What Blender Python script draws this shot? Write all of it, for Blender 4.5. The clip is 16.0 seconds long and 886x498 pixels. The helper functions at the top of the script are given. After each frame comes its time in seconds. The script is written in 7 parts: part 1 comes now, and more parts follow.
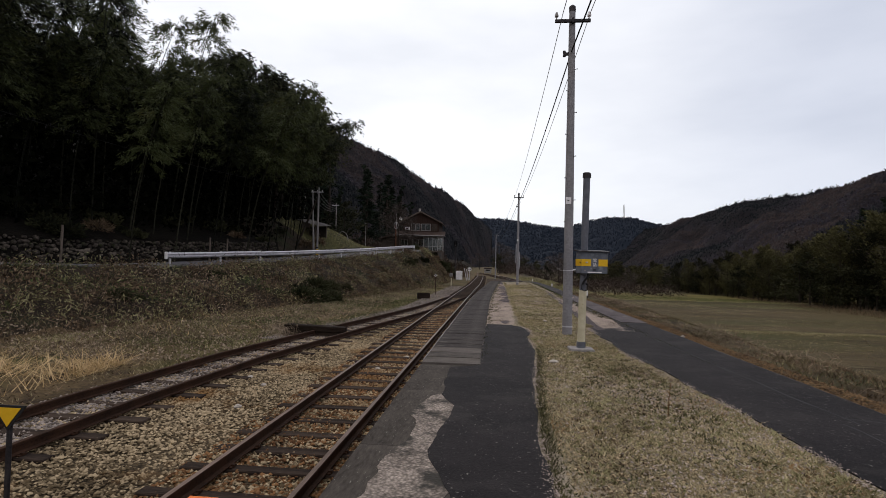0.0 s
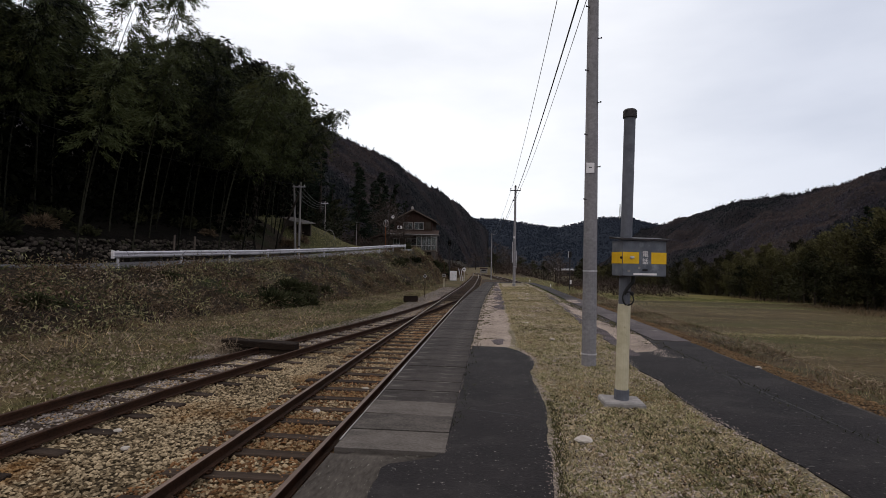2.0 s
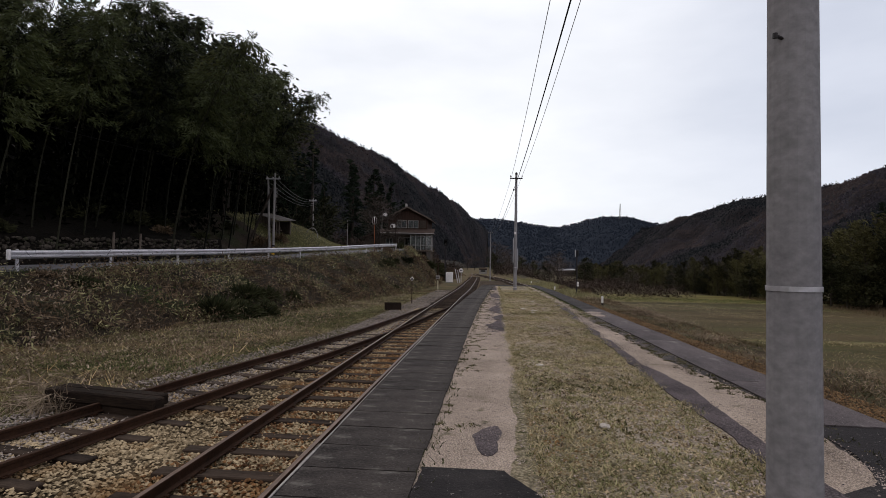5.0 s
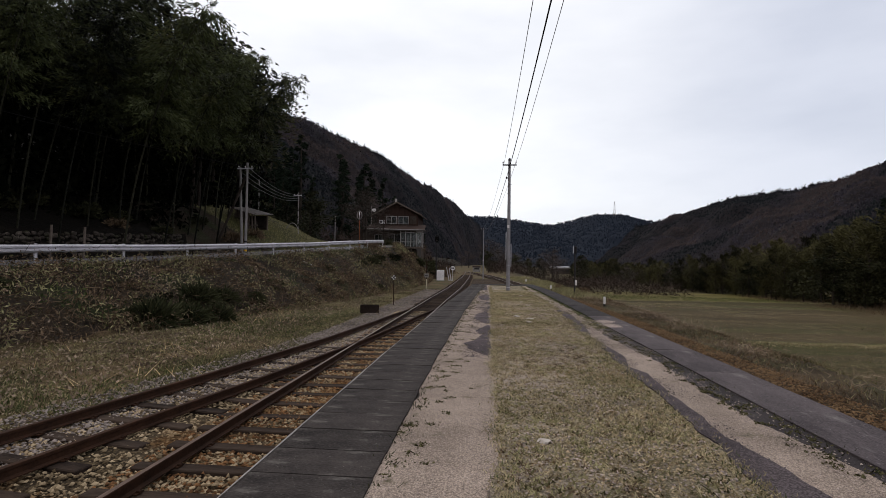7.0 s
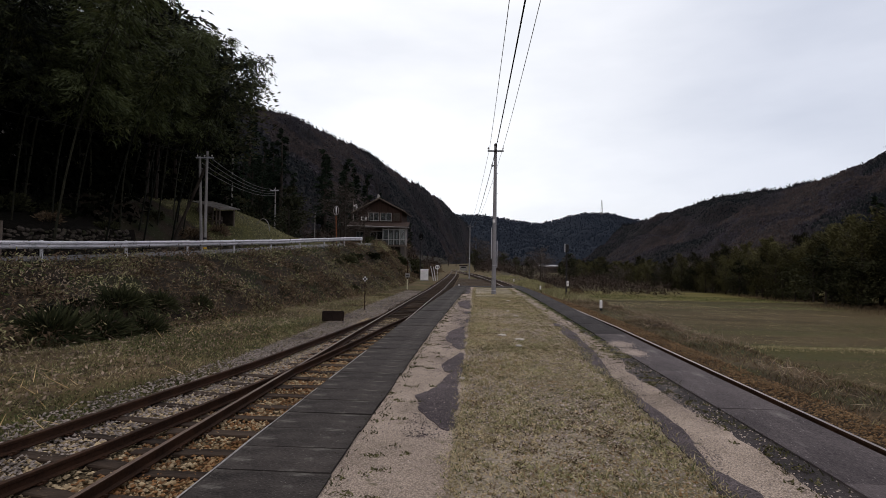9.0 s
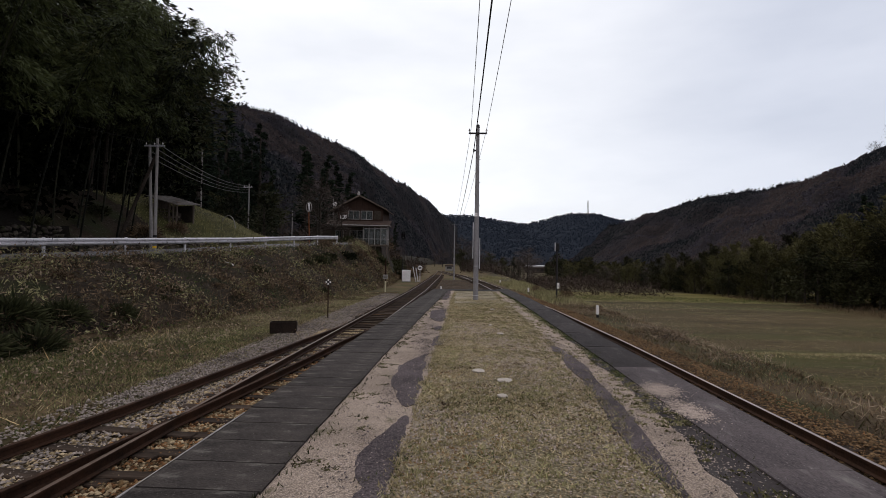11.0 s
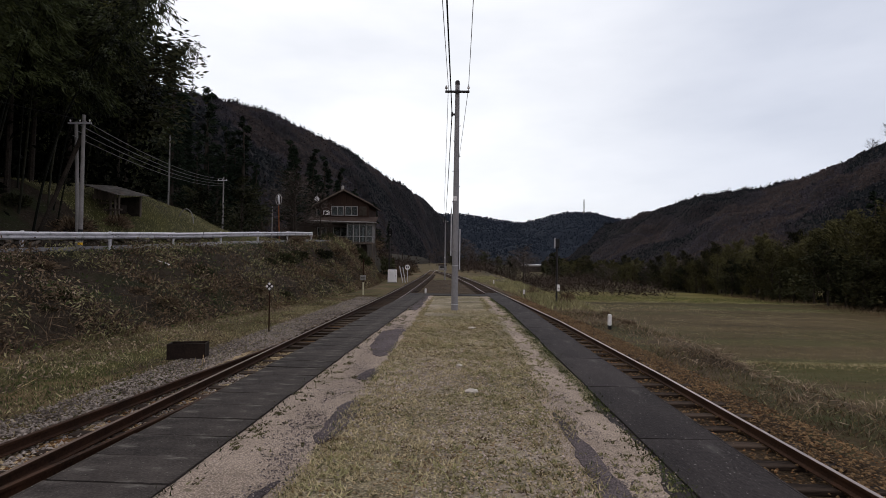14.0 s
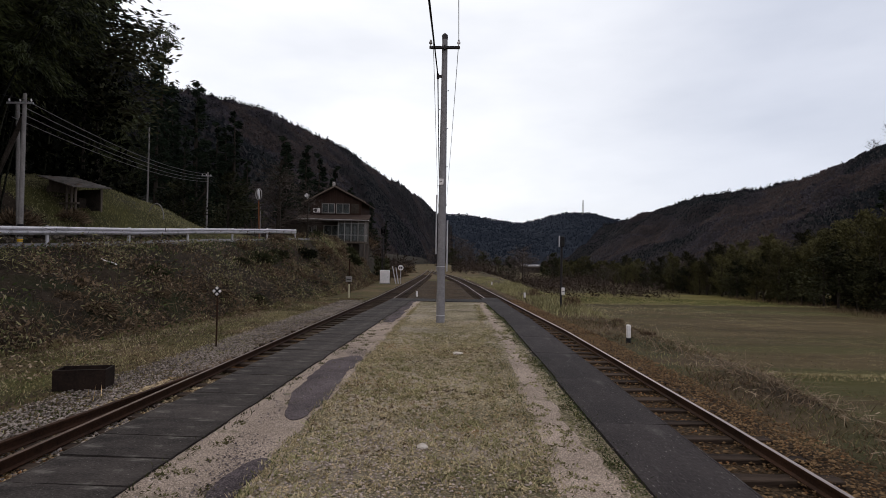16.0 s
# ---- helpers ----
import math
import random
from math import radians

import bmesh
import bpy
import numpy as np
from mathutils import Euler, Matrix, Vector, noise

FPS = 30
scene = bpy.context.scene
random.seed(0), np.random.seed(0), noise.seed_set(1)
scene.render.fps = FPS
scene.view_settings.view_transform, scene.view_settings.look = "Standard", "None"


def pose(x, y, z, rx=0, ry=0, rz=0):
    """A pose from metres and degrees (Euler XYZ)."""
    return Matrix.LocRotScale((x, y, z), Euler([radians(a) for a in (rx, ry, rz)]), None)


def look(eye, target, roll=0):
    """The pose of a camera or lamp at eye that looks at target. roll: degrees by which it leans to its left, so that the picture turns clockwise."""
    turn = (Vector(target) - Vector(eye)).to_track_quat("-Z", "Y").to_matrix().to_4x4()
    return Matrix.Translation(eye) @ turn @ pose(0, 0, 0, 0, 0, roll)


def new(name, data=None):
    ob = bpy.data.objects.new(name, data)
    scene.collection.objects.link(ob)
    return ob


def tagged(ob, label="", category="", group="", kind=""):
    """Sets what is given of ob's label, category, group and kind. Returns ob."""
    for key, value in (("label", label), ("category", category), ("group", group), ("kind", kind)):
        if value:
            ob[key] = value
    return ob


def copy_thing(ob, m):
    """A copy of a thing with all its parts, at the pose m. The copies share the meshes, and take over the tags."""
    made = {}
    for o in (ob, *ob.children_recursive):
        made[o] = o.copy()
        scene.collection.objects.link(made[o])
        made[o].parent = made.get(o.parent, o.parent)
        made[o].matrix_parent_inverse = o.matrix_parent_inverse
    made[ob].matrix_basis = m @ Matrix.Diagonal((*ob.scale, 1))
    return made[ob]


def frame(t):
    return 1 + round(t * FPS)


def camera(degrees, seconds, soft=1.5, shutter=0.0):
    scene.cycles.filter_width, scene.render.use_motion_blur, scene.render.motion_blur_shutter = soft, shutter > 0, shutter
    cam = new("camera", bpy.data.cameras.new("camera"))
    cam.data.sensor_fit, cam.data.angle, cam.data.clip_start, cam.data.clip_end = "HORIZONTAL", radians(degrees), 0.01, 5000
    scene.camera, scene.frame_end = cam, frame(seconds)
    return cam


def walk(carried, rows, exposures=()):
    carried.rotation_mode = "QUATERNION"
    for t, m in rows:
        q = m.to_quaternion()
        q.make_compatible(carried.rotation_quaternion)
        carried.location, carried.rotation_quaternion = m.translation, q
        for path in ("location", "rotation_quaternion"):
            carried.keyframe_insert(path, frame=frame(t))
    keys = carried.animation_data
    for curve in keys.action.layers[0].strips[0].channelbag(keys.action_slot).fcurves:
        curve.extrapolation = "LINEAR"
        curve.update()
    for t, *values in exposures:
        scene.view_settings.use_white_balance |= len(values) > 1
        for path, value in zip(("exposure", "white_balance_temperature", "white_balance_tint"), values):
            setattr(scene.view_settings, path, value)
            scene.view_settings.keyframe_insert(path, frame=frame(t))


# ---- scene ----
cam = camera(79.6, 16.0, soft=0.7)
METRES, EYE, TILT, LEAN, TURN = 27.4, 1.375, -2.1, -0.2, 5.7
ROWS = [
    (0.0, 0.0, 0.0, 0.0, -0.07, 3.76, -1.14),
    (0.5, 0.0048, 0.0319, 0.0008, -0.06, 3.81, -0.96),
    (1.0, 0.008, 0.0653, 0.001, -0.12, 3.69, -1.13),
    (1.5, 0.0131, 0.097, 0.0016, -0.26, 3.75, -0.86),
    (2.0, 0.0174, 0.1286, 0.0039, -0.44, 3.79, -0.97),
    (2.5, 0.0212, 0.1604, 0.0047, -0.5, 3.68, -0.91),
    (3.0, 0.0252, 0.1917, 0.0064, -0.51, 3.82, -0.86),
    (3.5, 0.0292, 0.2247, 0.0074, -0.39, 3.69, -0.85),
    (4.0, 0.0334, 0.257, 0.0088, -0.31, 3.85, -0.82),
    (6.5, 0.0567, 0.4124, 0.0157, -0.89, 3.76, -0.62),
    (7.0, 0.0624, 0.4425, 0.0156, -1.02, 3.61, -0.67),
    (7.5, 0.0683, 0.4729, 0.0177, -1.13, 3.74, -0.61),
    (8.0, 0.0739, 0.5045, 0.0191, -1.33, 3.61, -0.66),
    (8.5, 0.0793, 0.5349, 0.0207, -1.69, 3.56, -0.6),
    (9.0, 0.0834, 0.5663, 0.0227, -2.31, 3.44, -0.65),
    (11.5, 0.1141, 0.7195, 0.0285, -3.83, 3.51, -0.47),
    (12.0, 0.1209, 0.7491, 0.0284, -3.91, 3.53, -0.41),
    (12.5, 0.1282, 0.779, 0.03, -3.93, 3.56, -0.44),
    (13.0, 0.135, 0.8079, 0.0307, -3.98, 3.43, -0.4),
    (13.5, 0.1416, 0.8379, 0.0324, -4.05, 3.51, -0.51),
    (14.0, 0.1483, 0.8667, 0.0337, -4.11, 3.39, -0.45),
    (14.5, 0.1543, 0.8971, 0.0339, -3.99, 3.51, -0.48),
    (15.0, 0.1611, 0.9264, 0.0349, -4.06, 3.44, -0.5),
    (15.5, 0.1655, 0.9545, 0.0362, -4.15, 3.61, -0.64),
    (16.0, 0.1702, 0.9837, 0.0375, -4.25, 3.43, -0.58),
]
walk(cam, [(t, pose(0, 0, EYE, TILT, LEAN, TURN) @ pose(METRES * x, METRES * y, METRES * z, 90 + pitch, roll, yaw)) for t, x, y, z, yaw, pitch, roll in ROWS])

# ---- world and light: an overcast winter afternoon ----
world = bpy.data.worlds.new("overcast_sky")
scene.world = world
world.use_nodes = True
wn, wl = world.node_tree.nodes, world.node_tree.links
wn.clear()
w_out = wn.new("ShaderNodeOutputWorld")
w_mix = wn.new("ShaderNodeMixShader")
w_clear = wn.new("ShaderNodeBackground")
w_cloud = wn.new("ShaderNodeBackground")
w_sky = wn.new("ShaderNodeTexSky")
w_sky.sky_type, w_sky.sun_disc = "NISHITA", False
w_sky.sun_elevation, w_sky.sun_rotation = radians(48), radians(-40)
w_clear.inputs["Strength"].default_value = 0.1
w_coord = wn.new("ShaderNodeTexCoord")
w_map = wn.new("ShaderNodeMapping")
w_map.inputs["Scale"].default_value = (1.2, 1.2, 3.6)
w_noise = wn.new("ShaderNodeTexNoise")
w_noise.inputs["Scale"].default_value = 1.6
w_noise.inputs["Detail"].default_value = 5
w_ramp = wn.new("ShaderNodeValToRGB")
w_ramp.color_ramp.elements[0].position, w_ramp.color_ramp.elements[1].position = 0.36, 0.62
w_ramp.color_ramp.elements[0].color = (0.90, 0.915, 0.965, 1)
w_ramp.color_ramp.elements[1].color = (1.10, 1.10, 1.125, 1)
w_cloud.inputs["Strength"].default_value = 1.05
wl.new(w_coord.outputs["Generated"], w_map.inputs["Vector"])
wl.new(w_map.outputs["Vector"], w_noise.inputs["Vector"])
wl.new(w_noise.outputs["Fac"], w_ramp.inputs["Fac"])
w_axis = wn.new("ShaderNodeSeparateXYZ")
w_side = wn.new("ShaderNodeMapRange")
w_side.interpolation_type = "SMOOTHSTEP"
w_side.inputs["From Min"].default_value, w_side.inputs["From Max"].default_value = 0.04, 0.52
w_dim = wn.new("ShaderNodeMix")
w_dim.data_type, w_dim.blend_type = "RGBA", "MULTIPLY"
w_dim.inputs[7].default_value = (0.71, 0.735, 0.805, 1)  # thicker cloud away from the sun
wl.new(w_coord.outputs["Generated"], w_axis.inputs[0])
wl.new(w_axis.outputs["X"], w_side.inputs["Value"])
wl.new(w_side.outputs["Result"], w_dim.inputs[0])
wl.new(w_ramp.outputs["Color"], w_dim.inputs[6])
wl.new(w_dim.outputs[2], w_cloud.inputs["Color"])
wl.new(w_sky.outputs["Color"], w_clear.inputs["Color"])
w_mix.inputs["Fac"].default_value = 0.88
wl.new(w_clear.outputs["Background"], w_mix.inputs[1])
wl.new(w_cloud.outputs["Background"], w_mix.inputs[2])
wl.new(w_mix.outputs["Shader"], w_out.inputs["Surface"])

sun_data = bpy.data.lights.new("sun", "SUN")
sun_data.energy, sun_data.angle, sun_data.color = 0.5, radians(40), (1.0, 0.97, 0.93)
sun = new("sun", sun_data)
sun.matrix_world = look((0, 0, 60), (38, -46, 0))


# ---- materials ----
RED_GAIN = 1.085  # factor on the red of every material's dark and light colour


def material(name, dark, light, fine=12.0, coarse=0.8, rough=0.9, metal=0.0, bump=0.3, bump_size=0.02, spots=None,
             vary=0.0, cells=0.0, stretch=(1, 1, 1), island=0.0, spec=0.08, mid=0.5, third=None, sheer=0.0):
    """Two scales of noise between two colours, relief from the fine one; spots: (colour, scale, from, to) of a third tone."""
    m = bpy.data.materials.new(name)
    m.use_nodes = True
    n, l = m.node_tree.nodes, m.node_tree.links
    b = n["Principled BSDF"]
    dark, light = (dark[0] * RED_GAIN, *dark[1:]), (light[0] * RED_GAIN, *light[1:])
    b.inputs["Roughness"].default_value, b.inputs["Metallic"].default_value = rough, metal
    b.inputs["Specular IOR Level"].default_value = spec
    co = n.new("ShaderNodeTexCoord")
    mp = n.new("ShaderNodeMapping")
    mp.inputs["Scale"].default_value = stretch
    l.new(co.outputs["Object"], mp.inputs["Vector"])
    a, c = n.new("ShaderNodeTexNoise"), n.new("ShaderNodeTexNoise")
    for node, s, det in ((a, fine, 6), (c, coarse, 4)):
        node.inputs["Scale"].default_value, node.inputs["Detail"].default_value = s, det
        node.inputs["Roughness"].default_value = 0.62
        l.new(mp.outputs["Vector"], node.inputs["Vector"])
    add = n.new("ShaderNodeMath")
    add.operation = "ADD"
    l.new(a.outputs["Fac"], add.inputs[0])
    l.new(c.outputs["Fac"], add.inputs[1])
    total = add.outputs[0]
    for amount, kind in ((vary, "object"), (island, "island")):
        if amount:
            info = n.new("ShaderNodeObjectInfo" if kind == "object" else "ShaderNodeNewGeometry")
            mul = n.new("ShaderNodeMath")
            mul.operation = "MULTIPLY_ADD"
            mul.inputs[1].default_value = amount
            l.new(info.outputs["Random" if kind == "object" else "Random Per Island"], mul.inputs[0])
            l.new(total, mul.inputs[2])
            shift = n.new("ShaderNodeMath")
            shift.operation = "SUBTRACT"
            shift.inputs[1].default_value = amount / 2
            l.new(mul.outputs[0], shift.inputs[0])
            total = shift.outputs[0]
    ramp = n.new("ShaderNodeMapRange")
    ramp.inputs["From Min"].default_value, ramp.inputs["From Max"].default_value = 0.72 + (mid - 0.5), 1.28 + (mid - 0.5)
    l.new(total, ramp.inputs["Value"])
    mix = n.new("ShaderNodeMix")
    mix.data_type = "RGBA"
    mix.inputs[6].default_value, mix.inputs[7].default_value = (*dark, 1), (*light, 1)
    l.new(ramp.outputs["Result"], mix.inputs[0])
    colour = mix.outputs[2]
    height = a.outputs["Fac"]
    if cells:
        v = n.new("ShaderNodeTexVoronoi")
        v.inputs["Scale"].default_value = cells
        l.new(mp.outputs["Vector"], v.inputs["Vector"])
        tone = n.new("ShaderNodeMapRange")
        tone.inputs["From Max"].default_value = 0.7
        tone.inputs["To Min"].default_value, tone.inputs["To Max"].default_value = 1.15, 0.45
        l.new(v.outputs["Distance"], tone.inputs["Value"])
        hue = n.new("ShaderNodeMix")
        hue.data_type, hue.blend_type = "RGBA", "MULTIPLY"
        hue.inputs[0].default_value = 1.0
        l.new(colour, hue.inputs[6])
        l.new(tone.outputs["Result"], hue.inputs[7])
        colour = hue.outputs[2]
        inv = n.new("ShaderNodeMath")
        inv.operation = "MULTIPLY_ADD"
        inv.inputs[1].default_value = -1.0
        l.new(v.outputs["Distance"], inv.inputs[0])
        l.new(a.outputs["Fac"], inv.inputs[2])
        height = inv.outputs[0]
    for spot in (spots, third):
        if spot:
            tint, scale, low, high = spot
            s = n.new("ShaderNodeTexNoise")
            s.inputs["Scale"].default_value, s.inputs["Detail"].default_value = scale, 5
            s.inputs["Roughness"].default_value = 0.65
            l.new(mp.outputs["Vector"], s.inputs["Vector"])
            r = n.new("ShaderNodeMapRange")
            r.inputs["From Min"].default_value, r.inputs["From Max"].default_value = low, high
            l.new(s.outputs["Fac"], r.inputs["Value"])
            m2 = n.new("ShaderNodeMix")
            m2.data_type = "RGBA"
            m2.inputs[7].default_value = (*tint, 1)
            l.new(r.outputs["Result"], m2.inputs[0])
            l.new(colour, m2.inputs[6])
            colour = m2.outputs[2]
    l.new(colour, b.inputs["Base Color"])
    if sheer:
        b.inputs["Transmission Weight"].default_value = 0.0
        thin = n.new("ShaderNodeBsdfTranslucent")
        l.new(colour, thin.inputs["Color"])
        mixs = n.new("ShaderNodeMixShader")
        mixs.inputs["Fac"].default_value = sheer
        l.new(b.outputs["BSDF"], mixs.inputs[1])
        l.new(thin.outputs["BSDF"], mixs.inputs[2])
        l.new(mixs.outputs["Shader"], n["Material Output"].inputs["Surface"])
    if bump:
        bn = n.new("ShaderNodeBump")
        bn.inputs["Strength"].default_value, bn.inputs["Distance"].default_value = bump, bump_size
        l.new(height, bn.inputs["Height"])
        l.new(bn.outputs["Normal"], b.inputs["Normal"])
    return m


M = {}
M["grass_dry"] = material("dry_grass", (0.044, 0.033, 0.017), (0.160, 0.118, 0.062), 14, 0.5, bump=0.9, bump_size=0.05,
                          spots=((0.070, 0.060, 0.020), 0.22, 0.46, 0.58), third=((0.040, 0.027, 0.018), 1.3, 0.50, 0.68))
M["field"] = material("stubble_field", (0.030, 0.0225, 0.0105), (0.095, 0.074, 0.038), 4.0, 0.12, bump=0.9, bump_size=0.10,
                      spots=((0.060, 0.056, 0.020), 0.05, 0.49, 0.66), third=((0.145, 0.122, 0.074), 1.6, 0.58, 0.72), stretch=(0.25, 2.6, 1))
M["bank"] = material("weedy_bank", (0.009, 0.007, 0.005), (0.045, 0.034, 0.023), 7, 0.6, bump=1.0, bump_size=0.10,
                     spots=((0.026, 0.029, 0.012), 0.5, 0.50, 0.66), third=((0.15, 0.125, 0.092), 6.0, 0.61, 0.72))
# Near black: deep shade below the bamboo is put into the floor's colour.
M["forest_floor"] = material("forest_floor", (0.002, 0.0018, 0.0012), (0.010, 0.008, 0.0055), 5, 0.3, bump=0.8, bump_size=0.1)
M["turf"] = material("green_turf", (0.020, 0.021, 0.007), (0.074, 0.073, 0.022), 8, 0.6, bump=0.8, bump_size=0.05,
                     third=((0.05, 0.041, 0.023), 0.5, 0.48, 0.66))
M["bank_right"] = material("brown_field_bank", (0.022, 0.016, 0.009), (0.090, 0.067, 0.037), 12, 0.5, bump=0.8, bump_size=0.05,
                           spots=((0.040, 0.043, 0.016), 0.35, 0.48, 0.66))
M["ballast"] = material("ballast", (0.045, 0.034, 0.020), (0.20, 0.155, 0.092), 22, 0.7, bump=1.0, bump_size=0.05, cells=17,
                        spots=((0.15, 0.072, 0.026), 0.6, 0.50, 0.66))
M["stone_bits"] = material("ballast_stone", (0.09, 0.068, 0.038), (0.42, 0.34, 0.21), 8, 0.7, bump=0.3, island=0.6,
                           spots=((0.20, 0.10, 0.034), 0.6, 0.52, 0.68))
M["stone_grey"] = material("grey_ballast_stone", (0.07, 0.06, 0.052), (0.30, 0.265, 0.23), 8, 0.7, bump=0.3, island=0.6)
M["stone_rust"] = material("rusty_ballast_stone", (0.06, 0.030, 0.014), (0.23, 0.125, 0.055), 8, 0.9, bump=0.3, island=0.5)
M["crumb"] = material("asphalt_crumbs", (0.04, 0.034, 0.037), (0.15, 0.13, 0.13), 12, 2.0, bump=0.2, island=0.6)
M["stone_loop"] = material("dark_rusty_stone", (0.048, 0.030, 0.016), (0.185, 0.122, 0.062), 8, 0.9, bump=0.3, island=0.5)
M["stone_pale"] = material("pale_stone", (0.30, 0.28, 0.24), (0.52, 0.49, 0.43), 10, 2.0, bump=0.4)
M["rust"] = material("rusted_rail_steel", (0.016, 0.010, 0.007), (0.055, 0.028, 0.016), 30, 2.0, rough=0.75, bump=0.2, bump_size=0.004)
M["steel"] = material("worn_rail_head", (0.20, 0.165, 0.14), (0.40, 0.35, 0.31), 40, 1.5, rough=0.36, metal=0.85, bump=0.05,
                      stretch=(1, 0.1, 1))
M["sleeper"] = material("sleeper_wood", (0.014, 0.010, 0.008), (0.060, 0.044, 0.032), 24, 2.0, bump=0.5, bump_size=0.012,
                        vary=0.35, stretch=(0.25, 2, 2))
M["asphalt"] = material("dark_asphalt", (0.009, 0.008, 0.0085), (0.026, 0.023, 0.023), 60, 0.9, rough=0.8, bump=0.8, bump_size=0.010,
                        spots=((0.22, 0.20, 0.18), 34, 0.635, 0.70), third=((0.042, 0.036, 0.034), 1.4, 0.52, 0.78))
M["slab"] = material("platform_edge_slab", (0.017, 0.0150, 0.0140), (0.070, 0.062, 0.056), 34, 2.2, rough=0.85, bump=0.9, bump_size=0.010,
                     vary=0.14, spots=((0.25, 0.23, 0.21), 40, 0.63, 0.69), third=((0.15, 0.135, 0.12), 2.6, 0.56, 0.72))
M["gravel"] = material("fine_gravel", (0.275, 0.228, 0.180), (0.60, 0.505, 0.408), 85, 1.0, bump=0.9, bump_size=0.010, cells=80,
                       third=((0.12, 0.100, 0.062), 3.2, 0.60, 0.70))
M["moss"] = material("trodden_grass_gravel", (0.135, 0.118, 0.064), (0.60, 0.53, 0.36), 55, 0.8, bump=1.0, bump_size=0.03, cells=40,
                     spots=((0.44, 0.355, 0.285), 0.42, 0.50, 0.66), third=((0.074, 0.068, 0.028), 12.0, 0.54, 0.64))
M["old_concrete"] = material("dark_weathered_concrete", (0.026, 0.023, 0.019), (0.086, 0.077, 0.065), 16, 1.2, bump=0.5, bump_size=0.008,
                             spots=((0.26, 0.24, 0.21), 22, 0.63, 0.7), third=((0.16, 0.14, 0.115), 1.1, 0.57, 0.74))
M["asphalt_worn"] = material("worn_asphalt_gravel", (0.050, 0.042, 0.046), (0.20, 0.172, 0.173), 60, 1.3, bump=1.0, bump_size=0.012, cells=70)
M["loop_bed"] = material("dark_rusty_ballast", (0.034, 0.024, 0.015), (0.115, 0.080, 0.046), 22, 0.7, bump=1.0, bump_size=0.05, cells=17)
M["concrete"] = material("weathered_concrete", (0.16, 0.155, 0.145), (0.34, 0.33, 0.31), 14, 1.2, bump=0.4, bump_size=0.006,
                         spots=((0.09, 0.085, 0.075), 1.6, 0.55, 0.75))
M["pole"] = material("grey_spun_concrete", (0.15, 0.15, 0.155), (0.28, 0.28, 0.285), 22, 0.8, rough=0.8, bump=0.15, bump_size=0.004,
                     stretch=(1, 1, 1.3), spots=((0.11, 0.105, 0.10), 1.6, 0.55, 0.75))
M["pole_far"] = material("pale_concrete_pole", (0.15, 0.145, 0.135), (0.29, 0.28, 0.265), 20, 1.0, bump=0.2, bump_size=0.004)
M["iron"] = material("dark_iron", (0.02, 0.02, 0.022), (0.06, 0.055, 0.055), 30, 2.0, rough=0.55, metal=0.5, bump=0.1)
M["galv"] = material("galvanised_steel", (0.42, 0.43, 0.45), (0.62, 0.63, 0.65), 18, 1.2, rough=0.45, metal=0.55, bump=0.05,
                     spots=((0.28, 0.27, 0.26), 2.6, 0.56, 0.72))
M["white"] = material("white_paint", (0.58, 0.58, 0.57), (0.78, 0.78, 0.77), 9, 1.4, rough=0.5, bump=0.05)
M["black"] = material("black_paint", (0.012, 0.012, 0.013), (0.03, 0.03, 0.03), 12, 2.0, rough=0.6, bump=0.1)
M["yellow"] = material("yellow_paint", (0.55, 0.33, 0.015), (0.72, 0.46, 0.03), 9, 1.5, rough=0.5, bump=0.05)
M["box_grey"] = material("blue_grey_box_paint", (0.065, 0.075, 0.092), (0.15, 0.165, 0.185), 7, 2.4, rough=0.55, bump=0.05,
                         spots=((0.30, 0.305, 0.315), 4.0, 0.55, 0.75))
M["cream"] = material("cream_paint", (0.40, 0.37, 0.25), (0.56, 0.53, 0.38), 12, 2.2, rough=0.6, bump=0.08,
                      third=((0.25, 0.21, 0.12), 7.0, 0.62, 0.7))
M["cable"] = material("black_cable", (0.01, 0.01, 0.01), (0.02, 0.02, 0.02), 20, 3.0, rough=0.6, bump=0)
M["road"] = material("grey_road_asphalt", (0.10, 0.10, 0.105), (0.19, 0.19, 0.195), 50, 0.5, rough=0.85, bump=0.3, bump_size=0.006)
M["rock"] = material("field_stone", (0.034, 0.029, 0.024), (0.16, 0.138, 0.11), 9, 1.8, bump=0.7, bump_size=0.02, vary=0.6,
                     third=((0.03, 0.034, 0.014), 3.0, 0.52, 0.68))
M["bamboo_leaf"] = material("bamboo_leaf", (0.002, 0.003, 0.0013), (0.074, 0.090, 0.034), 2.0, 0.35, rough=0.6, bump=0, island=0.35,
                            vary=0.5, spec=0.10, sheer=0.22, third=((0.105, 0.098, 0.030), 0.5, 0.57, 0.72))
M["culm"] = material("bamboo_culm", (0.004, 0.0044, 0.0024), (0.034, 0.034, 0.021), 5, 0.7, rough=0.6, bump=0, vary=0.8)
M["cedar_leaf"] = material("cedar_needles", (0.005, 0.009, 0.0055), (0.017, 0.026, 0.014), 2.0, 0.3, bump=0, island=0.3, vary=0.3)
M["broad_leaf"] = material("evergreen_leaf", (0.010, 0.012, 0.0065), (0.052, 0.054, 0.026), 1.6, 0.2, bump=0, island=0.35, vary=0.6)
M["twig"] = material("bare_twigs", (0.045, 0.036, 0.03), (0.12, 0.10, 0.085), 4, 0.4, bump=0, island=0.4, vary=0.3)
M["bark"] = material("tree_bark", (0.014, 0.0115, 0.009), (0.055, 0.046, 0.037), 12, 1.5, bump=0.5, bump_size=0.02)
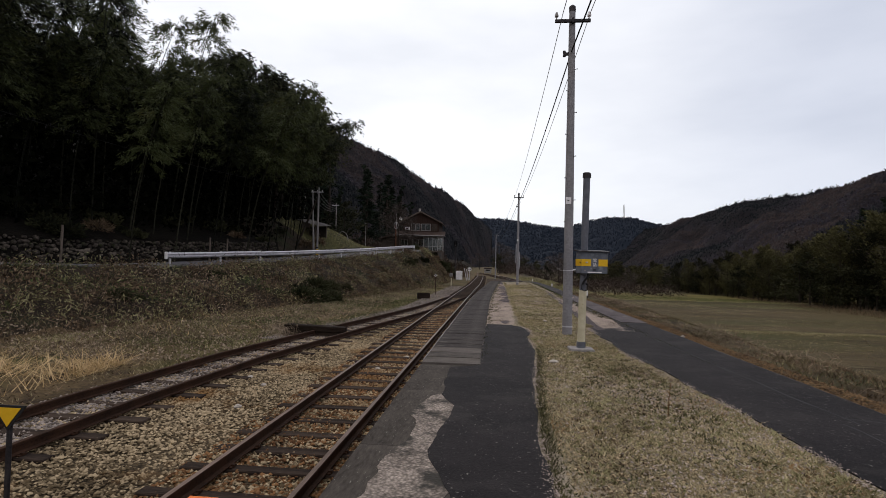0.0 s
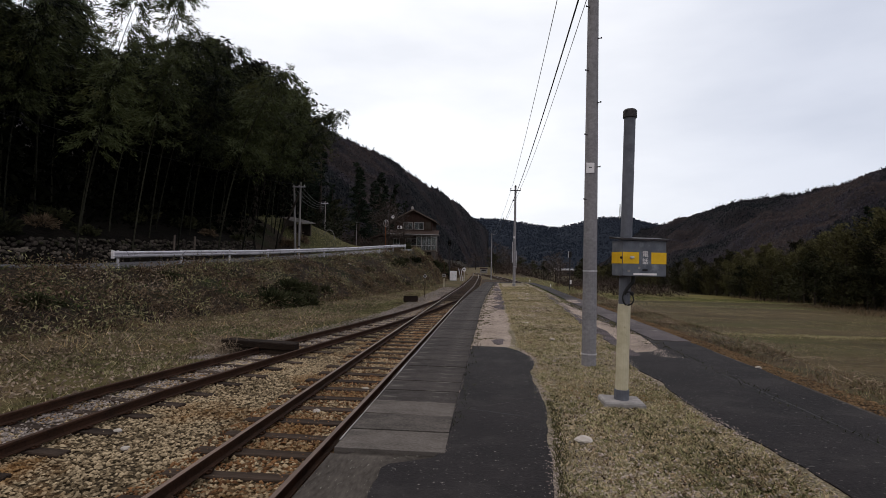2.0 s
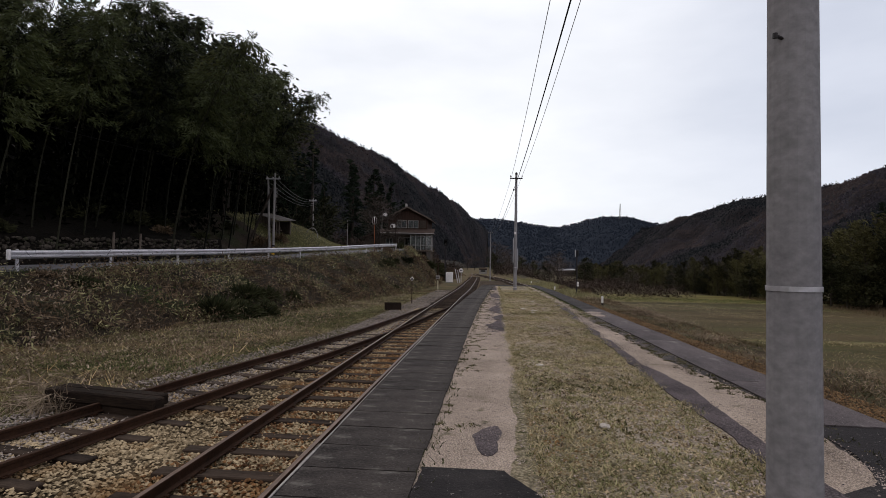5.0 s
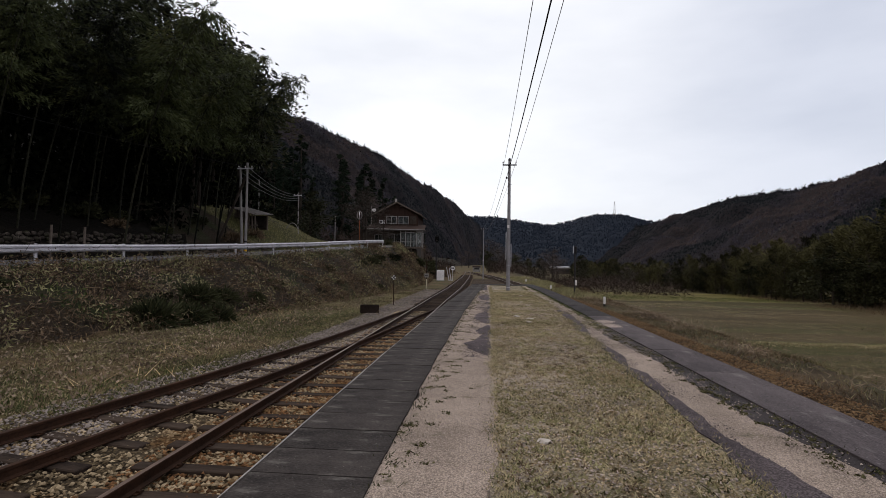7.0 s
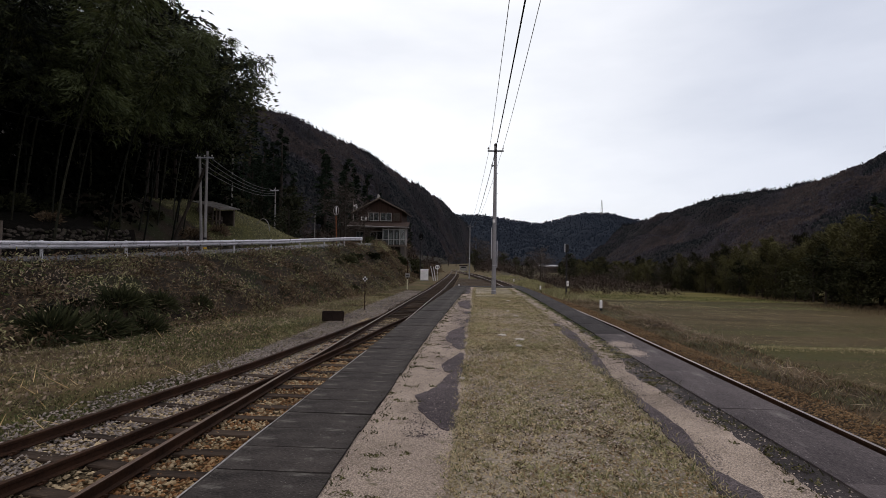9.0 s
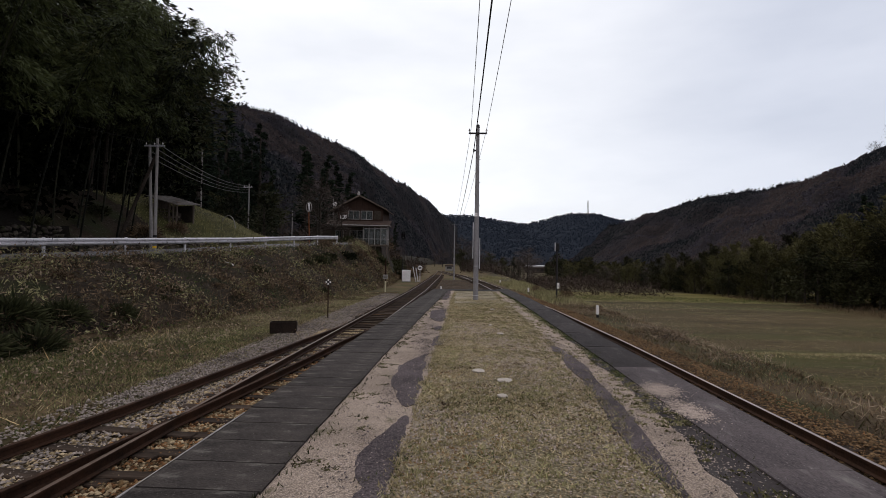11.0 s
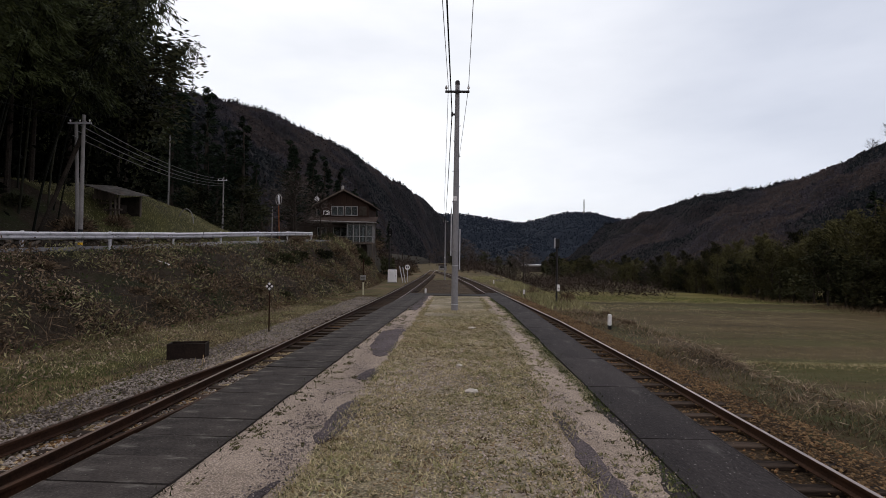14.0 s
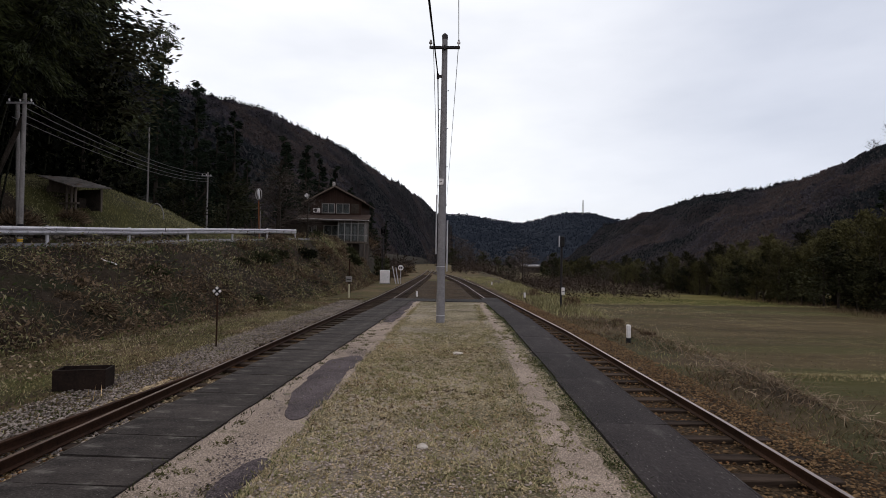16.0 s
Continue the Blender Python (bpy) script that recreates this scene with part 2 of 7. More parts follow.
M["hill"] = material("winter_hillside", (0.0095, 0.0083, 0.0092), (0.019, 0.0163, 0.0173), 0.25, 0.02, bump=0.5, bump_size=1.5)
# Blue raised in the ridge woods: some distance haze is in these colours.
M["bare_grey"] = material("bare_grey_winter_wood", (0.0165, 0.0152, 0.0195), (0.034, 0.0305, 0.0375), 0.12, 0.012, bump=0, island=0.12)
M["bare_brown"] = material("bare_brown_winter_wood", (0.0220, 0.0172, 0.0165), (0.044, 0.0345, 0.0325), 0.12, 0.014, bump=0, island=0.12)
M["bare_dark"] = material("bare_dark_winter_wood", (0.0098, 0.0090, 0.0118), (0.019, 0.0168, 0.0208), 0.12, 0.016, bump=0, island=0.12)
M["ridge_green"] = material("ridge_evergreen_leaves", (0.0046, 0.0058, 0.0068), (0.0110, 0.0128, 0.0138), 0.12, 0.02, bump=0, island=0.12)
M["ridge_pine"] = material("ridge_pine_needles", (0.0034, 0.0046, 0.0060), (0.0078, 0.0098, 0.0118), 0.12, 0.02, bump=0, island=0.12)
M["brush"] = material("bare_winter_brush", (0.020, 0.015, 0.012), (0.062, 0.046, 0.036), 1.0, 0.1, bump=0, island=0.4)
M["grit"] = material("pale_grit", (0.15, 0.128, 0.110), (0.44, 0.378, 0.325), 12, 2.0, bump=0.2, island=0.6)
M["mottled"] = material("mottled_pale_concrete", (0.09, 0.078, 0.064), (0.46, 0.405, 0.34), 26, 2.4, bump=0.7, bump_size=0.010, cells=45,
                        third=((0.045, 0.040, 0.034), 2.0, 0.50, 0.60))
M["weed_dark"] = material("dark_sedge", (0.016, 0.021, 0.009), (0.058, 0.062, 0.028), 3, 0.5, bump=0, island=0.5)
M["green_field"] = material("olive_winter_field", (0.055, 0.050, 0.015), (0.145, 0.128, 0.042), 3.0, 0.10, bump=0.9, bump_size=0.10,
                            third=((0.16, 0.13, 0.078), 0.9, 0.60, 0.72), stretch=(0.3, 2.2, 1))
M["post_blue"] = material("blue_grey_post_paint", (0.075, 0.083, 0.098), (0.15, 0.16, 0.18), 12, 1.6, rough=0.6, bump=0.1,
                          spots=((0.32, 0.32, 0.33), 5.0, 0.60, 0.72))
M["tarred_iron"] = material("black_rusty_iron", (0.008, 0.006, 0.005), (0.030, 0.020, 0.015), 18, 2.0, rough=0.7, bump=0.3, bump_size=0.006)
M["tarred"] = material("tarred_timber", (0.007, 0.005, 0.004), (0.034, 0.024, 0.017), 20, 2.0, bump=0.6, bump_size=0.015, stretch=(0.3, 2, 2))
M["slab_pale"] = material("pale_edge_slab", (0.042, 0.038, 0.033), (0.128, 0.116, 0.101), 30, 2.0, rough=0.85, bump=0.8, bump_size=0.010, vary=0.2)
M["steel_dull"] = material("brown_rail_head", (0.055, 0.036, 0.026), (0.17, 0.125, 0.10), 40, 1.5, rough=0.45, metal=0.6, bump=0.05, stretch=(1, 0.1, 1))
M["slab_dusty"] = material("dusty_worn_asphalt", (0.036, 0.031, 0.033), (0.128, 0.113, 0.112), 40, 1.1, rough=0.85, bump=0.9, bump_size=0.010,
                           vary=0.16, spots=((0.27, 0.24, 0.225), 36, 0.62, 0.69), third=((0.22, 0.195, 0.18), 1.6, 0.55, 0.72))
# Blue mixed into the foliage colour stands for distance haze.
M["far_hill"] = material("haze_blue_wooded_hill", (0.0088, 0.0128, 0.0205), (0.0145, 0.0195, 0.0285), 0.02, 0.004, bump=0, island=0.04)
M["weed_dry"] = material("dry_weeds", (0.18, 0.155, 0.080), (0.50, 0.44, 0.268), 3, 0.5, bump=0, island=0.6, sheer=0.2)
M["weed_brown"] = material("brown_withered_vines", (0.046, 0.032, 0.019), (0.190, 0.140, 0.088), 3, 0.5, bump=0, island=0.6)
M["weed_green"] = material("green_weeds", (0.03, 0.045, 0.016), (0.10, 0.125, 0.045), 3, 0.5, bump=0, island=0.5, sheer=0.2)
M["pale_leaf"] = material("pale_dead_leaves", (0.11, 0.085, 0.058), (0.35, 0.285, 0.205), 3, 0.5, bump=0, island=0.6)
M["grey_asphalt"] = material("worn_grey_asphalt", (0.0145, 0.0128, 0.0132), (0.051, 0.045, 0.044), 40, 1.1, rough=0.85, bump=0.9, bump_size=0.010,
                             vary=0.16, spots=((0.25, 0.22, 0.21), 36, 0.62, 0.69), third=((0.11, 0.098, 0.092), 1.6, 0.56, 0.74))
M["weed_mid"] = material("dull_green_weeds", (0.040, 0.040, 0.018), (0.125, 0.118, 0.055), 3, 0.5, bump=0, island=0.6)
M["weed_olive"] = material("olive_winter_weeds", (0.112, 0.108, 0.050), (0.345, 0.33, 0.172), 3, 0.5, bump=0, island=0.6, sheer=0.1)
M["straw"] = material("pale_straw", (0.36, 0.26, 0.12), (0.66, 0.52, 0.29), 3, 0.5, bump=0, island=0.6, sheer=0.2)


# ---- geometry helpers ----
class G:
    """Gathers vertices and faces of one mesh."""

    def __init__(self):
        self.v, self.f, self.k = [], [], []

    def add(self, verts, faces, k=0):
        o = len(self.v)
        self.v += [tuple(p) for p in verts]
        self.f += [tuple(i + o for i in f) for f in faces]
        self.k += [k] * len(faces)
        return self

    def box(self, x0, x1, y0, y1, z0, z1, bev=0.0, m=None, k=0):
        c, h = Vector(((x0 + x1) / 2, (y0 + y1) / 2, (z0 + z1) / 2)), (abs(x1 - x0) / 2, abs(y1 - y0) / 2, abs(z1 - z0) / 2)
        if not bev:
            vs = [c + Vector((sx * h[0], sy * h[1], sz * h[2])) for sx in (-1, 1) for sy in (-1, 1) for sz in (-1, 1)]
            fs = [(0, 1, 3, 2), (4, 6, 7, 5), (0, 4, 5, 1), (2, 3, 7, 6), (0, 2, 6, 4), (1, 5, 7, 3)]
        else:
            signs = [(sx, sy, sz) for sx in (-1, 1) for sy in (-1, 1) for sz in (-1, 1)]
            vs, at = [], {}
            for s in signs:
                for a in range(3):
                    at[s, a] = len(vs)
                    vs.append(c + Vector([s[i] * (h[i] if i == a else h[i] - bev) for i in range(3)]))
            fs = []
            for a in range(3):
                b, d = (a + 1) % 3, (a + 2) % 3
                for s in (-1, 1):
                    ring = []
                    for sb, sd in ((-1, -1), (1, -1), (1, 1), (-1, 1)):
                        q = [0, 0, 0]
                        q[a], q[b], q[d] = s, sb, sd
                        ring.append(at[tuple(q), a])
                    fs.append(ring if s > 0 else ring[::-1])
                for sb in (-1, 1):
                    for sd in (-1, 1):
                        q0, q1 = [0, 0, 0], [0, 0, 0]
                        q0[a], q1[a] = -1, 1
                        q0[b] = q1[b] = sb
                        q0[d] = q1[d] = sd
                        q0, q1 = tuple(q0), tuple(q1)
                        ring = [at[q0, b], at[q1, b], at[q1, d], at[q0, d]]
                        fs.append(ring if sb * sd < 0 else ring[::-1])
            for s in signs:
                ring = [at[s, 0], at[s, 1], at[s, 2]]
                fs.append(ring if s[0] * s[1] * s[2] > 0 else ring[::-1])
        if m is not None:
            vs = [m @ p for p in vs]
        return self.add(vs, fs, k)

    def tube(self, points, radii, n=10, k=0, caps=True):
        pts = [Vector(p) for p in points]
        if not isinstance(radii, (list, tuple)):
            radii = [radii] * len(pts)
        vs, fs = [], []
        for i, (p, r) in enumerate(zip(pts, map(float, radii))):
            d = (pts[min(i + 1, len(pts) - 1)] - pts[max(i - 1, 0)]).normalized()
            u = d.cross(Vector((1, 0, 0) if abs(d.x) < 0.9 else (0, 1, 0))).normalized()
            w = d.cross(u)
            vs += [p + r * (math.cos(2 * math.pi * j / n) * u + math.sin(2 * math.pi * j / n) * w) for j in range(n)]
        for i in range(len(pts) - 1):
            fs += [(i * n + j, i * n + (j + 1) % n, (i + 1) * n + (j + 1) % n, (i + 1) * n + j) for j in range(n)]
        if caps:
            fs += [tuple(range(n))[::-1], tuple(range((len(pts) - 1) * n, len(pts) * n))]
        return self.add(vs, fs, k)

    def sweep(self, profile, path, k=0, kinds=None, caps=True):
        """profile: (side, up) points, closed; path: Vectors running level enough to keep z up."""
        n, vs, fs, ks = len(profile), [], [], []
        for i, p in enumerate(path):
            d = path[min(i + 1, len(path) - 1)] - path[max(i - 1, 0)]
            side = Vector((d.y, -d.x, 0)).normalized()
            vs += [p + side * a + Vector((0, 0, b)) for a, b in profile]
        for i in range(len(path) - 1):
            for j in range(n):
                fs.append((i * n + j, (i + 1) * n + j, (i + 1) * n + (j + 1) % n, i * n + (j + 1) % n))
                ks.append(kinds[j] if kinds else k)
        if caps:
            fs += [tuple(range(n)), tuple(range((len(path) - 1) * n, len(path) * n))[::-1]]
            ks += [k, k]
        o = len(self.v)
        self.v += [tuple(p) for p in vs]
        self.f += [tuple(i + o for i in f) for f in fs]
        self.k += ks
        return self

    def mesh(self, name, *mats, smooth=False):
        me = bpy.data.meshes.new(name)
        me.from_pydata(self.v, [], self.f)
        for mt in mats:
            me.materials.append(mt)
        if len(mats) > 1:
            me.polygons.foreach_set("material_index", self.k)
        if smooth:
            me.polygons.foreach_set("use_smooth", [True] * len(me.polygons))
        bm = bmesh.new()
        bm.from_mesh(me)
        bmesh.ops.recalc_face_normals(bm, faces=bm.faces)
        bm.to_mesh(me)
        bm.free()
        return me


def part(name, g, mats, parent=None, label="", smooth=False):
    mats = mats if isinstance(mats, (list, tuple)) else (mats,)
    ob = new(name, g.mesh(name, *mats, smooth=smooth))
    ob.parent = parent
    return tagged(ob, label)


def thing(name, m, label, category, group="", kind=""):
    ob = new(name)
    ob.empty_display_size = 0.2
    ob.matrix_world = m
    return tagged(ob, label, category, group, kind)


def cloud_mesh(name, verts, faces, mats, index=None):
    me = bpy.data.meshes.new(name)
    verts, faces = np.asarray(verts, np.float32), np.asarray(faces, np.int32)
    k = faces.shape[1]
    me.vertices.add(len(verts))
    me.vertices.foreach_set("co", verts.ravel())
    me.loops.add(faces.size)
    me.loops.foreach_set("vertex_index", faces.ravel())
    me.polygons.add(len(faces))
    me.polygons.foreach_set("loop_start", np.arange(0, faces.size, k, dtype=np.int32))
    for mt in mats:
        me.materials.append(mt)
    if index is not None:
        me.polygons.foreach_set("material_index", np.asarray(index, np.int32))
    me.update(calc_edges=True)
    me.validate()
    return me


rng = np.random.default_rng(7)


def unit(n):
    d = rng.normal(size=(n, 3))
    return d / np.linalg.norm(d, axis=1)[:, None]


def leaves(centres, length, width, droop=0.0, way=None):
    """Pointed leaves at the centres: two-sided diamonds, turned at random. Returns vertices and faces."""
    n = len(centres)
    a = unit(n) if way is None else way + 0.55 * unit(n)
    a[:, 2] -= droop
    a /= np.linalg.norm(a, axis=1)[:, None]
    b = np.cross(a, unit(n))
    b /= np.linalg.norm(b, axis=1)[:, None] + 1e-9
    s = rng.uniform(0.6, 1.35, (n, 1))
    length, width = length * s, width * s
    v = np.stack([centres, centres + a * length * 0.45 + b * width / 2, centres + a * length, centres + a * length * 0.45 - b * width / 2], 1)
    return v.reshape(-1, 3), np.arange(4 * n).reshape(-1, 4)


def blades(x, y, z, height, width, lean=0.5):
    """Upright blades of grass with a tip that leans."""
    n = len(x)
    p = np.stack([x, y, z], 1)
    t = rng.uniform(0, 2 * np.pi, n)
    side = np.stack([np.cos(t), np.sin(t), 0 * t], 1) * (width / 2)
    u = rng.uniform(0, 2 * np.pi, n)
    h = (np.asarray(height) * rng.uniform(0.5, 1.3, n))[:, None]
    top = p + np.stack([np.cos(u), np.sin(u), 0 * u], 1) * h * lean * rng.uniform(0.1, 1.6, (n, 1)) + h * np.array([0, 0, 1.0])
    v = np.stack([p - side, p + side, top], 1)
    return v.reshape(-1, 3), np.arange(3 * n).reshape(-1, 3)


def pebbles(x, y, z, size):
    """Small angular stones: squashed, jittered octahedra."""
    n = len(x)
    base = np.array([(1, 0, 0), (0, 1, 0), (-1, 0, 0), (0, -1, 0), (0, 0, 1), (0, 0, -0.6)], float)
    r = rng.uniform(0.55, 1.25, (n, 6, 1))
    t = rng.uniform(0, 2 * np.pi, n)
    c, s = np.cos(t)[:, None], np.sin(t)[:, None]
    q = base[None] * r * np.array([1.0, 0.8, 0.6])
    q = np.stack([q[..., 0] * c - q[..., 1] * s, q[..., 0] * s + q[..., 1] * c, q[..., 2] + rng.normal(0, 0.12, (n, 6))], -1)
    v = q * (np.asarray(size).reshape(-1, 1, 1)) + np.stack([x, y, z], 1)[:, None]
    f = np.array([(0, 1, 4), (1, 2, 4), (2, 3, 4), (3, 0, 4), (1, 0, 5), (3, 2, 5)])
    f = (f[None] + 6 * np.arange(n)[:, None, None]).reshape(-1, 3)
    return v.reshape(-1, 3), f


def curve(table):
    ys, xs = zip(*table)
    return lambda y: np.interp(y, ys, xs)


def wob(x, y, s, seed=0.0):
    return noise.noise(Vector((x * s + seed, y * s - seed, seed * 0.37)))


# ---- the plan ----
RAIL, BED, GROUND, FIELD = -0.82, -1.0, -1.08, -5.3
track_left = curve([(-40, -2.43), (45, -2.42), (60, -2.36), (72, -2.5), (100, -2.9), (137, -3.85), (175, -5.6), (230, -10)])
track_right = curve([(-40, 5.33), (35, 5.31), (45, 5.1), (58, 4.45), (76, 3.58), (95, 2.3), (114, 0.65), (140, -3.0), (160, -4.9)])
siding = curve([(-40, -6.2), (8, -6.1), (12, -5.85), (17, -5.1), (19, -4.78), (22, -4.25), (27, -3.5), (30, -3.2), (32, -3.02), (34, -2.88), (36, -2.66), (38.8, -2.42)])
edge_left = curve([(-40, -1.0), (20, -1.0), (27, -0.92), (33, -0.78), (40, -0.6), (47.5, -0.4)])
edge_right = curve([(-40, 3.84), (25, 3.84), (34, 3.86), (40, 3.85), (47.5, 3.6)])
bank_toe = curve([(-60, -22), (0, -15.6), (14, -13.8), (25, -11.8), (36, -9.8), (45, -8.3), (58, -7.0), (75, -6.7), (100, -8.5), (150, -14), (240, -22)])
bank_top = curve([(-60, -33), (27.2, -17.75), (66, -10.8), (73, -9.6), (78, -10.9), (84, -12.2), (95, -12.8), (105, -13.5), (150, -18), (240, -27)])
road_z = curve([(-60, 1.0), (19, 1.0), (27, 0.9), (31, 1.05), (40, 1.4), (52, 2.0), (64, 2.75), (80, 3.5), (110, 4.2), (240, 4.5)])
ROAD_WIDE = 4.4


def smooth(a, b, v):
    t = min(1.0, max(0.0, (v - a) / (b - a)))
    return t * t * (3 - 2 * t)


def ground_z(x, y):
    if x > 6.8:
        z = GROUND + 0.12 * wob(x, y, 0.5, 3) * min(1, (x - 6.8))
        z += (FIELD - GROUND) * smooth(8.6, 15.5, x + 0.5 * wob(x, y, 0.2, 9))
        if x > 12:
            z += 0.08 * wob(x, y, 0.15, 5)
            z += 0.22 * math.exp(-((y - 60) / 0.7) ** 2) + 0.30 * math.exp(-((y - 115) / 1.6) ** 2)
            z += 0.5 * smooth(60, 75, x)
        return z
    toe, top, rz = float(bank_toe(y)), float(bank_top(y)), float(road_z(y))
    if x > toe:
        return GROUND + 0.05 * wob(x, y, 0.6, 2) * smooth(-6.5, -8.5, x)
    if x > top:
        t = (toe - x) / (toe - top)
        return GROUND + (rz - 0.06 - GROUND) * (0.30 * smooth(0, 0.28, t) + 0.40 * smooth(0.1, 1, t) + 0.30 * t) + (0.34 * wob(x, y, 0.7, 4) + 0.22 * wob(x, y, 1.7, 14)) * math.sin(math.pi * t)
    d = top - x
    if d < ROAD_WIDE + 0.6:
        return rz - 0.06
    d -= ROAD_WIDE + 0.6
    wall = 1.35 * smooth(0, 0.35, d) + 0.42 * max(0, d - 0.28)
    mound = (0.5 * smooth(0, 0.4, d) + 2.5 * smooth(0, 6.0, d) + 0.12 * d) * (0.35 + 0.65 * smooth(74, 60, y))
    open_land = 0.4 * max(0.0, d - 16)
    k, q = smooth(43, 48, y), smooth(66, 80, y)
    z = rz - 0.06 + (wall * (1 - k) + mound * k) * (1 - q) + open_land * q
    return min(z, 26) + 0.3 * wob(x, y, 0.25, 6) * smooth(0, 3, d)


def grid_line(parts):
    out = []
    for a, b, s in parts:
        out += list(np.arange(a, b, s))
    return out + [parts[-1][1]]


gx = grid_line([(-2600, -600, 400), (-600, -100, 50), (-100, -34, 6), (-34, -24, 1.2), (-24, -6.4, 0.4), (-6.4, 6.8, 1.65), (6.8, 17, 0.45),
                (17, 40, 2.3), (40, 100, 6), (100, 600, 50), (600, 2600, 400)])
gy = grid_line([(-600, -60, 60), (-60, -10, 5), (-10, 70, 0.7), (70, 120, 2), (120, 240, 6), (240, 600, 40), (600, 3000, 300)])
gv = [(x, y, ground_z(x, y)) for y in gy for x in gx]
nx = len(gx)
gf, gk = [], []
for j in range(len(gy) - 1):
    for i in range(nx - 1):
        gf.append((j * nx + i, j * nx + i + 1, (j + 1) * nx + i + 1, (j + 1) * nx + i))
        x, y = (gx[i] + gx[i + 1]) / 2, (gy[j] + gy[j + 1]) / 2
        t, u = float(bank_toe(y)), float(bank_top(y))
        if x > 13:
            gk.append(6 if 118 < y < 150 else 1)
        elif x > 6.0:
            gk.append(5)
        elif x > t - 0.3:
            gk.append(0)
        elif x > u:
            gk.append(2)
        elif y > 47 and u - x < 24:
            # Mound up to y 54 in dark bank colour: tree shade put into it.
            gk.append(4 if 54 + 3 * wob(x, y, 0.3, 5) < y < 84 else 2)
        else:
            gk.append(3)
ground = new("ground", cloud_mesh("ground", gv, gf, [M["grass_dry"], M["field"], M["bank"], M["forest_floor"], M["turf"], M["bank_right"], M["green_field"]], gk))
tagged(ground, "dry winter grass, weedy banks and stubble fields of the valley floor", "ground", kind="structure")
ground.data.polygons.foreach_set("use_smooth", [True] * len(ground.data.polygons))


# ---- hills ----
def polar(az, el, dist, eye=(2.0, 27.0, 1.4)):
    a = radians(az)
    return Vector((eye[0] + dist * math.sin(a), eye[1] + dist * math.cos(a), eye[2] + dist * math.tan(radians(el))))


def hill(name, label, crest, foot, mat, rough, rows=64, cols=380, back=120, crown=6.5, lift=3.0):
    """A ridge between a foot line and a crest line, falling off again behind the crest."""
    def along(line, t):
        s = t * (len(line) - 1)
        i = min(int(s), len(line) - 2)
        return line[i].lerp(line[i + 1], s - i)
    vs, fs = [], []
    for c in range(cols + 1):
        p, q = along(foot, c / cols), along(crest, c / cols)
        for r in range(rows + 3):
            if r <= rows:
                t = r / rows
                v = p.lerp(q, t)
                v.z = p.z + (q.z - p.z) * (t ** 0.85)
                k = math.sin(math.pi * min(t, 0.97)) + 0.06
            else:
                d = (q - p)
                d.z = 0
                v = q + d.normalized() * back * (r - rows) / 2
                v.z = q.z - (q.z + 10) * ((r - rows) / 2) ** 1.2
                k = 0.4
            v.z += rough * k * (1.3 * noise.noise(v / 140) + noise.noise(v / 60) + 0.45 * noise.noise(v / 22))
            v.z += lift * (1.25 if r < rows else 1.5) * (abs(noise.noise(v / crown)) + 0.6 * abs(noise.noise(v / (0.45 * crown) + Vector((9, 4, 2)))) - 0.35)
            vs.append(v)
    n = rows + 3
    for c in range(cols):
        fs += [(c * n + r, (c + 1) * n + r, (c + 1) * n + r + 1, c * n + r + 1) for r in range(n - 1)]
    ob = new(name, cloud_mesh(name, vs, fs, [mat]))
    ob.data.polygons.foreach_set("use_smooth", [True] * len(fs))
    tagged(ob, label, "hill", kind="structure")
    return ob, np.array([tuple(v) for v in vs]).reshape(cols + 1, n, 3)[:, :rows + 1]


def forest(name, label, sheet, count, size, mats, crest=0.05, facing=(0.6, -0.4, 0.75), slim=0.6, loose=0.35, patch=60.0, above=0.5, groups=0):
    """Fine twiggy scraps all over a wooded hillside; the kind of wood changes in patches."""
    cols, rows = sheet.shape[:2]
    u = rng.uniform(0, cols - 1.001, count)
    rise = np.full(count, above * 2.0)
    if groups:
        g = rng.integers(0, groups, count)
        u = np.clip(rng.uniform(0, cols - 1.1, groups)[g] + rng.normal(0, 0.45, count), 0, cols - 1.001)
        rise *= rng.uniform(0.35, 1.4, groups)[g]
    w = np.where(rng.uniform(size=count) < crest, rng.uniform(0.985, 1.0, count), rng.uniform(0.0, 1.0, count)) * (rows - 1.001)
    i, j = u.astype(int), w.astype(int)
    fu, fw = (u - i)[:, None], (w - j)[:, None]
    p = (sheet[i, j] * (1 - fu) + sheet[i + 1, j] * fu) * (1 - fw) + (sheet[i, j + 1] * (1 - fu) + sheet[i + 1, j + 1] * fu) * fw
    tone = np.array([noise.noise(Vector(q) / patch) + 0.5 * noise.noise(Vector(q) / (0.3 * patch)) for q in p]) + rng.normal(0, 0.06, count)
    kinds = np.clip(((1.5 * tone + 0.45) * len(mats)).astype(int), 0, len(mats) - 1)
    c = p + np.array([0, 0, 1.0]) * size * (rng.uniform(-0.1, 1, count) * rise)[:, None] + 0.5 * size * unit(count)
    normal = np.array(facing) + loose * unit(count)
    normal /= np.linalg.norm(normal, axis=1)[:, None]
    b = np.array([0, 0, 1.0]) - normal * normal[:, 2:3] + 0.4 * unit(count)
    b /= np.linalg.norm(b, axis=1)[:, None] + 1e-9
    a = np.cross(normal, b)
    r = size * rng.uniform(0.4, 1.0, (count, 1))
    v = np.stack([c - a * r * slim, c - b * r, c + a * r * slim * 0.8, c + b * r], 1).reshape(-1, 3)
    ob = new(name, cloud_mesh(name, v, np.arange(4 * count).reshape(-1, 4), mats, kinds))
    return tagged(ob, label, "forest", kind="stuff")


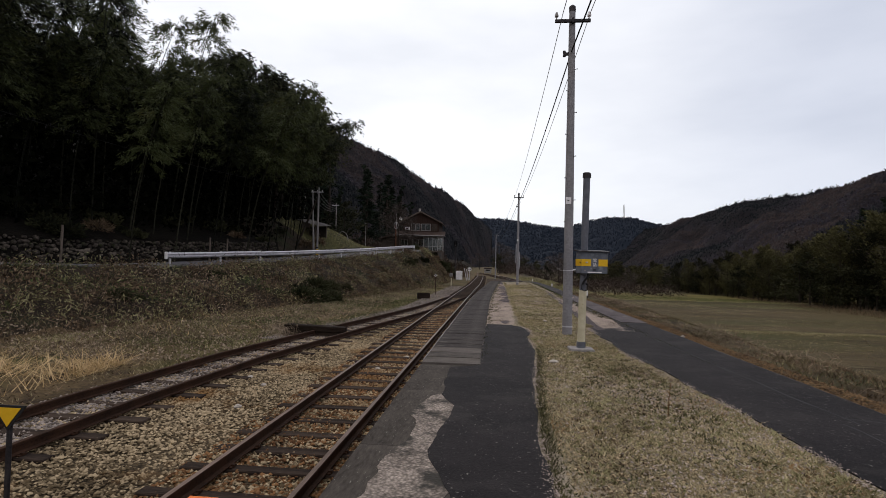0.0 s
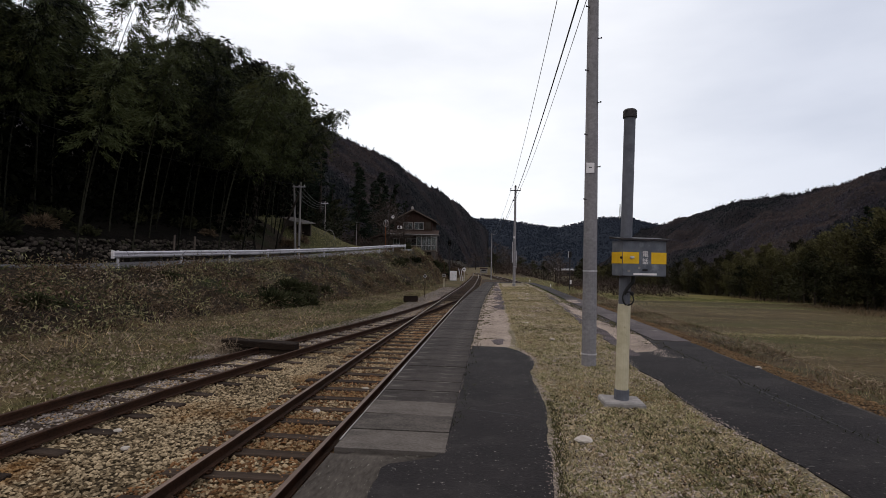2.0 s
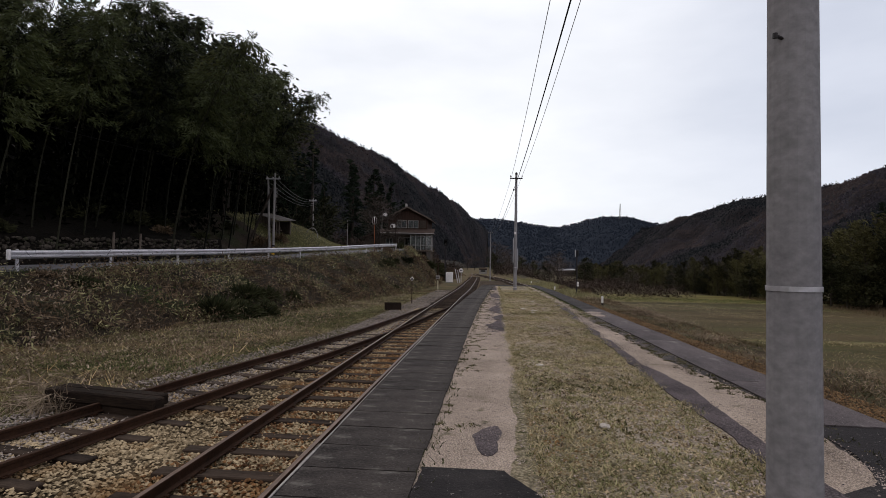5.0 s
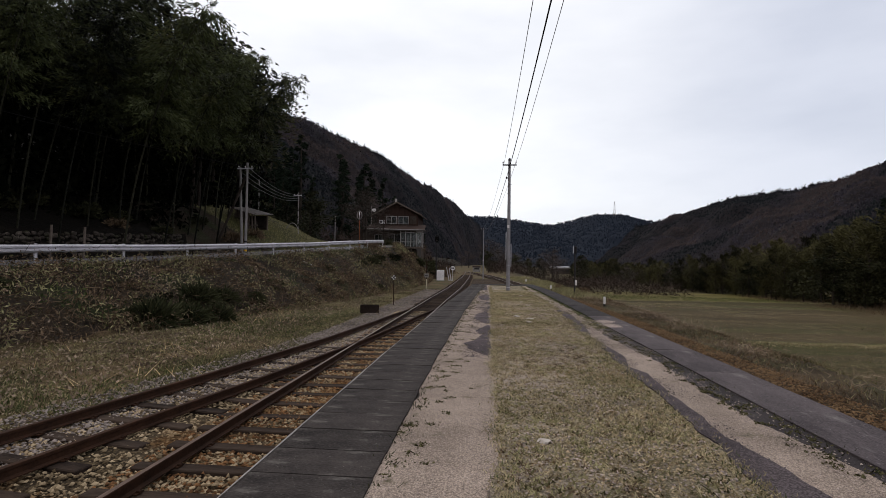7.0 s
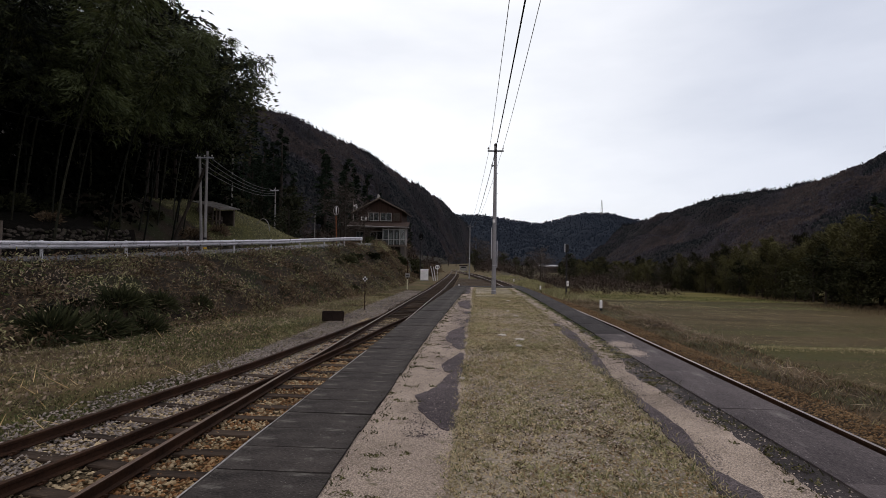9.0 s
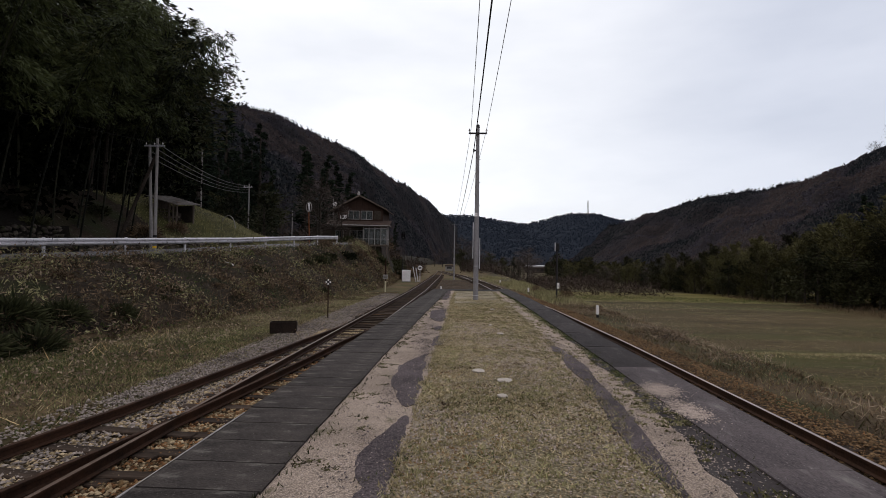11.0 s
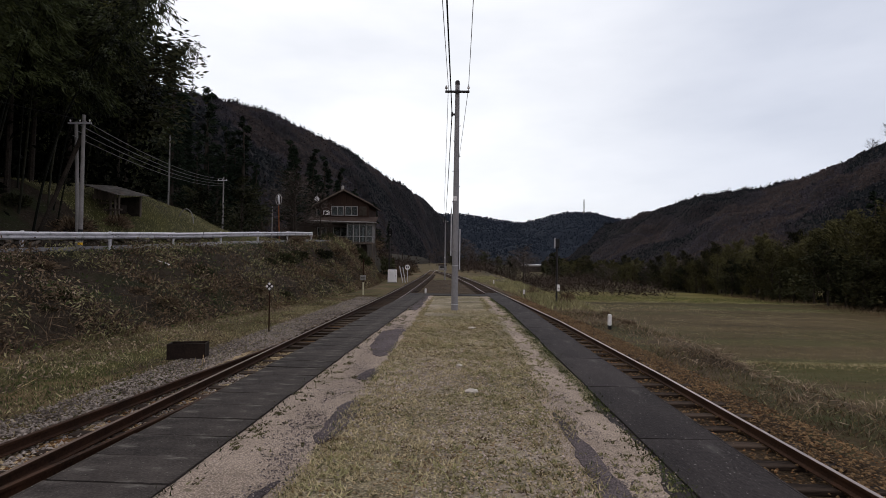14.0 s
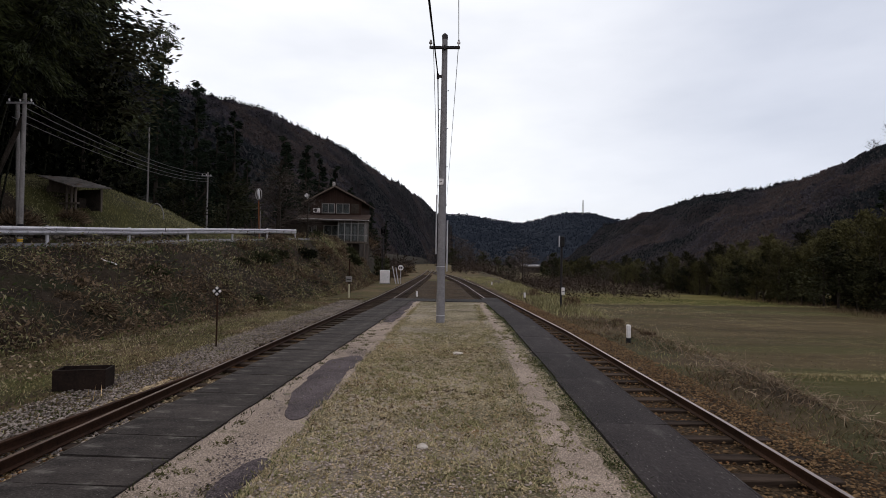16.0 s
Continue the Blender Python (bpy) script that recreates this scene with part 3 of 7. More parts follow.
LOOKOUT = (0.7, 15.7, 1.44)
left_crest = [polar(az, el, d, LOOKOUT) for az, el, d in (
    (-75, 18.9, 250), (-50, 18.0, 280), (-36, 16.7, 310), (-29.6, 15.2, 330), (-27.1, 15.15, 340), (-24.1, 15.0, 355), (-22.5, 14.85, 362), (-19.7, 14.4, 375),
    (-15.7, 12.92, 410), (-12.8, 11.65, 450), (-9.8, 10.05, 520), (-6.7, 8.25, 620), (-4.3, 6.9, 740), (-2.4, 5.2, 960), (-0.5, 3.7, 1150))]
left_foot = [Vector(p) for p in ((-150, 20, 8), (-110, 60, 10), (-80, 95, 9), (-66, 120, 8), (-56, 140, 7), (-48, 160, 6), (-42, 190, 5), (-38, 220, 4), (-32, 260, 3), (-28, 320, 0),
                                 (-26, 390, -2), (-24, 480, -3), (-20, 580, -4), (-16, 700, -5), (-10, 860, -5))]
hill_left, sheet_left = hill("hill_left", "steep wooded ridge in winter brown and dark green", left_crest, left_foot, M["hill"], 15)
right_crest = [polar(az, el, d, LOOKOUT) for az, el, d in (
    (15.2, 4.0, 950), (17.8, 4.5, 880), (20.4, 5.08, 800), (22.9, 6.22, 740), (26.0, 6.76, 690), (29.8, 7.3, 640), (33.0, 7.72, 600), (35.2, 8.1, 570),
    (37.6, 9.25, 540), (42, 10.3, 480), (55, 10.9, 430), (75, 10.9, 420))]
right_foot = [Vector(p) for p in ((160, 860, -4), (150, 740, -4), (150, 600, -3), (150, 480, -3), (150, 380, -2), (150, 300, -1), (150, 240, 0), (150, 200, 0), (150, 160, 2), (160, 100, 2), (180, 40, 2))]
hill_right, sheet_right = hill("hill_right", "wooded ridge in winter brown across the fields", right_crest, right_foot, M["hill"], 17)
far_a = [polar(-10, 5.2, 1700), polar(-2.4, 5.0, 1650), polar(0.6, 5.05, 1600), polar(3.1, 4.68, 1600), polar(6.5, 4.05, 1650), polar(9, 3.5, 1700), polar(12, 2.5, 1750)]
foot_a = [Vector((-260 + 130 * i, 1150, -5)) for i in range(7)]
hill_far, sheet_far = hill("hill_far", "distant wooded hill closing the valley, with haze blue in its colour", far_a, foot_a, M["far_hill"], 10, rows=40, cols=160, crown=16, lift=5.0)
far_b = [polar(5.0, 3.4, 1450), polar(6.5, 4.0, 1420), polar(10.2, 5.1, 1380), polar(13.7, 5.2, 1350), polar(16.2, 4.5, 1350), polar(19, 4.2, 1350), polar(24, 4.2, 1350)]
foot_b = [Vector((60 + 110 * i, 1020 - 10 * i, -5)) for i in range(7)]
hill_mid, sheet_mid = hill("hill_middle", "distant rounded wooded hill in the valley, with haze blue in its colour", far_b, foot_b, M["far_hill"], 10, rows=40, cols=160, crown=16, lift=5.0)
WEST, EAST, NEAR = (0.6, -0.4, 0.75), (-0.6, -0.5, 0.75), (0, -0.8, 0.7)
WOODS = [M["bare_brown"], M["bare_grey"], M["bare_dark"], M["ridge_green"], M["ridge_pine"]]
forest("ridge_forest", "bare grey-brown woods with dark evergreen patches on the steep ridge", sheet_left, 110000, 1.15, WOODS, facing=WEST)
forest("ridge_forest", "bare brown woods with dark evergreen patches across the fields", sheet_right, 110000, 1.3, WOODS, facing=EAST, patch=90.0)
forest("distant_forest", "distant trees covering the closing hill, coloured haze blue", sheet_far, 14000, 4.0, [M["far_hill"]], facing=NEAR, loose=0.07)
forest("distant_forest", "distant trees covering the rounded hill, coloured haze blue", sheet_mid, 14000, 3.4, [M["far_hill"]], facing=NEAR, loose=0.07)
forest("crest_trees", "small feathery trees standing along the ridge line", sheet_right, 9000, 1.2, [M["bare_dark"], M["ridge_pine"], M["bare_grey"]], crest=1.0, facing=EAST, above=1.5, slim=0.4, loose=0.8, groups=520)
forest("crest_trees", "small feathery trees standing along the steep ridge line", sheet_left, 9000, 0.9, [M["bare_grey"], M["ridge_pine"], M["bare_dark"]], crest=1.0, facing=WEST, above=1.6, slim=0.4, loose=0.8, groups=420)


# ---- platform ----
def strip(name, left, right, y0, y1, z, mat, label, category, thick=0.004, step=0.25, wobble=0.0, seed=1.0, ends=0.0, kind="structure"):
    """A flat layer between two lines with ragged edges and a small thickness."""
    g = G()
    ys = np.arange(y0, y1 + step * 0.5, step)
    n, vs, fs = len(ys), [], []
    for y in ys:
        a = float(left(y)) + wobble * (wob(0, y, 1.1, seed) + 0.5 * wob(0, y, 3.3, seed) + 0.25 * wob(0, y, 11, seed))
        b = float(right(y)) + wobble * (wob(5, y, 1.1, seed) + 0.5 * wob(5, y, 3.3, seed) + 0.25 * wob(5, y, 11, seed))
        t = min(1.0, min(y - y0, y1 - y) / ends) if ends else 1.0
        s = math.sqrt(max(0.0, 1 - (1 - t) ** 2)) if ends else 1.0
        c = (a + b) / 2
        a, b = c + (a - c) * s, c + (b - c) * s
        vs += [(a, y, z), (b, y, z), (b, y, z - thick), (a, y, z - thick)]
    for i in range(n - 1):
        o, q = 4 * i, 4 * i + 4
        fs += [(o, o + 1, q + 1, q), (o + 1, o + 2, q + 2, q + 1), (o + 2, o + 3, q + 3, q + 2), (o + 3, o, q, q + 3)]
    fs += [(0, 3, 2, 1), (4 * n - 4, 4 * n - 3, 4 * n - 2, 4 * n - 1)]
    g.add(vs, fs)
    ob = part(name, g, mat)
    return tagged(ob, label, category, kind=kind)


PLAT_END = 47.6
core = G()
ys = list(np.arange(-14, 48, 4.0)) + [PLAT_END]
core_v = []
for y in ys:
    a, b = float(edge_left(y)) + 0.12, float(edge_right(y)) - 0.12
    core_v += [(a, y, -0.012), (b, y, -0.012), (b, y, GROUND - 0.1), (a, y, GROUND - 0.1)]
core_f = []
for i in range(len(ys) - 1):
    o, q = 4 * i, 4 * i + 4
    core_f += [(o, o + 1, q + 1, q), (o + 1, o + 2, q + 2, q + 1), (o + 2, o + 3, q + 3, q + 2), (o + 3, o, q, q + 3)]
core_f += [(0, 3, 2, 1), tuple(4 * (len(ys) - 1) + i for i in range(4))]
platform = part("platform", core.add(core_v, core_f), M["old_concrete"])
tagged(platform, "low island platform with dark concrete edge slabs", "platform", kind="structure")

grass_from = curve([(-14, 0.38), (4.3, 0.39), (6.4, 0.5), (8.6, 0.69), (10.5, 0.66), (11.1, 0.75), (11.7, 0.72), (12.2, 0.6), (17, 0.58), (24, 0.60), (30, 0.68), (48, 0.68)])
grass_to = curve([(-14, 2.47), (4.4, 2.4), (5.3, 2.4), (6.4, 2.28), (8.0, 2.2), (8.8, 2.07), (12.2, 2.09), (13.4, 2.24), (15.6, 2.18), (18, 2.31), (20, 2.31), (21.7, 2.4), (25, 2.48), (29, 2.62), (48, 2.62)])
strip("platform_grass", lambda y: 0.36, curve([(-14, 2.62), (28, 2.62), (30, 3.2), (47, 3.05)]), -14, PLAT_END - 0.2, 0.0, M["moss"], "trodden yellowish grass and gravel down the platform", "grass", thick=0.012, step=0.4)
strip("platform_gravel", lambda y: edge_left(y) + 0.76, curve([(12, 0.42), (13, 0.46), (17, 0.58), (24, 0.60), (30, 0.68), (48, 0.68)]), 12.2, PLAT_END - 0.2, 0.004, M["gravel"], "worn pinkish fine gravel strip on the platform", "gravel",
      thick=0.014, wobble=0.08, seed=4, step=0.06)
strip("platform_asphalt", lambda y: 2.8, lambda y: 3.2, 13.2, 29, 0.0015, M["grey_asphalt"], "worn grey asphalt inside the slabs", "asphalt", thick=0.012, step=0.5)
strip("platform_gravel", curve([(11.9, 2.7), (12.2, 2.45), (13, 2.4), (28, 2.5), (31, 2.62), (36, 2.8), (44, 2.75)]), curve([(11.9, 2.84), (13.2, 3.03), (15.1, 3.16), (16.4, 2.96), (18.4, 2.9), (20.2, 2.93), (22.9, 2.84), (25.2, 3.0), (28, 3.1), (31, 3.04), (36, 2.98), (44, 2.95)]),
      11.9, PLAT_END - 1.2, 0.004, M["gravel"], "worn fine gravel strip with weeds on the platform", "gravel", thick=0.014, wobble=0.09, seed=8, step=0.06)
strip("platform_asphalt", curve([(-14, -0.25), (3.2, -0.28), (3.9, -0.46), (4.3, -0.44), (5.2, -0.39), (5.6, -0.52), (6.2, -0.58), (7.1, -0.58), (7.3, -0.22), (12.6, -0.2)]),
      curve([(-14, 0.36), (4.3, 0.37), (6.4, 0.47), (8.6, 0.66), (10.5, 0.63), (11.1, 0.72), (11.7, 0.69), (12.2, 0.56), (12.5, 0.38)]),
      -14, 12.45, 0.012, M["asphalt"], "dark asphalt patch on the platform, pitted with pale stones", "asphalt", thick=0.016, wobble=0.045, seed=2, step=0.08)
REMNANTS = [  # where the last asphalt lies on the gravel: from, to, left line, right line
    (12.75, 13.5, [(12.75, 0.2), (13.2, 0.14), (13.5, 0.24)], 0.36),
    (20.2, 22.7, [(20.2, 0.46), (20.9, 0.22), (21.35, 0.12), (21.75, 0.32), (22.7, 0.46)], 0.57),
    (22.5, 24.1, [(22.5, 0.42), (23.0, 0.29), (24.1, 0.5)], 0.57),
    (24.4, 27.5, [(24.4, 0.44), (25.2, 0.33), (25.7, 0.2), (26.4, 0.18), (27.2, 0.42), (27.5, 0.5)], 0.58),
    (28.2, 29.5, [(28.2, 0.6), (29.2, 0.52), (29.5, 0.6)], 0.72),
    (30.4, 31.1, [(30.4, 0.5), (31.1, 0.52)], 0.66),
    (32.0, 35.2, [(32.0, 0.46), (32.7, 0.29), (33.7, 0.19), (34.8, 0.2), (35.2, 0.42)], 0.62),
    (39.6, 47.0, [(39.6, 0.3), (42, 0.1), (47, -0.1)], 0.52)]
for k, (y0, y1, line, right) in enumerate(REMNANTS):
    strip("platform_asphalt", curve(line), lambda y, right=right: right, y0, y1, 0.009 + 0.0006 * k, M["asphalt_worn"],
          "worn dark remnant of asphalt on the platform gravel", "asphalt", thick=0.012, wobble=0.08, seed=20 + k * 3.1, ends=0.2, step=0.03)
strip("platform_asphalt", curve([(-14, 2.5), (3.7, 2.5), (4.4, 2.42), (5.3, 2.42), (6.4, 2.31), (8.0, 2.24), (8.8, 2.11), (10.1, 2.18), (11.0, 2.08), (12.2, 2.13), (12.6, 2.8), (13.2, 3.02), (15.2, 3.17)]), lambda y: edge_right(y) - 0.04, -14, 15.2, 0.010, M["asphalt"],
      "dark cracked asphalt along the platform side", "asphalt", thick=0.016, wobble=0.06, seed=6, step=0.08)
strip("platform_asphalt", curve([(12.0, 2.12), (13.4, 2.26), (15.6, 2.2), (16.6, 2.28), (18, 2.33), (20, 2.33), (21.7, 2.42), (23.2, 2.4), (25, 2.5), (26.8, 2.58), (29.2, 2.62)]),
      curve([(12.0, 2.5), (12.7, 2.42), (14, 2.5), (15.6, 2.58), (16.7, 2.44), (17.9, 2.47), (19.2, 2.52), (19.6, 2.42), (20.5, 2.56), (22.5, 2.53), (24.1, 2.64), (25.8, 2.77), (26.8, 2.84), (27.6, 2.76), (29.2, 2.67)]), 12.0, 29.2, 0.0125, M["asphalt_worn"],
      "worn dark band of asphalt beside the platform gravel", "asphalt", thick=0.012, wobble=0.06, seed=47, ends=0.5, step=0.05)
strip("edge_line", lambda y: edge_left(y) + 0.004, lambda y: edge_left(y) + 0.016, 7.5, 24, 0.0275, M["concrete"], "pale worn arris along the platform edge", "edge", thick=0.006, wobble=0.008, seed=33)


# ---- tracks ----
RAIL_SHAPE = [(-0.055, -0.14), (0.055, -0.14), (0.055, -0.128), (0.012, -0.112), (0.009, -0.045), (0.032, -0.034), (0.032, -0.004), (0.027, 0.0),
              (-0.027, 0.0), (-0.032, -0.004), (-0.032, -0.034), (-0.009, -0.045), (-0.012, -0.112), (-0.055, -0.128)]
HALF = 0.5665


def rail(parent, line, side, y0, y1, shiny, stop=None):
    path, y = [], y0
    while y <= y1:
        d = float(line(y + 0.5) - line(y - 0.5))
        w = Vector((1, -d, 0)).normalized()
        path.append(Vector((float(line(y)), y, RAIL)) + w * side * HALF)
        y += 1.0 if y < 60 else 3.0
    g = G().sweep(RAIL_SHAPE, path, kinds=[1 if shiny and j in (7,) else 0 for j in range(14)])
    return part("rail", g, [M["rust"], M["steel"] if line is track_right else M["steel_dull"]], parent, "rusty rail worn bright on top" if shiny else "rusty brown rail")


sleeper_mesh = G().box(-1.05, 1.05, -0.10, 0.10, -0.16, 0.0, bev=0.012).mesh("sleeper", M["sleeper"])
plate_mesh = G().box(-0.09, 0.09, -0.06, 0.06, 0.0, 0.012).box(0.06, 0.1, -0.02, 0.02, 0, 0.03).box(-0.1, -0.06, -0.02, 0.02, 0, 0.03).mesh("tie_plate", M["rust"])


def lay(name, line, y0, y1, label, shiny, spacing=0.69, skip=(), near=60):
    t = thing(name, Matrix(), label, "railway track", kind="structure")
    rail(t, line, -1, y0, y1, shiny)
    rail(t, line, 1, y0, y1, shiny)
    y, i = y0, 0
    while y < min(y1, 120):
        if not any(a < y < b for a, b in skip):
            d = float(line(y + 0.5) - line(y - 0.5))
            s = new("sleeper", sleeper_mesh)
            s.parent = t
            s.matrix_world = pose(float(line(y)) + random.uniform(-0.05, 0.05), y, RAIL - 0.15 + random.uniform(-0.015, 0.0), 0, random.uniform(-0.5, 0.5), -math.degrees(math.atan(d)) + random.uniform(-1, 1)) \
                @ Matrix.Diagonal((random.uniform(0.97, 1.05), random.uniform(0.85, 1.1), 1, 1))
            if y < 24:
                for sd in (-1, 1):
                    p = new("tie_plate", plate_mesh)
                    p.parent = s
                    p.matrix_world = pose(float(line(y)) + sd * HALF, y, RAIL - 0.15)
        y += spacing * random.uniform(0.93, 1.07)
        i += 1
    return t


main_track = lay("main_track", track_left, -6, 175, "rusty railway track with wooden sleepers beside the platform", True)
side_track = lay("siding_track", siding, -6, 38.0, "rusty disused siding joining the main track", False, spacing=0.78, skip=((27, 40),))
loop_track = lay("loop_track", track_right, -4, 158, "railway track on the field side of the platform", True)


def bed(name, left, right, y0, y1, label, step=0.6, cols=14, mat="ballast"):
    ys = np.arange(y0, y1, step)
    vs, fs = [], []
    for y in ys:
        a, b = float(left(y)), float(right(y))
        for c in range(cols + 1):
            x = a + (b - a) * c / cols
            rim = min(c, cols - c) / 1.5
            vs.append((x, y, BED - 0.03 + 0.035 * wob(x, y, 1.3, 7) - 0.12 * max(0, 1 - rim)))
    for i in range(len(ys) - 1):
        fs += [(i * (cols + 1) + c, i * (cols + 1) + c + 1, (i + 1) * (cols + 1) + c + 1, (i + 1) * (cols + 1) + c) for c in range(cols)]
    ob = new(name, cloud_mesh(name, vs, fs, [M[mat]]))
    return tagged(ob, label, "ballast", kind="stuff")


bed("ballast", lambda y: min(float(siding(min(y, 38))) - 1.0, float(track_left(y)) - 1.5), lambda y: max(float(track_left(y)) + 1.42, float(edge_left(y)) - 0.08 if y < 47 else -9), -8, 160,
    "brown and grey crushed stone ballast under the tracks")
bed("ballast", lambda y: min(float(track_right(y)) - 1.35, 99), lambda y: float(track_right(y)) + 1.9, -8, 150, "rusty brown crushed stone ballast under the loop track", cols=10, mat="loop_bed")


# ---- the road, its guardrail and the stone wall behind it ----
def road_point(y, off, dz=0.0):
    d = float(bank_top(y + 0.5) - bank_top(y - 0.5))
    w = Vector((1, -d, 0)).normalized()
    return Vector((float(bank_top(y)), y, float(road_z(y)) + dz)) - w * off


strip_v, strip_f = [], []
road_ys = list(np.arange(-40, 140, 2.0))
for y in road_ys:
    strip_v += [road_point(y, 0.35, 0.0), road_point(y, ROAD_WIDE, 0.03), road_point(y, ROAD_WIDE, -0.3), road_point(y, 0.35, -0.3)]
for i in range(len(road_ys) - 1):
    o, q = 4 * i, 4 * i + 4
    strip_f += [(o, o + 1, q + 1, q), (o + 1, o + 2, q + 2, q + 1), (o + 2, o + 3, q + 3, q + 2), (o + 3, o, q, q + 3)]
strip_f += [(0, 3, 2, 1), tuple(4 * (len(road_ys) - 1) + i for i in range(4))]
road = part("road", G().add(strip_v, strip_f), M["road"])
tagged(road, "narrow grey asphalt road along the top of the bank", "road", kind="structure")

BEAM = [(0.0, -0.16), (0.035, -0.15), (0.075, -0.10), (0.075, -0.05), (0.03, -0.01), (0.03, 0.01), (0.075, 0.05), (0.075, 0.10), (0.035, 0.15), (0.0, 0.16),
        (-0.006, 0.15), (0.026, 0.09), (0.026, 0.06), (-0.004, 0.015), (-0.004, -0.015), (0.026, -0.06), (0.026, -0.09), (-0.006, -0.15)]
post_mesh = G().tube([(0, 0, -0.5), (0, 0, 0.78)], 0.065, 12).tube([(0, 0, 0.78), (0, 0, 0.80)], [0.067, 0.04], 12).mesh("post", M["galv"], smooth=False)
block_mesh = G().box(-0.0, 0.13, -0.045, 0.045, 0.48, 0.68, bev=0.008).mesh("bracket", M["galv"])
guard = thing("guardrail", pose(float(bank_top(27.6)), 27.6, float(road_z(27.6))), "long galvanised steel roadside guardrail with round posts", "guardrail")
y, first, spots = 27.6, True, []
while y < 69:
    spots.append(y)
    y += 4.05
inv = guard.matrix_world.inverted()
for i in range(len(spots) - 1):
    ys = np.linspace(spots[i] - (0.35 if i == 0 else 0), spots[i + 1], 6)
    path = [inv @ (road_point(v, 0.1, 0.60 + (0.012 if i % 2 else 0))) for v in ys]
    part("beam", G().sweep(BEAM, path), M["galv"], guard)
path0 = inv @ road_point(spots[0] - 0.35, 0.1, 0.6)
part("end_terminal", G().box(path0.x - 0.05, path0.x + 0.12, path0.y - 0.10, path0.y, path0.z - 0.2, path0.z + 0.2, bev=0.03), M["white"], guard, "rounded white guardrail end")
for v in spots:
    p = new("post", post_mesh)
    p.parent = guard
    p.matrix_world = Matrix.Translation(road_point(v, 0.1 + 0.06)) @ pose(0, 0, 0, 0, random.uniform(-2, 2), 0)
    b = new("bracket", block_mesh)
    b.parent = p
    b.matrix_world = Matrix.Translation(road_point(v, 0.1 + 0.09))

wall_core = G()
wy = list(np.arange(-16, 47, 1.5))
wv, wf = [], []
for y in wy:
    wv += [road_point(y, ROAD_WIDE + 0.62, 0), road_point(y, ROAD_WIDE + 0.95, 1.36), road_point(y, ROAD_WIDE + 1.5, 1.36), road_point(y, ROAD_WIDE + 1.5, -0.2)]
for i in range(len(wy) - 1):
    o, q = 4 * i, 4 * i + 4
    wf += [(o, o + 1, q + 1, q), (o + 1, o + 2, q + 2, q + 1), (o + 2, o + 3, q + 3, q + 2), (o + 3, o, q, q + 3)]
wf += [(0, 3, 2, 1), tuple(4 * (len(wy) - 1) + i for i in range(4))]
# Core takes the near-black floor colour, which darkens the gaps between stones.
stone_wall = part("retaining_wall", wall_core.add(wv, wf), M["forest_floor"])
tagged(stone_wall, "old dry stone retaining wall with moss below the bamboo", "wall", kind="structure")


def boulder(seed):
    bm = bmesh.new()
    bmesh.ops.create_icosphere(bm, subdivisions=1, radius=1.0)
    for v in bm.verts:
        v.co *= 0.8 + 0.35 * noise.noise(v.co * 1.3 + Vector((seed, 0, 0)))
        v.co = Vector([max(-0.72, min(0.72, c)) for c in v.co])
    me = bpy.data.meshes.new("stone")
    bm.to_mesh(me)
    bm.free()
    me.materials.append(M["rock"])
    return me


boulders = [boulder(7.3 * i) for i in range(6)]
rest_v, rest_f, count = [], [], 0
for row in range(7):
    y = -6.0
    while y < 62:
        size = random.uniform(0.09, 0.27)
        y += size * 0.7
        if y > 45 and row > 2:
            y += size
            continue
        h = 0.06 + row * 0.2 + random.uniform(-0.10, 0.10)
        m = Matrix.Translation(road_point(y, ROAD_WIDE + 0.60 + 0.2 * h, h - 0.03)) @ pose(0, 0, 0, random.uniform(-35, 35), random.uniform(-25, 25), random.uniform(-30, 30)) \
            @ Matrix.Diagonal((size * 0.8, size * random.uniform(0.9, 1.5), size * random.uniform(0.5, 0.9), 1))
        me = random.choice(boulders)
        if 24 < y < 60 and count < 300 and random.random() < 0.55:
            s = new("stone", me)
            s.parent = stone_wall
            s.matrix_world = m
            count += 1
        else:
            o = len(rest_v)
            rest_v += [tuple(m @ v.co) for v in me.vertices]
            rest_f += [tuple(i + o for i in p.vertices) for p in me.polygons]
        y += size * 0.7
packed = new("packed_stones", cloud_mesh("packed_stones", rest_v, rest_f, [M["rock"]]))
packed.parent = stone_wall
tagged(packed, kind="stuff")


# ---- poles, wires and the telephone box on the platform ----
def arm(g, x0, x1, z, y=0.0):
    return g.box(x0, x1, y - 0.03, y + 0.03, z - 0.03, z + 0.03, bev=0.005)


def insulator(g, x, z, y=0.0):
    return g.tube([(x, y, z), (x, y, z + 0.05), (x, y, z + 0.06), (x, y, z + 0.10), (x, y, z + 0.11), (x, y, z + 0.15)], [0.012, 0.012, 0.04, 0.04, 0.028, 0.022], 10)


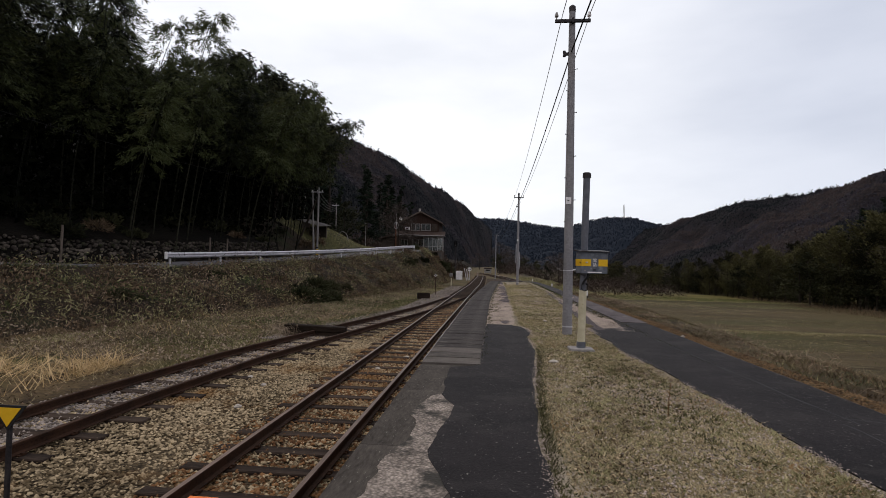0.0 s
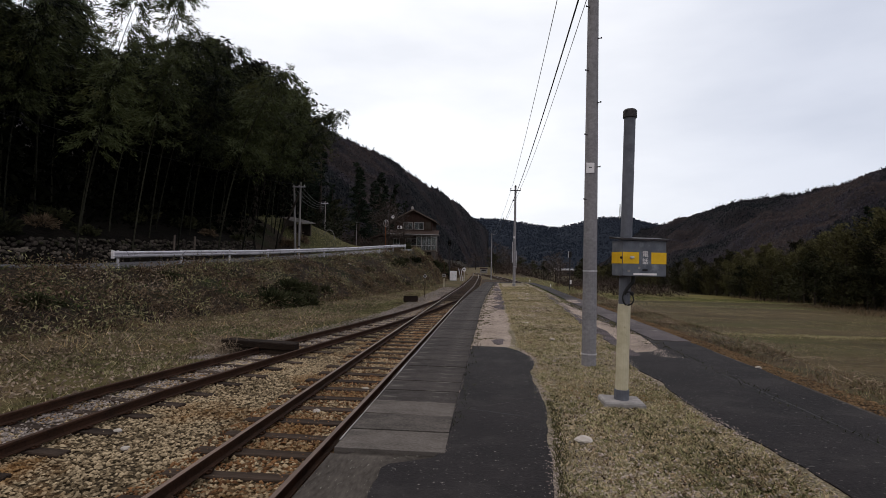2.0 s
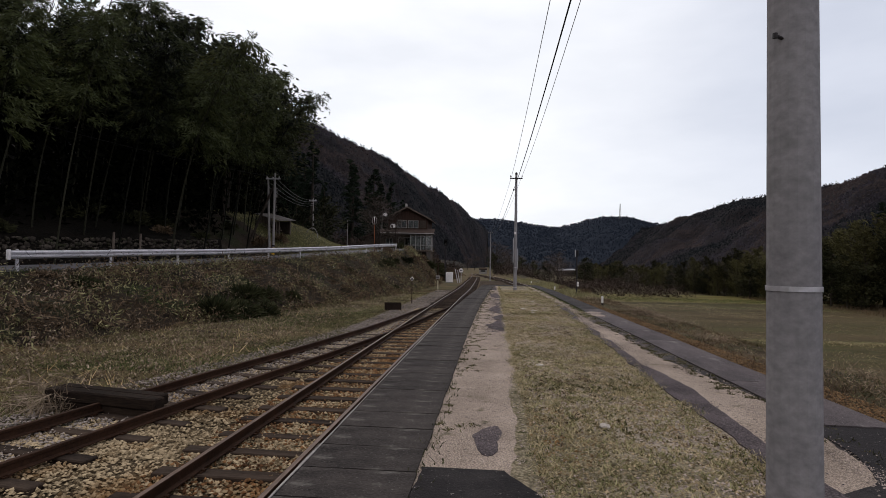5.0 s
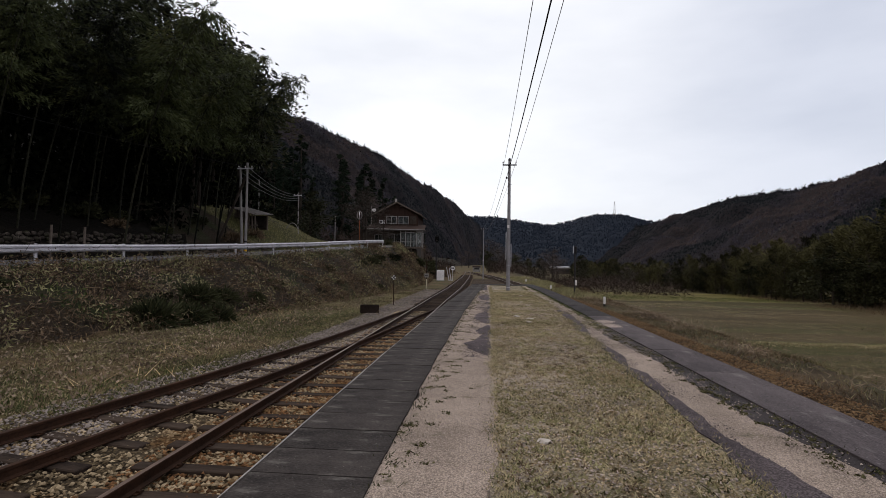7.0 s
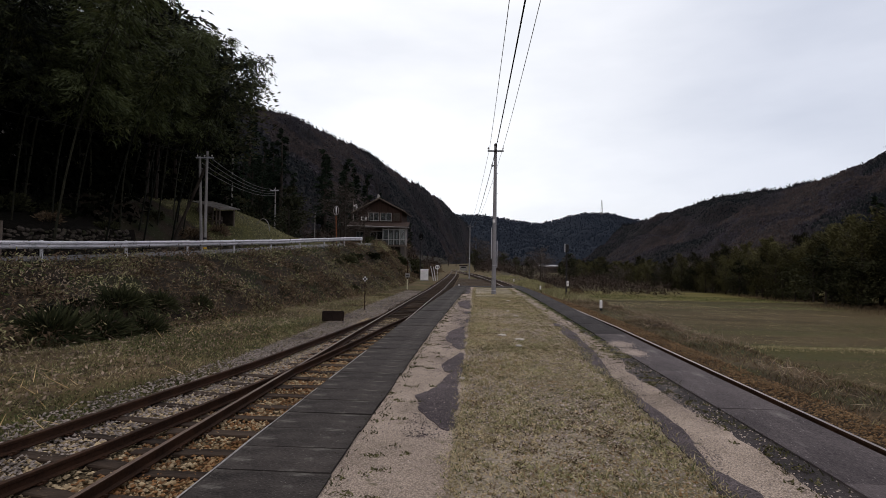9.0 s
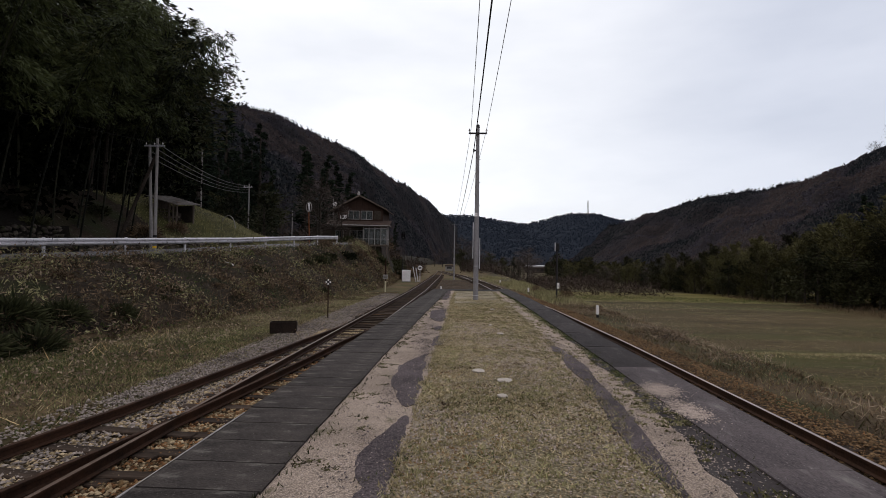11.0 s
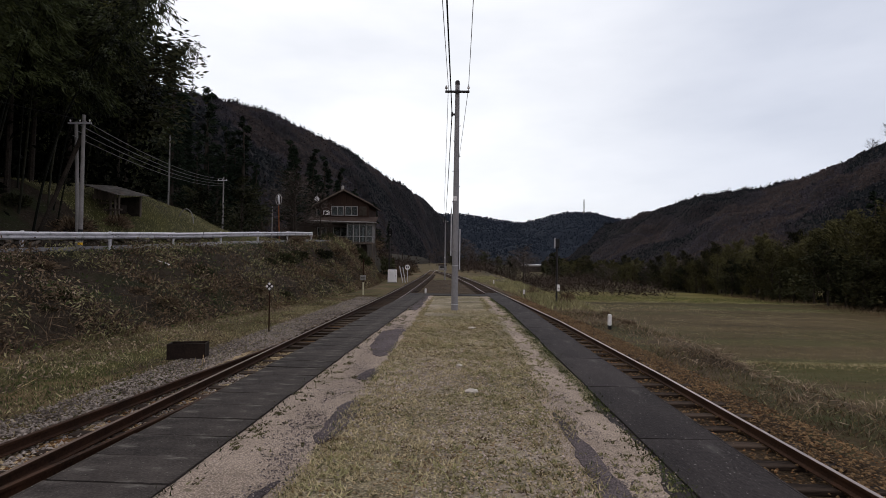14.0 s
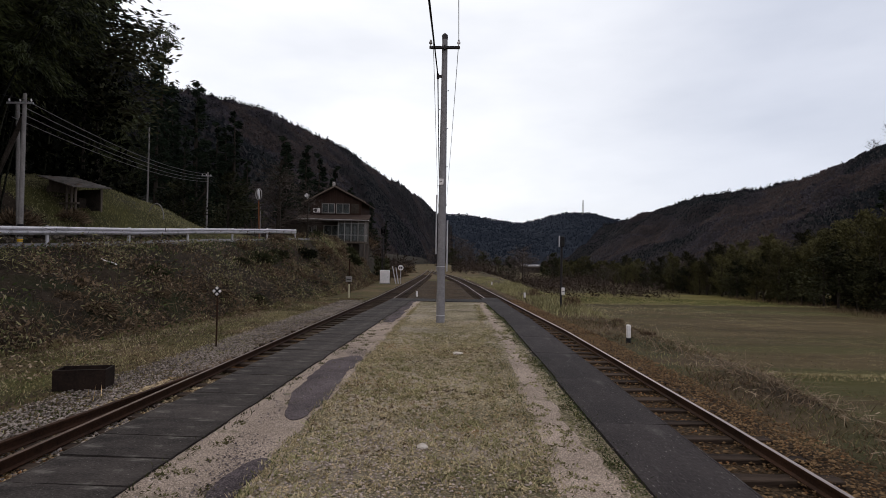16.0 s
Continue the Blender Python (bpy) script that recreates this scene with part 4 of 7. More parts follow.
def platform_pole(x, y, z0, top, label, plate_z, group="platform line poles"):
    t = thing("utility_pole", pose(x, y, z0), label, "pole", group)
    h = top - z0
    part("shaft", G().tube([(0, 0, -0.15), (0, 0, 0), (0, 0, h * 0.5), (0, 0, h)], [0.101, 0.1, 0.086, 0.064], 20), M["pole"], t, smooth=False)
    for z, r in ((0.16, 0.104), (1.3, 0.0985)):
        part("band", G().tube([(0, 0, z), (0, 0, z + 0.02)], r, 20), M["galv"], t)
    part("cross_arm", arm(G(), -0.36, 0.36, h - 0.25, -0.09).box(-0.02, 0.02, -0.14, 0.09, h - 0.30, h - 0.2), M["iron"], t)
    for xx in (-0.33, 0.33):
        part("insulator", insulator(G(), xx, h - 0.22, -0.09), M["white"] if xx > 0 else M["concrete"], t)
    part("cap", G().tube([(0, 0, h - 0.02), (0, 0, h + 0.08), (0, 0, h + 0.12)], [0.07, 0.07, 0.03], 16), M["iron"], t)
    part("side_bracket", G().box(-0.16, -0.04, -0.03, 0.03, h - 0.93, h - 0.88).tube([(-0.15, 0, h - 0.96), (-0.15, 0, h - 0.84)], 0.03, 8), M["iron"], t)
    for i in range(9):
        s = 1 if i % 2 else -1
        z = 2.3 + 0.45 * i
        if z < h - 1.1:
            part("step_bolt", G().tube([(s * 0.06, -0.05, z), (s * 0.105, -0.075, z + 0.004)], 0.007, 6).tube([(s * 0.105, -0.075, z - 0.006), (s * 0.105, -0.075, z + 0.014)], 0.009, 6), M["iron"], t)
    part("number_plate", G().box(-0.085, 0.025, -0.105, -0.098, plate_z - 0.07, plate_z + 0.07, bev=0.002), M["white"], t, "small white tag plate")
    part("plate_bar", G().box(-0.05, -0.01, -0.108, -0.1055, plate_z, plate_z + 0.012), M["black"], t)
    return t


pole_near = platform_pole(1.475, 11.1, 0.0, 6.7, "tall grey concrete line pole rising from the platform grass", 2.73)
pole_next = platform_pole(1.6, 39.8, 0.0, 6.72, "tall grey concrete line pole near the platform end", 3.3)
part("conduit", G().tube([(-0.13, -0.02, 1.6), (-0.13, -0.02, 3.0)], 0.018, 8).tube([(0.13, -0.02, 1.2), (0.13, -0.02, 2.4)], 0.018, 8), M["galv"], pole_next)
pole_third = platform_pole(-0.05, 95, GROUND, 6.9, "grey concrete line pole between the far tracks", 3.0)


def wire(name, a, b, sag, r=0.008, label="thin overhead wire", parent=None, n=14):
    coat = M["pole"] if label.startswith("grey") else M["cable"]
    a, b = Vector(a), Vector(b)
    pts = [a.lerp(b, i / n) - Vector((0, 0, sag * 4 * (i / n) * (1 - i / n))) for i in range(n + 1)]
    ob = part(name, G().tube(pts, r, 5), coat, parent)
    return tagged(ob, label, "wire", "overhead wires")


for a, b, zz, r, tone in ((1.275, 1.33, 6.62, 0.008, "grey"), (1.46, 1.45, 5.82, 0.015, "black"), (1.83, 1.93, 6.62, 0.008, "grey")):
    wire("overhead_wire", (a, 11.0, zz), (b, 39.7, zz), 0.30, r, f"{tone} overhead wire between the platform poles")
    wire("overhead_wire", (a, -22, zz), (a, 11.0, zz), 0.30, r, f"{tone} overhead wire arriving over the platform")
    wire("overhead_wire", (b, 39.7, zz), (b - 1.65, 94.9, zz + 0.1), 0.9, r, f"{tone} overhead wire to the far pole")

phone = thing("telephone_box_post", pose(1.43, 9.05, 0, 0, 1.1, 0), "grey telephone box with a yellow band on a cream post", "telephone box")
part("base_block", G().box(-0.2, 0.2, -0.17, 0.17, -0.03, 0.05, bev=0.012), M["concrete"], phone)
part("foot_sleeve", G().tube([(0, 0, 0.05), (0, 0, 0.15)], 0.072, 18), M["post_blue"], phone)
part("lower_post", G().tube([(0, 0, 0.1), (0, 0, 1.0)], 0.062, 18, caps=True), M["cream"], phone, "chipped cream painted lower post", smooth=False)
part("upper_post", G().tube([(0, 0, 1.0), (0, 0, 2.9)], 0.056, 18), M["post_blue"], phone)
part("post_cap", G().tube([(0, 0, 2.88), (0, 0, 2.95), (0, 0, 2.965)], [0.068, 0.068, 0.055], 18), M["iron"], phone)
CAB = pose(1.385, 8.865, 0, 0, 0, 13)
cab = part("cabinet", G().box(0, 0.455, 0, 0.235, 1.28, 1.63, bev=0.006), M["box_grey"], phone, "blue-grey weathered steel cabinet")
cab.matrix_world = CAB
hood = G()
hood.add([(-0.025, -0.03, 1.632), (0.48, -0.03, 1.632), (0.48, 0.25, 1.655), (-0.025, 0.25, 1.655), (-0.025, -0.03, 1.648), (0.48, -0.03, 1.648), (0.48, 0.25, 1.675), (-0.025, 0.25, 1.675)],
         [(0, 1, 2, 3), (4, 5, 6, 7), (0, 1, 5, 4), (1, 2, 6, 5), (2, 3, 7, 6), (3, 0, 4, 7)])
part("hood", hood, M["iron"], cab, "dark sloping rain hood")
for a, b in ((0.002, 0.167), (0.296, 0.453)):
    part("yellow_band", G().box(a, b, -0.004, -0.0015, 1.403, 1.516), M["yellow"], cab, "bright yellow painted band")
part("yellow_band", G().box(-0.004, -0.0015, 0.005, 0.23, 1.403, 1.516), M["yellow"], cab, "bright yellow painted band")
part("latch", G().tube([(0.085, 0, 1.462), (0.085, -0.025, 1.462)], 0.013, 10).box(0.065, 0.105, -0.036, -0.022, 1.455, 1.475, bev=0.004), M["galv"], cab)
part("rust_bolt", G().tube([(-0.002, 0.012, 1.46), (-0.016, 0.012, 1.46)], 0.012, 10), M["rust"], cab)
part("note_strip", G().box(0.111, 0.353, -0.004, -0.002, 1.292, 1.312), M["white"], cab, "torn white paper strip")
part("sticker_bar", G().box(0.05, 0.078, -0.004, -0.002, 1.322, 1.342), M["concrete"], cab)
part("sticker_bar", G().box(0.16, 0.182, -0.004, -0.002, 1.352, 1.374), M["concrete"], cab)
part("dark_label", G().box(0.204, 0.258, -0.004, -0.002, 1.332, 1.352), M["black"], cab)
ring = [(0.008 + 0.052 * math.cos(a), -0.11 + 0.01 * math.sin(3 * a), 1.06 + 0.066 * math.sin(a)) for a in np.linspace(0.3, 2 * math.pi + 0.2, 22)]
part("cable", G().tube([(0.06, -0.10, 1.29), (0.05, -0.11, 1.22), (0.0, -0.11, 1.16), (-0.03, -0.11, 1.1)], 0.018, 8).tube(ring, 0.008, 7).tube([(0.03, -0.115, 1.12), (0.055, -0.115, 1.10)], 0.018, 8), M["cable"], phone, "coiled black cable below the box")


def lettering(text, size, m, mat, parent, name):
    c = bpy.data.curves.new(name, "FONT")
    c.body, c.size, c.extrude, c.align_x, c.align_y = text, size, 0.0008, "CENTER", "CENTER"
    tmp = bpy.data.objects.new(name, c)
    scene.collection.objects.link(tmp)
    dg = bpy.context.evaluated_depsgraph_get()
    me = bpy.data.meshes.new_from_object(tmp.evaluated_get(dg))
    bpy.data.objects.remove(tmp)
    me.materials.clear()
    me.materials.append(mat)
    ob = new(name, me)
    ob.parent = parent
    ob.matrix_world = m
    return ob


for ch, zz in (("\u96fb", 1.495), ("\u8a71", 1.424)):
    lettering(ch, 0.064, CAB @ pose(0.234, -0.0025, zz, 90, 0, 0), M["white"], cab, "character")


# ---- small railway things ----
def box_post(name, x, y, z0, label, category):
    return thing(name, pose(x, y, z0), label, category)


tri_sign = box_post("triangle_marker", -4.2, 4.3, GROUND, "yellow triangular marker on a thin black post in the ballast", "sign")
part("post", G().tube([(0, 0, -0.1), (0, 0, 1.1)], 0.022, 10), M["iron"], tri_sign)
part("board", G().add([(-0.17, -0.025, 1.14), (0.17, -0.025, 1.14), (0, -0.025, 0.92), (-0.17, -0.010, 1.14), (0.17, -0.010, 1.14), (0, -0.010, 0.92)], [(0, 1, 2), (3, 5, 4), (0, 3, 4, 1), (1, 4, 5, 2), (2, 5, 3, 0)]), M["black"], tri_sign)
part("triangle", G().add([(-0.125, -0.032, 1.12), (0.125, -0.032, 1.12), (0, -0.032, 0.955), (-0.125, -0.027, 1.12), (0.125, -0.027, 1.12), (0, -0.027, 0.955)], [(0, 1, 2), (3, 5, 4), (0, 3, 4, 1), (1, 4, 5, 2), (2, 5, 3, 0)]), M["yellow"], tri_sign, "yellow painted triangle")

M["orange"] = material("orange_plastic", (0.55, 0.13, 0.03), (0.75, 0.22, 0.06), 9, 1.5, rough=0.5, bump=0.05)
marker = thing("track_marker", pose(-2.72, 4.86, BED - 0.03), "small orange plastic marker between the rails", "marker")
part("block", G().box(-0.17, 0.17, -0.06, 0.06, 0.0, 0.14, bev=0.03), M["orange"], marker)

stop = thing("timber_stop", pose(-5.75, 16.8, BED - 0.04, 0, 0, -11), "stacked black tarred timbers laid across the siding", "timber stop")
for nm, bx in (("lower_timber", (-1.15, -0.75, -0.14, 0.30, 0, 0.165)), ("front_timber", (-1.08, 1.1, -0.20, 0.02, 0.172, 0.35)), ("rear_timber", (-1.12, 0.95, 0.05, 0.26, 0.172, 0.34)), ("sill_timber", (-0.72, 1.12, -0.16, 0.10, -0.02, 0.165))):
    part(nm, G().box(*bx, bev=0.022), M["tarred"], stop)

trough = thing("trough_box", pose(-5.02, 37.2, GROUND + 0.02, 0, 0, 14) @ Matrix.Diagonal((0.8, 0.8, 0.85, 1)), "rusty black steel trough box lying beside the track", "box")
part("front_plate", G().box(-0.55, 0.55, -0.28, -0.24, 0, 0.45, bev=0.006), M["tarred_iron"], trough)
part("back_plate", G().box(-0.55, 0.55, 0.24, 0.28, 0, 0.45, bev=0.006), M["tarred_iron"], trough)
for sx in (-0.55, 0.51):
    part("end_plate", G().box(sx, sx + 0.04, -0.24, 0.24, 0, 0.44), M["tarred_iron"], trough)
part("bottom_plate", G().box(-0.51, 0.51, -0.24, 0.24, 0.0, 0.03), M["tarred_iron"], trough)

cross = thing("crossing_marker", pose(-4.74, 42.1, GROUND), "small diamond-studded white clearance marker on a rusty post", "sign")
part("post", G().tube([(0, 0, -0.1), (0, 0, 1.6)], 0.025, 8), M["rust"], cross)
part("board", G().box(-0.10, 0.10, -0.035, -0.025, 1.48, 1.68, m=pose(0, 0, 1.58, 0, 45, 0) @ pose(0, 0, -1.58)), M["black"], cross)
for dx, dz in ((0, 0.085), (0, -0.085), (0.085, 0), (-0.085, 0)):
    part("lens", G().box(dx - 0.035, dx + 0.035, -0.045, -0.036, 1.545 + dz, 1.615 + dz, m=pose(dx, 0, 1.58 + dz, 0, 45, 0) @ pose(-dx, 0, -1.58 - dz)), M["white"], cross)

block = thing("signal_post_box", pose(-5.22, 62.8, GROUND), "yellow banded post with a small white box beside the track", "post")
part("post", G().tube([(0, 0, -0.1), (0, 0, 0.9)], 0.06, 8), M["cream"], block)
part("upper_post", G().tube([(0, 0, 0.9), (0, 0, 2.6)], 0.05, 8), M["rust"], block)
part("box", G().box(-0.2, 0.2, -0.16, -0.04, 1.05, 1.42, bev=0.02), M["concrete"], block)
part("box_bar", G().box(-0.14, 0.14, -0.168, -0.162, 1.2, 1.25), M["black"], block)

case = thing("relay_cabinet", pose(-5.8, 84.8, GROUND), "light grey steel relay cabinet standing beside the track", "cabinet")
part("body", G().box(-0.5, 0.5, -0.3, 0.3, 0.08, 1.48, bev=0.02), M["white"], case)
part("plinth", G().box(-0.52, 0.52, -0.32, 0.32, -0.1, 0.08), M["concrete"], case)
part("door", G().box(-0.46, 0.46, -0.325, -0.302, 0.14, 1.42, bev=0.006), M["white"], case)
part("handle", G().box(0.36, 0.4, -0.345, -0.326, 0.7, 0.85), M["iron"], case)
lean = thing("signal_stay", pose(-4.9, 84.9, GROUND), "pale grey leaning stay bars beside the relay cabinet", "stay")
part("bar", G().tube([(0.3, 0, 0), (-0.1, 0, 1.9)], 0.05, 8), M["galv"], lean)
part("bar", G().tube([(0.55, 0.2, 0), (0.25, 0.2, 1.8)], 0.05, 8), M["galv"], lean)
disc = thing("round_sign", pose(-4.2, 86.0, GROUND), "round pale sign board on a thin grey post", "sign")
part("post", G().tube([(0, 0, 0), (0, 0, 2.0)], 0.035, 8), M["galv"], disc)
part("disc", G().tube([(0, -0.06, 1.75), (0, -0.04, 1.75)], 0.3, 20), M["white"], disc)
part("bar_mark", G().box(-0.18, -0.03, -0.068, -0.062, 1.64, 1.86).box(0.03, 0.18, -0.068, -0.062, 1.64, 1.86), M["black"], disc)

signal = thing("track_signal", pose(-6.97, 91.4, GROUND), "tall black colour light signal beside the main track", "signal")
part("post", G().tube([(0, 0, -0.2), (0, 0, 5.6)], 0.07, 10), M["iron"], signal)
part("board", G().tube([(0, -0.12, 6.05), (0, -0.08, 6.05)], 0.27, 20).tube([(0, -0.12, 6.35), (0, -0.08, 6.35)], 0.27, 20).box(-0.27, 0.27, -0.12, -0.08, 5.75, 6.35).tube([(0, -0.12, 5.75), (0, -0.08, 5.75)], 0.27, 20), M["black"], signal)
for zz in (5.78, 6.05, 6.32):
    part("lens_hood", G().tube([(0, -0.12, zz), (0, -0.3, zz - 0.02)], 0.11, 12, caps=False), M["black"], signal)
    part("lens", G().tube([(0, -0.14, zz), (0, -0.13, zz)], 0.09, 12), M["concrete"] if zz < 5.9 else M["iron"], signal)
part("ladder", G().tube([(-0.18, 0.15, 0), (-0.18, 0.1, 5.4)], 0.02, 6).tube([(0.18, 0.15, 0), (0.18, 0.1, 5.4)], 0.02, 6), M["iron"], signal)

sig2 = thing("loop_signal", pose(7.68, 56.5, GROUND - 0.2), "slim dark signal post with a white box beside the loop track", "signal")
part("post", G().tube([(0, 0, -0.3), (0, 0, 4.0)], 0.06, 10), M["iron"], sig2)
part("head", G().box(-0.13, 0.13, -0.2, 0.0, 3.62, 4.18, bev=0.04), M["black"], sig2)
part("back_plate", G().box(-0.16, -0.135, -0.22, 0.02, 3.6, 4.2), M["galv"], sig2)
part("box", G().box(0.0, 0.15, -0.2, -0.06, 1.0, 1.4, bev=0.02), M["white"], sig2)
part("box_bar", G().box(0.03, 0.12, -0.208, -0.202, 1.17, 1.21), M["black"], sig2)
part("foot", G().box(-0.15, 0.15, -0.15, 0.15, -0.25, 0.15, bev=0.02), M["concrete"], sig2)


def km_post(x, y, z, label, tall=0.62):
    t = thing("distance_post", pose(x, y, z), label, "post", "white distance posts")
    part("stump", G().box(-0.06, 0.06, -0.06, 0.06, -0.1, 0.2 * tall / 0.62, bev=0.008), M["black"], t)
    part("head", G().box(-0.062, 0.062, -0.062, 0.062, 0.2 * tall / 0.62, tall, bev=0.02), M["white"], t, "white painted head")
    return t


km_post(7.45, 44.4, GROUND - 0.02, "white concrete post with a black foot at the bank")
km_post(6.6, 63.5, GROUND, "white concrete post with a black foot beside the loop track", 0.5)
km_post(-0.6, 62.0, GROUND, "short white post between the tracks", 0.55)
km_post(5.6, 82, GROUND, "short white post beside the loop track", 0.5)

# platform end: a cross path and ramp
strip("crossing_path", lambda y: edge_left(46.5) + 0.05, lambda y: edge_right(46.5) - 0.05, 46.2, 47.5, 0.02, M["asphalt"], "dark asphalt path across the platform end", "path", thick=0.03)
strip("island_gravel", lambda y: track_left(y) + 1.3, lambda y: track_right(y) - 1.2, PLAT_END + 0.2, 90, GROUND + 0.2, M["loop_bed"], "dark rusty gravel between the two tracks beyond the platform", "gravel", thick=0.2, step=1.0)

# loose stones and paper scraps lying on the platform
def cobble(x, y, s, flat, label):
    bm = bmesh.new()
    bmesh.ops.create_icosphere(bm, subdivisions=2, radius=1.0)
    for v in bm.verts:
        v.co *= 0.85 + 0.3 * noise.noise(v.co * 1.1 + Vector((x * 3, y, 0)))
        v.co.z *= flat
        v.co *= s
    me = bpy.data.meshes.new("loose_stone")
    bm.to_mesh(me)
    bm.free()
    me.materials.append(M["stone_pale"])
    ob = new("loose_stone", me)
    ob.matrix_world = pose(x, y, s * flat * 0.45, 0, 0, random.uniform(0, 180))
    return tagged(ob, label, "stone", "loose pale stones")


for x, y, s, f in ((0.86, 7.83, 0.085, 0.35), (1.26, 13.6, 0.06, 0.5), (1.85, 29.97, 0.09, 0.3), (1.29, 26.2, 0.10, 0.3), (1.59, 25.68, 0.11, 0.22), (3.85, 11.4, 0.05, 0.5), (1.72, 31.4, 0.055, 0.5), (2.0, 35.6, 0.1, 0.25), (1.5, 24.9, 0.07, 0.4),
                   (0.6, 22.2, 0.05, 0.5), (0.95, 16.4, 0.06, 0.4)):
    cobble(x, y, s, f, "pale flat stone lying on the platform grass")
for x, y in ((-4.1, 8.3), (-4.9, 10.4), (-4.35, 9.8), (-2.6, 11.8), (-2.2, 13.4)):
    ob = cobble(x, y, 0.07, 0.55, "pale stone lying on the track ballast")
    ob.location.z += BED - 0.01

# long cracks in the asphalt are narrow flat black strips on its surface
for k, (a, b) in enumerate((((3.12, 10.8), (3.30, 5.2)), ((3.17, 5.2), (3.22, 2.4)), ((2.54, 8.45), (3.2, 8.62)), ((3.42, 7.0), (3.88, 6.93)), ((-0.22, 8.62), (0.45, 8.4)), ((3.3, 5.4), (3.9, 5.2)))):
    pts = [(a[0] + (b[0] - a[0]) * t + 0.05 * wob(t * 5, k, 1.3, 2), a[1] + (b[1] - a[1]) * t) for t in np.linspace(0, 1, 24)]
    g = G()
    vs, fs = [], []
    for i, (x, y) in enumerate(pts):
        w = 0.008 + 0.006 * wob(x * 9, y * 9, 1, k)
        vs += [(x - w, y, 0.0125), (x + w, y + w, 0.0125)]
    fs = [(2 * i, 2 * i + 1, 2 * i + 3, 2 * i + 2) for i in range(len(pts) - 1)]
    tagged(part("asphalt_crack", g.add(vs, fs), M["black"]), "black crack running through the asphalt", "crack", kind="structure")


# ---- the house on the bank, the shed and the poles along the road ----
M["house_wall"] = material("brown_house_cladding", (0.022, 0.014, 0.011), (0.050, 0.031, 0.024), 6, 0.8, bump=0.3, stretch=(6, 6, 0.4))
M["house_low"] = material("weathered_grey_brown_wall", (0.030, 0.025, 0.020), (0.075, 0.062, 0.05), 5, 0.7, bump=0.3)
M["roof_tile"] = material("dark_brown_roof_tile", (0.03, 0.022, 0.018), (0.075, 0.055, 0.045), 7, 0.8, bump=0.5, bump_size=0.03)
M["frame"] = material("pale_window_frame", (0.20, 0.195, 0.185), (0.32, 0.315, 0.30), 9, 1.0, rough=0.5, bump=0.05)
M["tin"] = material("rusty_tin_roof", (0.06, 0.055, 0.05), (0.16, 0.15, 0.135), 3, 0.8, rough=0.6, bump=0.3, third=((0.12, 0.06, 0.03), 1.2, 0.55, 0.7))
M["wood"] = material("grey_weathered_wood", (0.06, 0.05, 0.04), (0.16, 0.135, 0.11), 12, 1.4, bump=0.4, stretch=(3, 3, 0.5))
glass = bpy.data.materials.new("window_glass")
glass.use_nodes = True
gb = glass.node_tree.nodes["Principled BSDF"]
gb.inputs["Base Color"].default_value = (0.45, 0.48, 0.48, 1)
gb.inputs["Roughness"].default_value, gb.inputs["Transmission Weight"].default_value, gb.inputs["IOR"].default_value = 0.05, 0.9, 1.45
M["glass"] = glass

mound_v, mound_f = [], []
for i in range(25):
    for j in range(21):
        x, y = -18.4 + 0.4 * i, 83 + 0.5 * j
        g0 = ground_z(x, y) - 0.15
        top = float(np.interp(x, (-17.5, -14.8, -12.8, -11.2, -9.6), (4.2, 3.9, 3.1, 1.8, 0.1)))
        mound_v.append((x, y, max(g0, g0 + (top - g0) * smooth(83, 91, y)) + 0.10 * wob(x, y, 1.1, 8)))
for i in range(24):
    mound_f += [(i * 21 + j, i * 21 + 21 + j, i * 21 + 22 + j, i * 21 + 1 + j) for j in range(20)]
garden = new("garden_slope", cloud_mesh("garden_slope", mound_v, mound_f, [M["turf"]]))
tagged(garden, "grassy garden slope below the house", "slope", kind="structure")
hx, hy, hz = -13.6, 93.5, 3.3
house = thing("house", pose(hx, hy, hz), "two-storey brown timber house with a glazed veranda on stilts", "house")
part("lower_wall", G().box(-4.0, 3.2, 0.5, 8.0, 0.0, 3.6, bev=0.02), M["house_low"], house, "weathered grey-brown lower wall")
part("foundation", G().box(-4.1, 3.3, 0.4, 8.1, -2.2, 0.0), M["house_low"], house)
up = G().box(-3.25, 3.3, 1.2, 7.5, 3.6, 5.8)
up.add([(-3.25, 1.2, 5.8), (3.3, 1.2, 5.8), (0.0, 1.2, 7.35), (-3.25, 7.5, 5.8), (3.3, 7.5, 5.8), (0.0, 7.5, 7.35)], [(0, 1, 2), (3, 5, 4), (0, 2, 5, 3), (1, 4, 5, 2)])
part("upper_wall", up, M["house_wall"], house, "dark brown clad upper gable wall")
roof = part("roof", G().add([(-4.15, 0.5, 5.28), (0.0, 0.5, 7.5), (3.95, 0.5, 5.45), (-4.15, 8.2, 5.28), (0.0, 8.2, 7.5), (3.95, 8.2, 5.45),
                             (-4.15, 0.5, 5.1), (0.0, 0.5, 7.3), (3.95, 0.5, 5.27), (-4.15, 8.2, 5.1), (0.0, 8.2, 7.3), (3.95, 8.2, 5.27)],
                            [(0, 1, 4, 3), (1, 2, 5, 4), (6, 9, 10, 7), (7, 10, 11, 8), (0, 6, 7, 1), (1, 7, 8, 2), (3, 4, 10, 9), (4, 5, 11, 10), (0, 3, 9, 6), (2, 8, 11, 5)]), M["roof_tile"], house, "dark brown tiled gable roof")
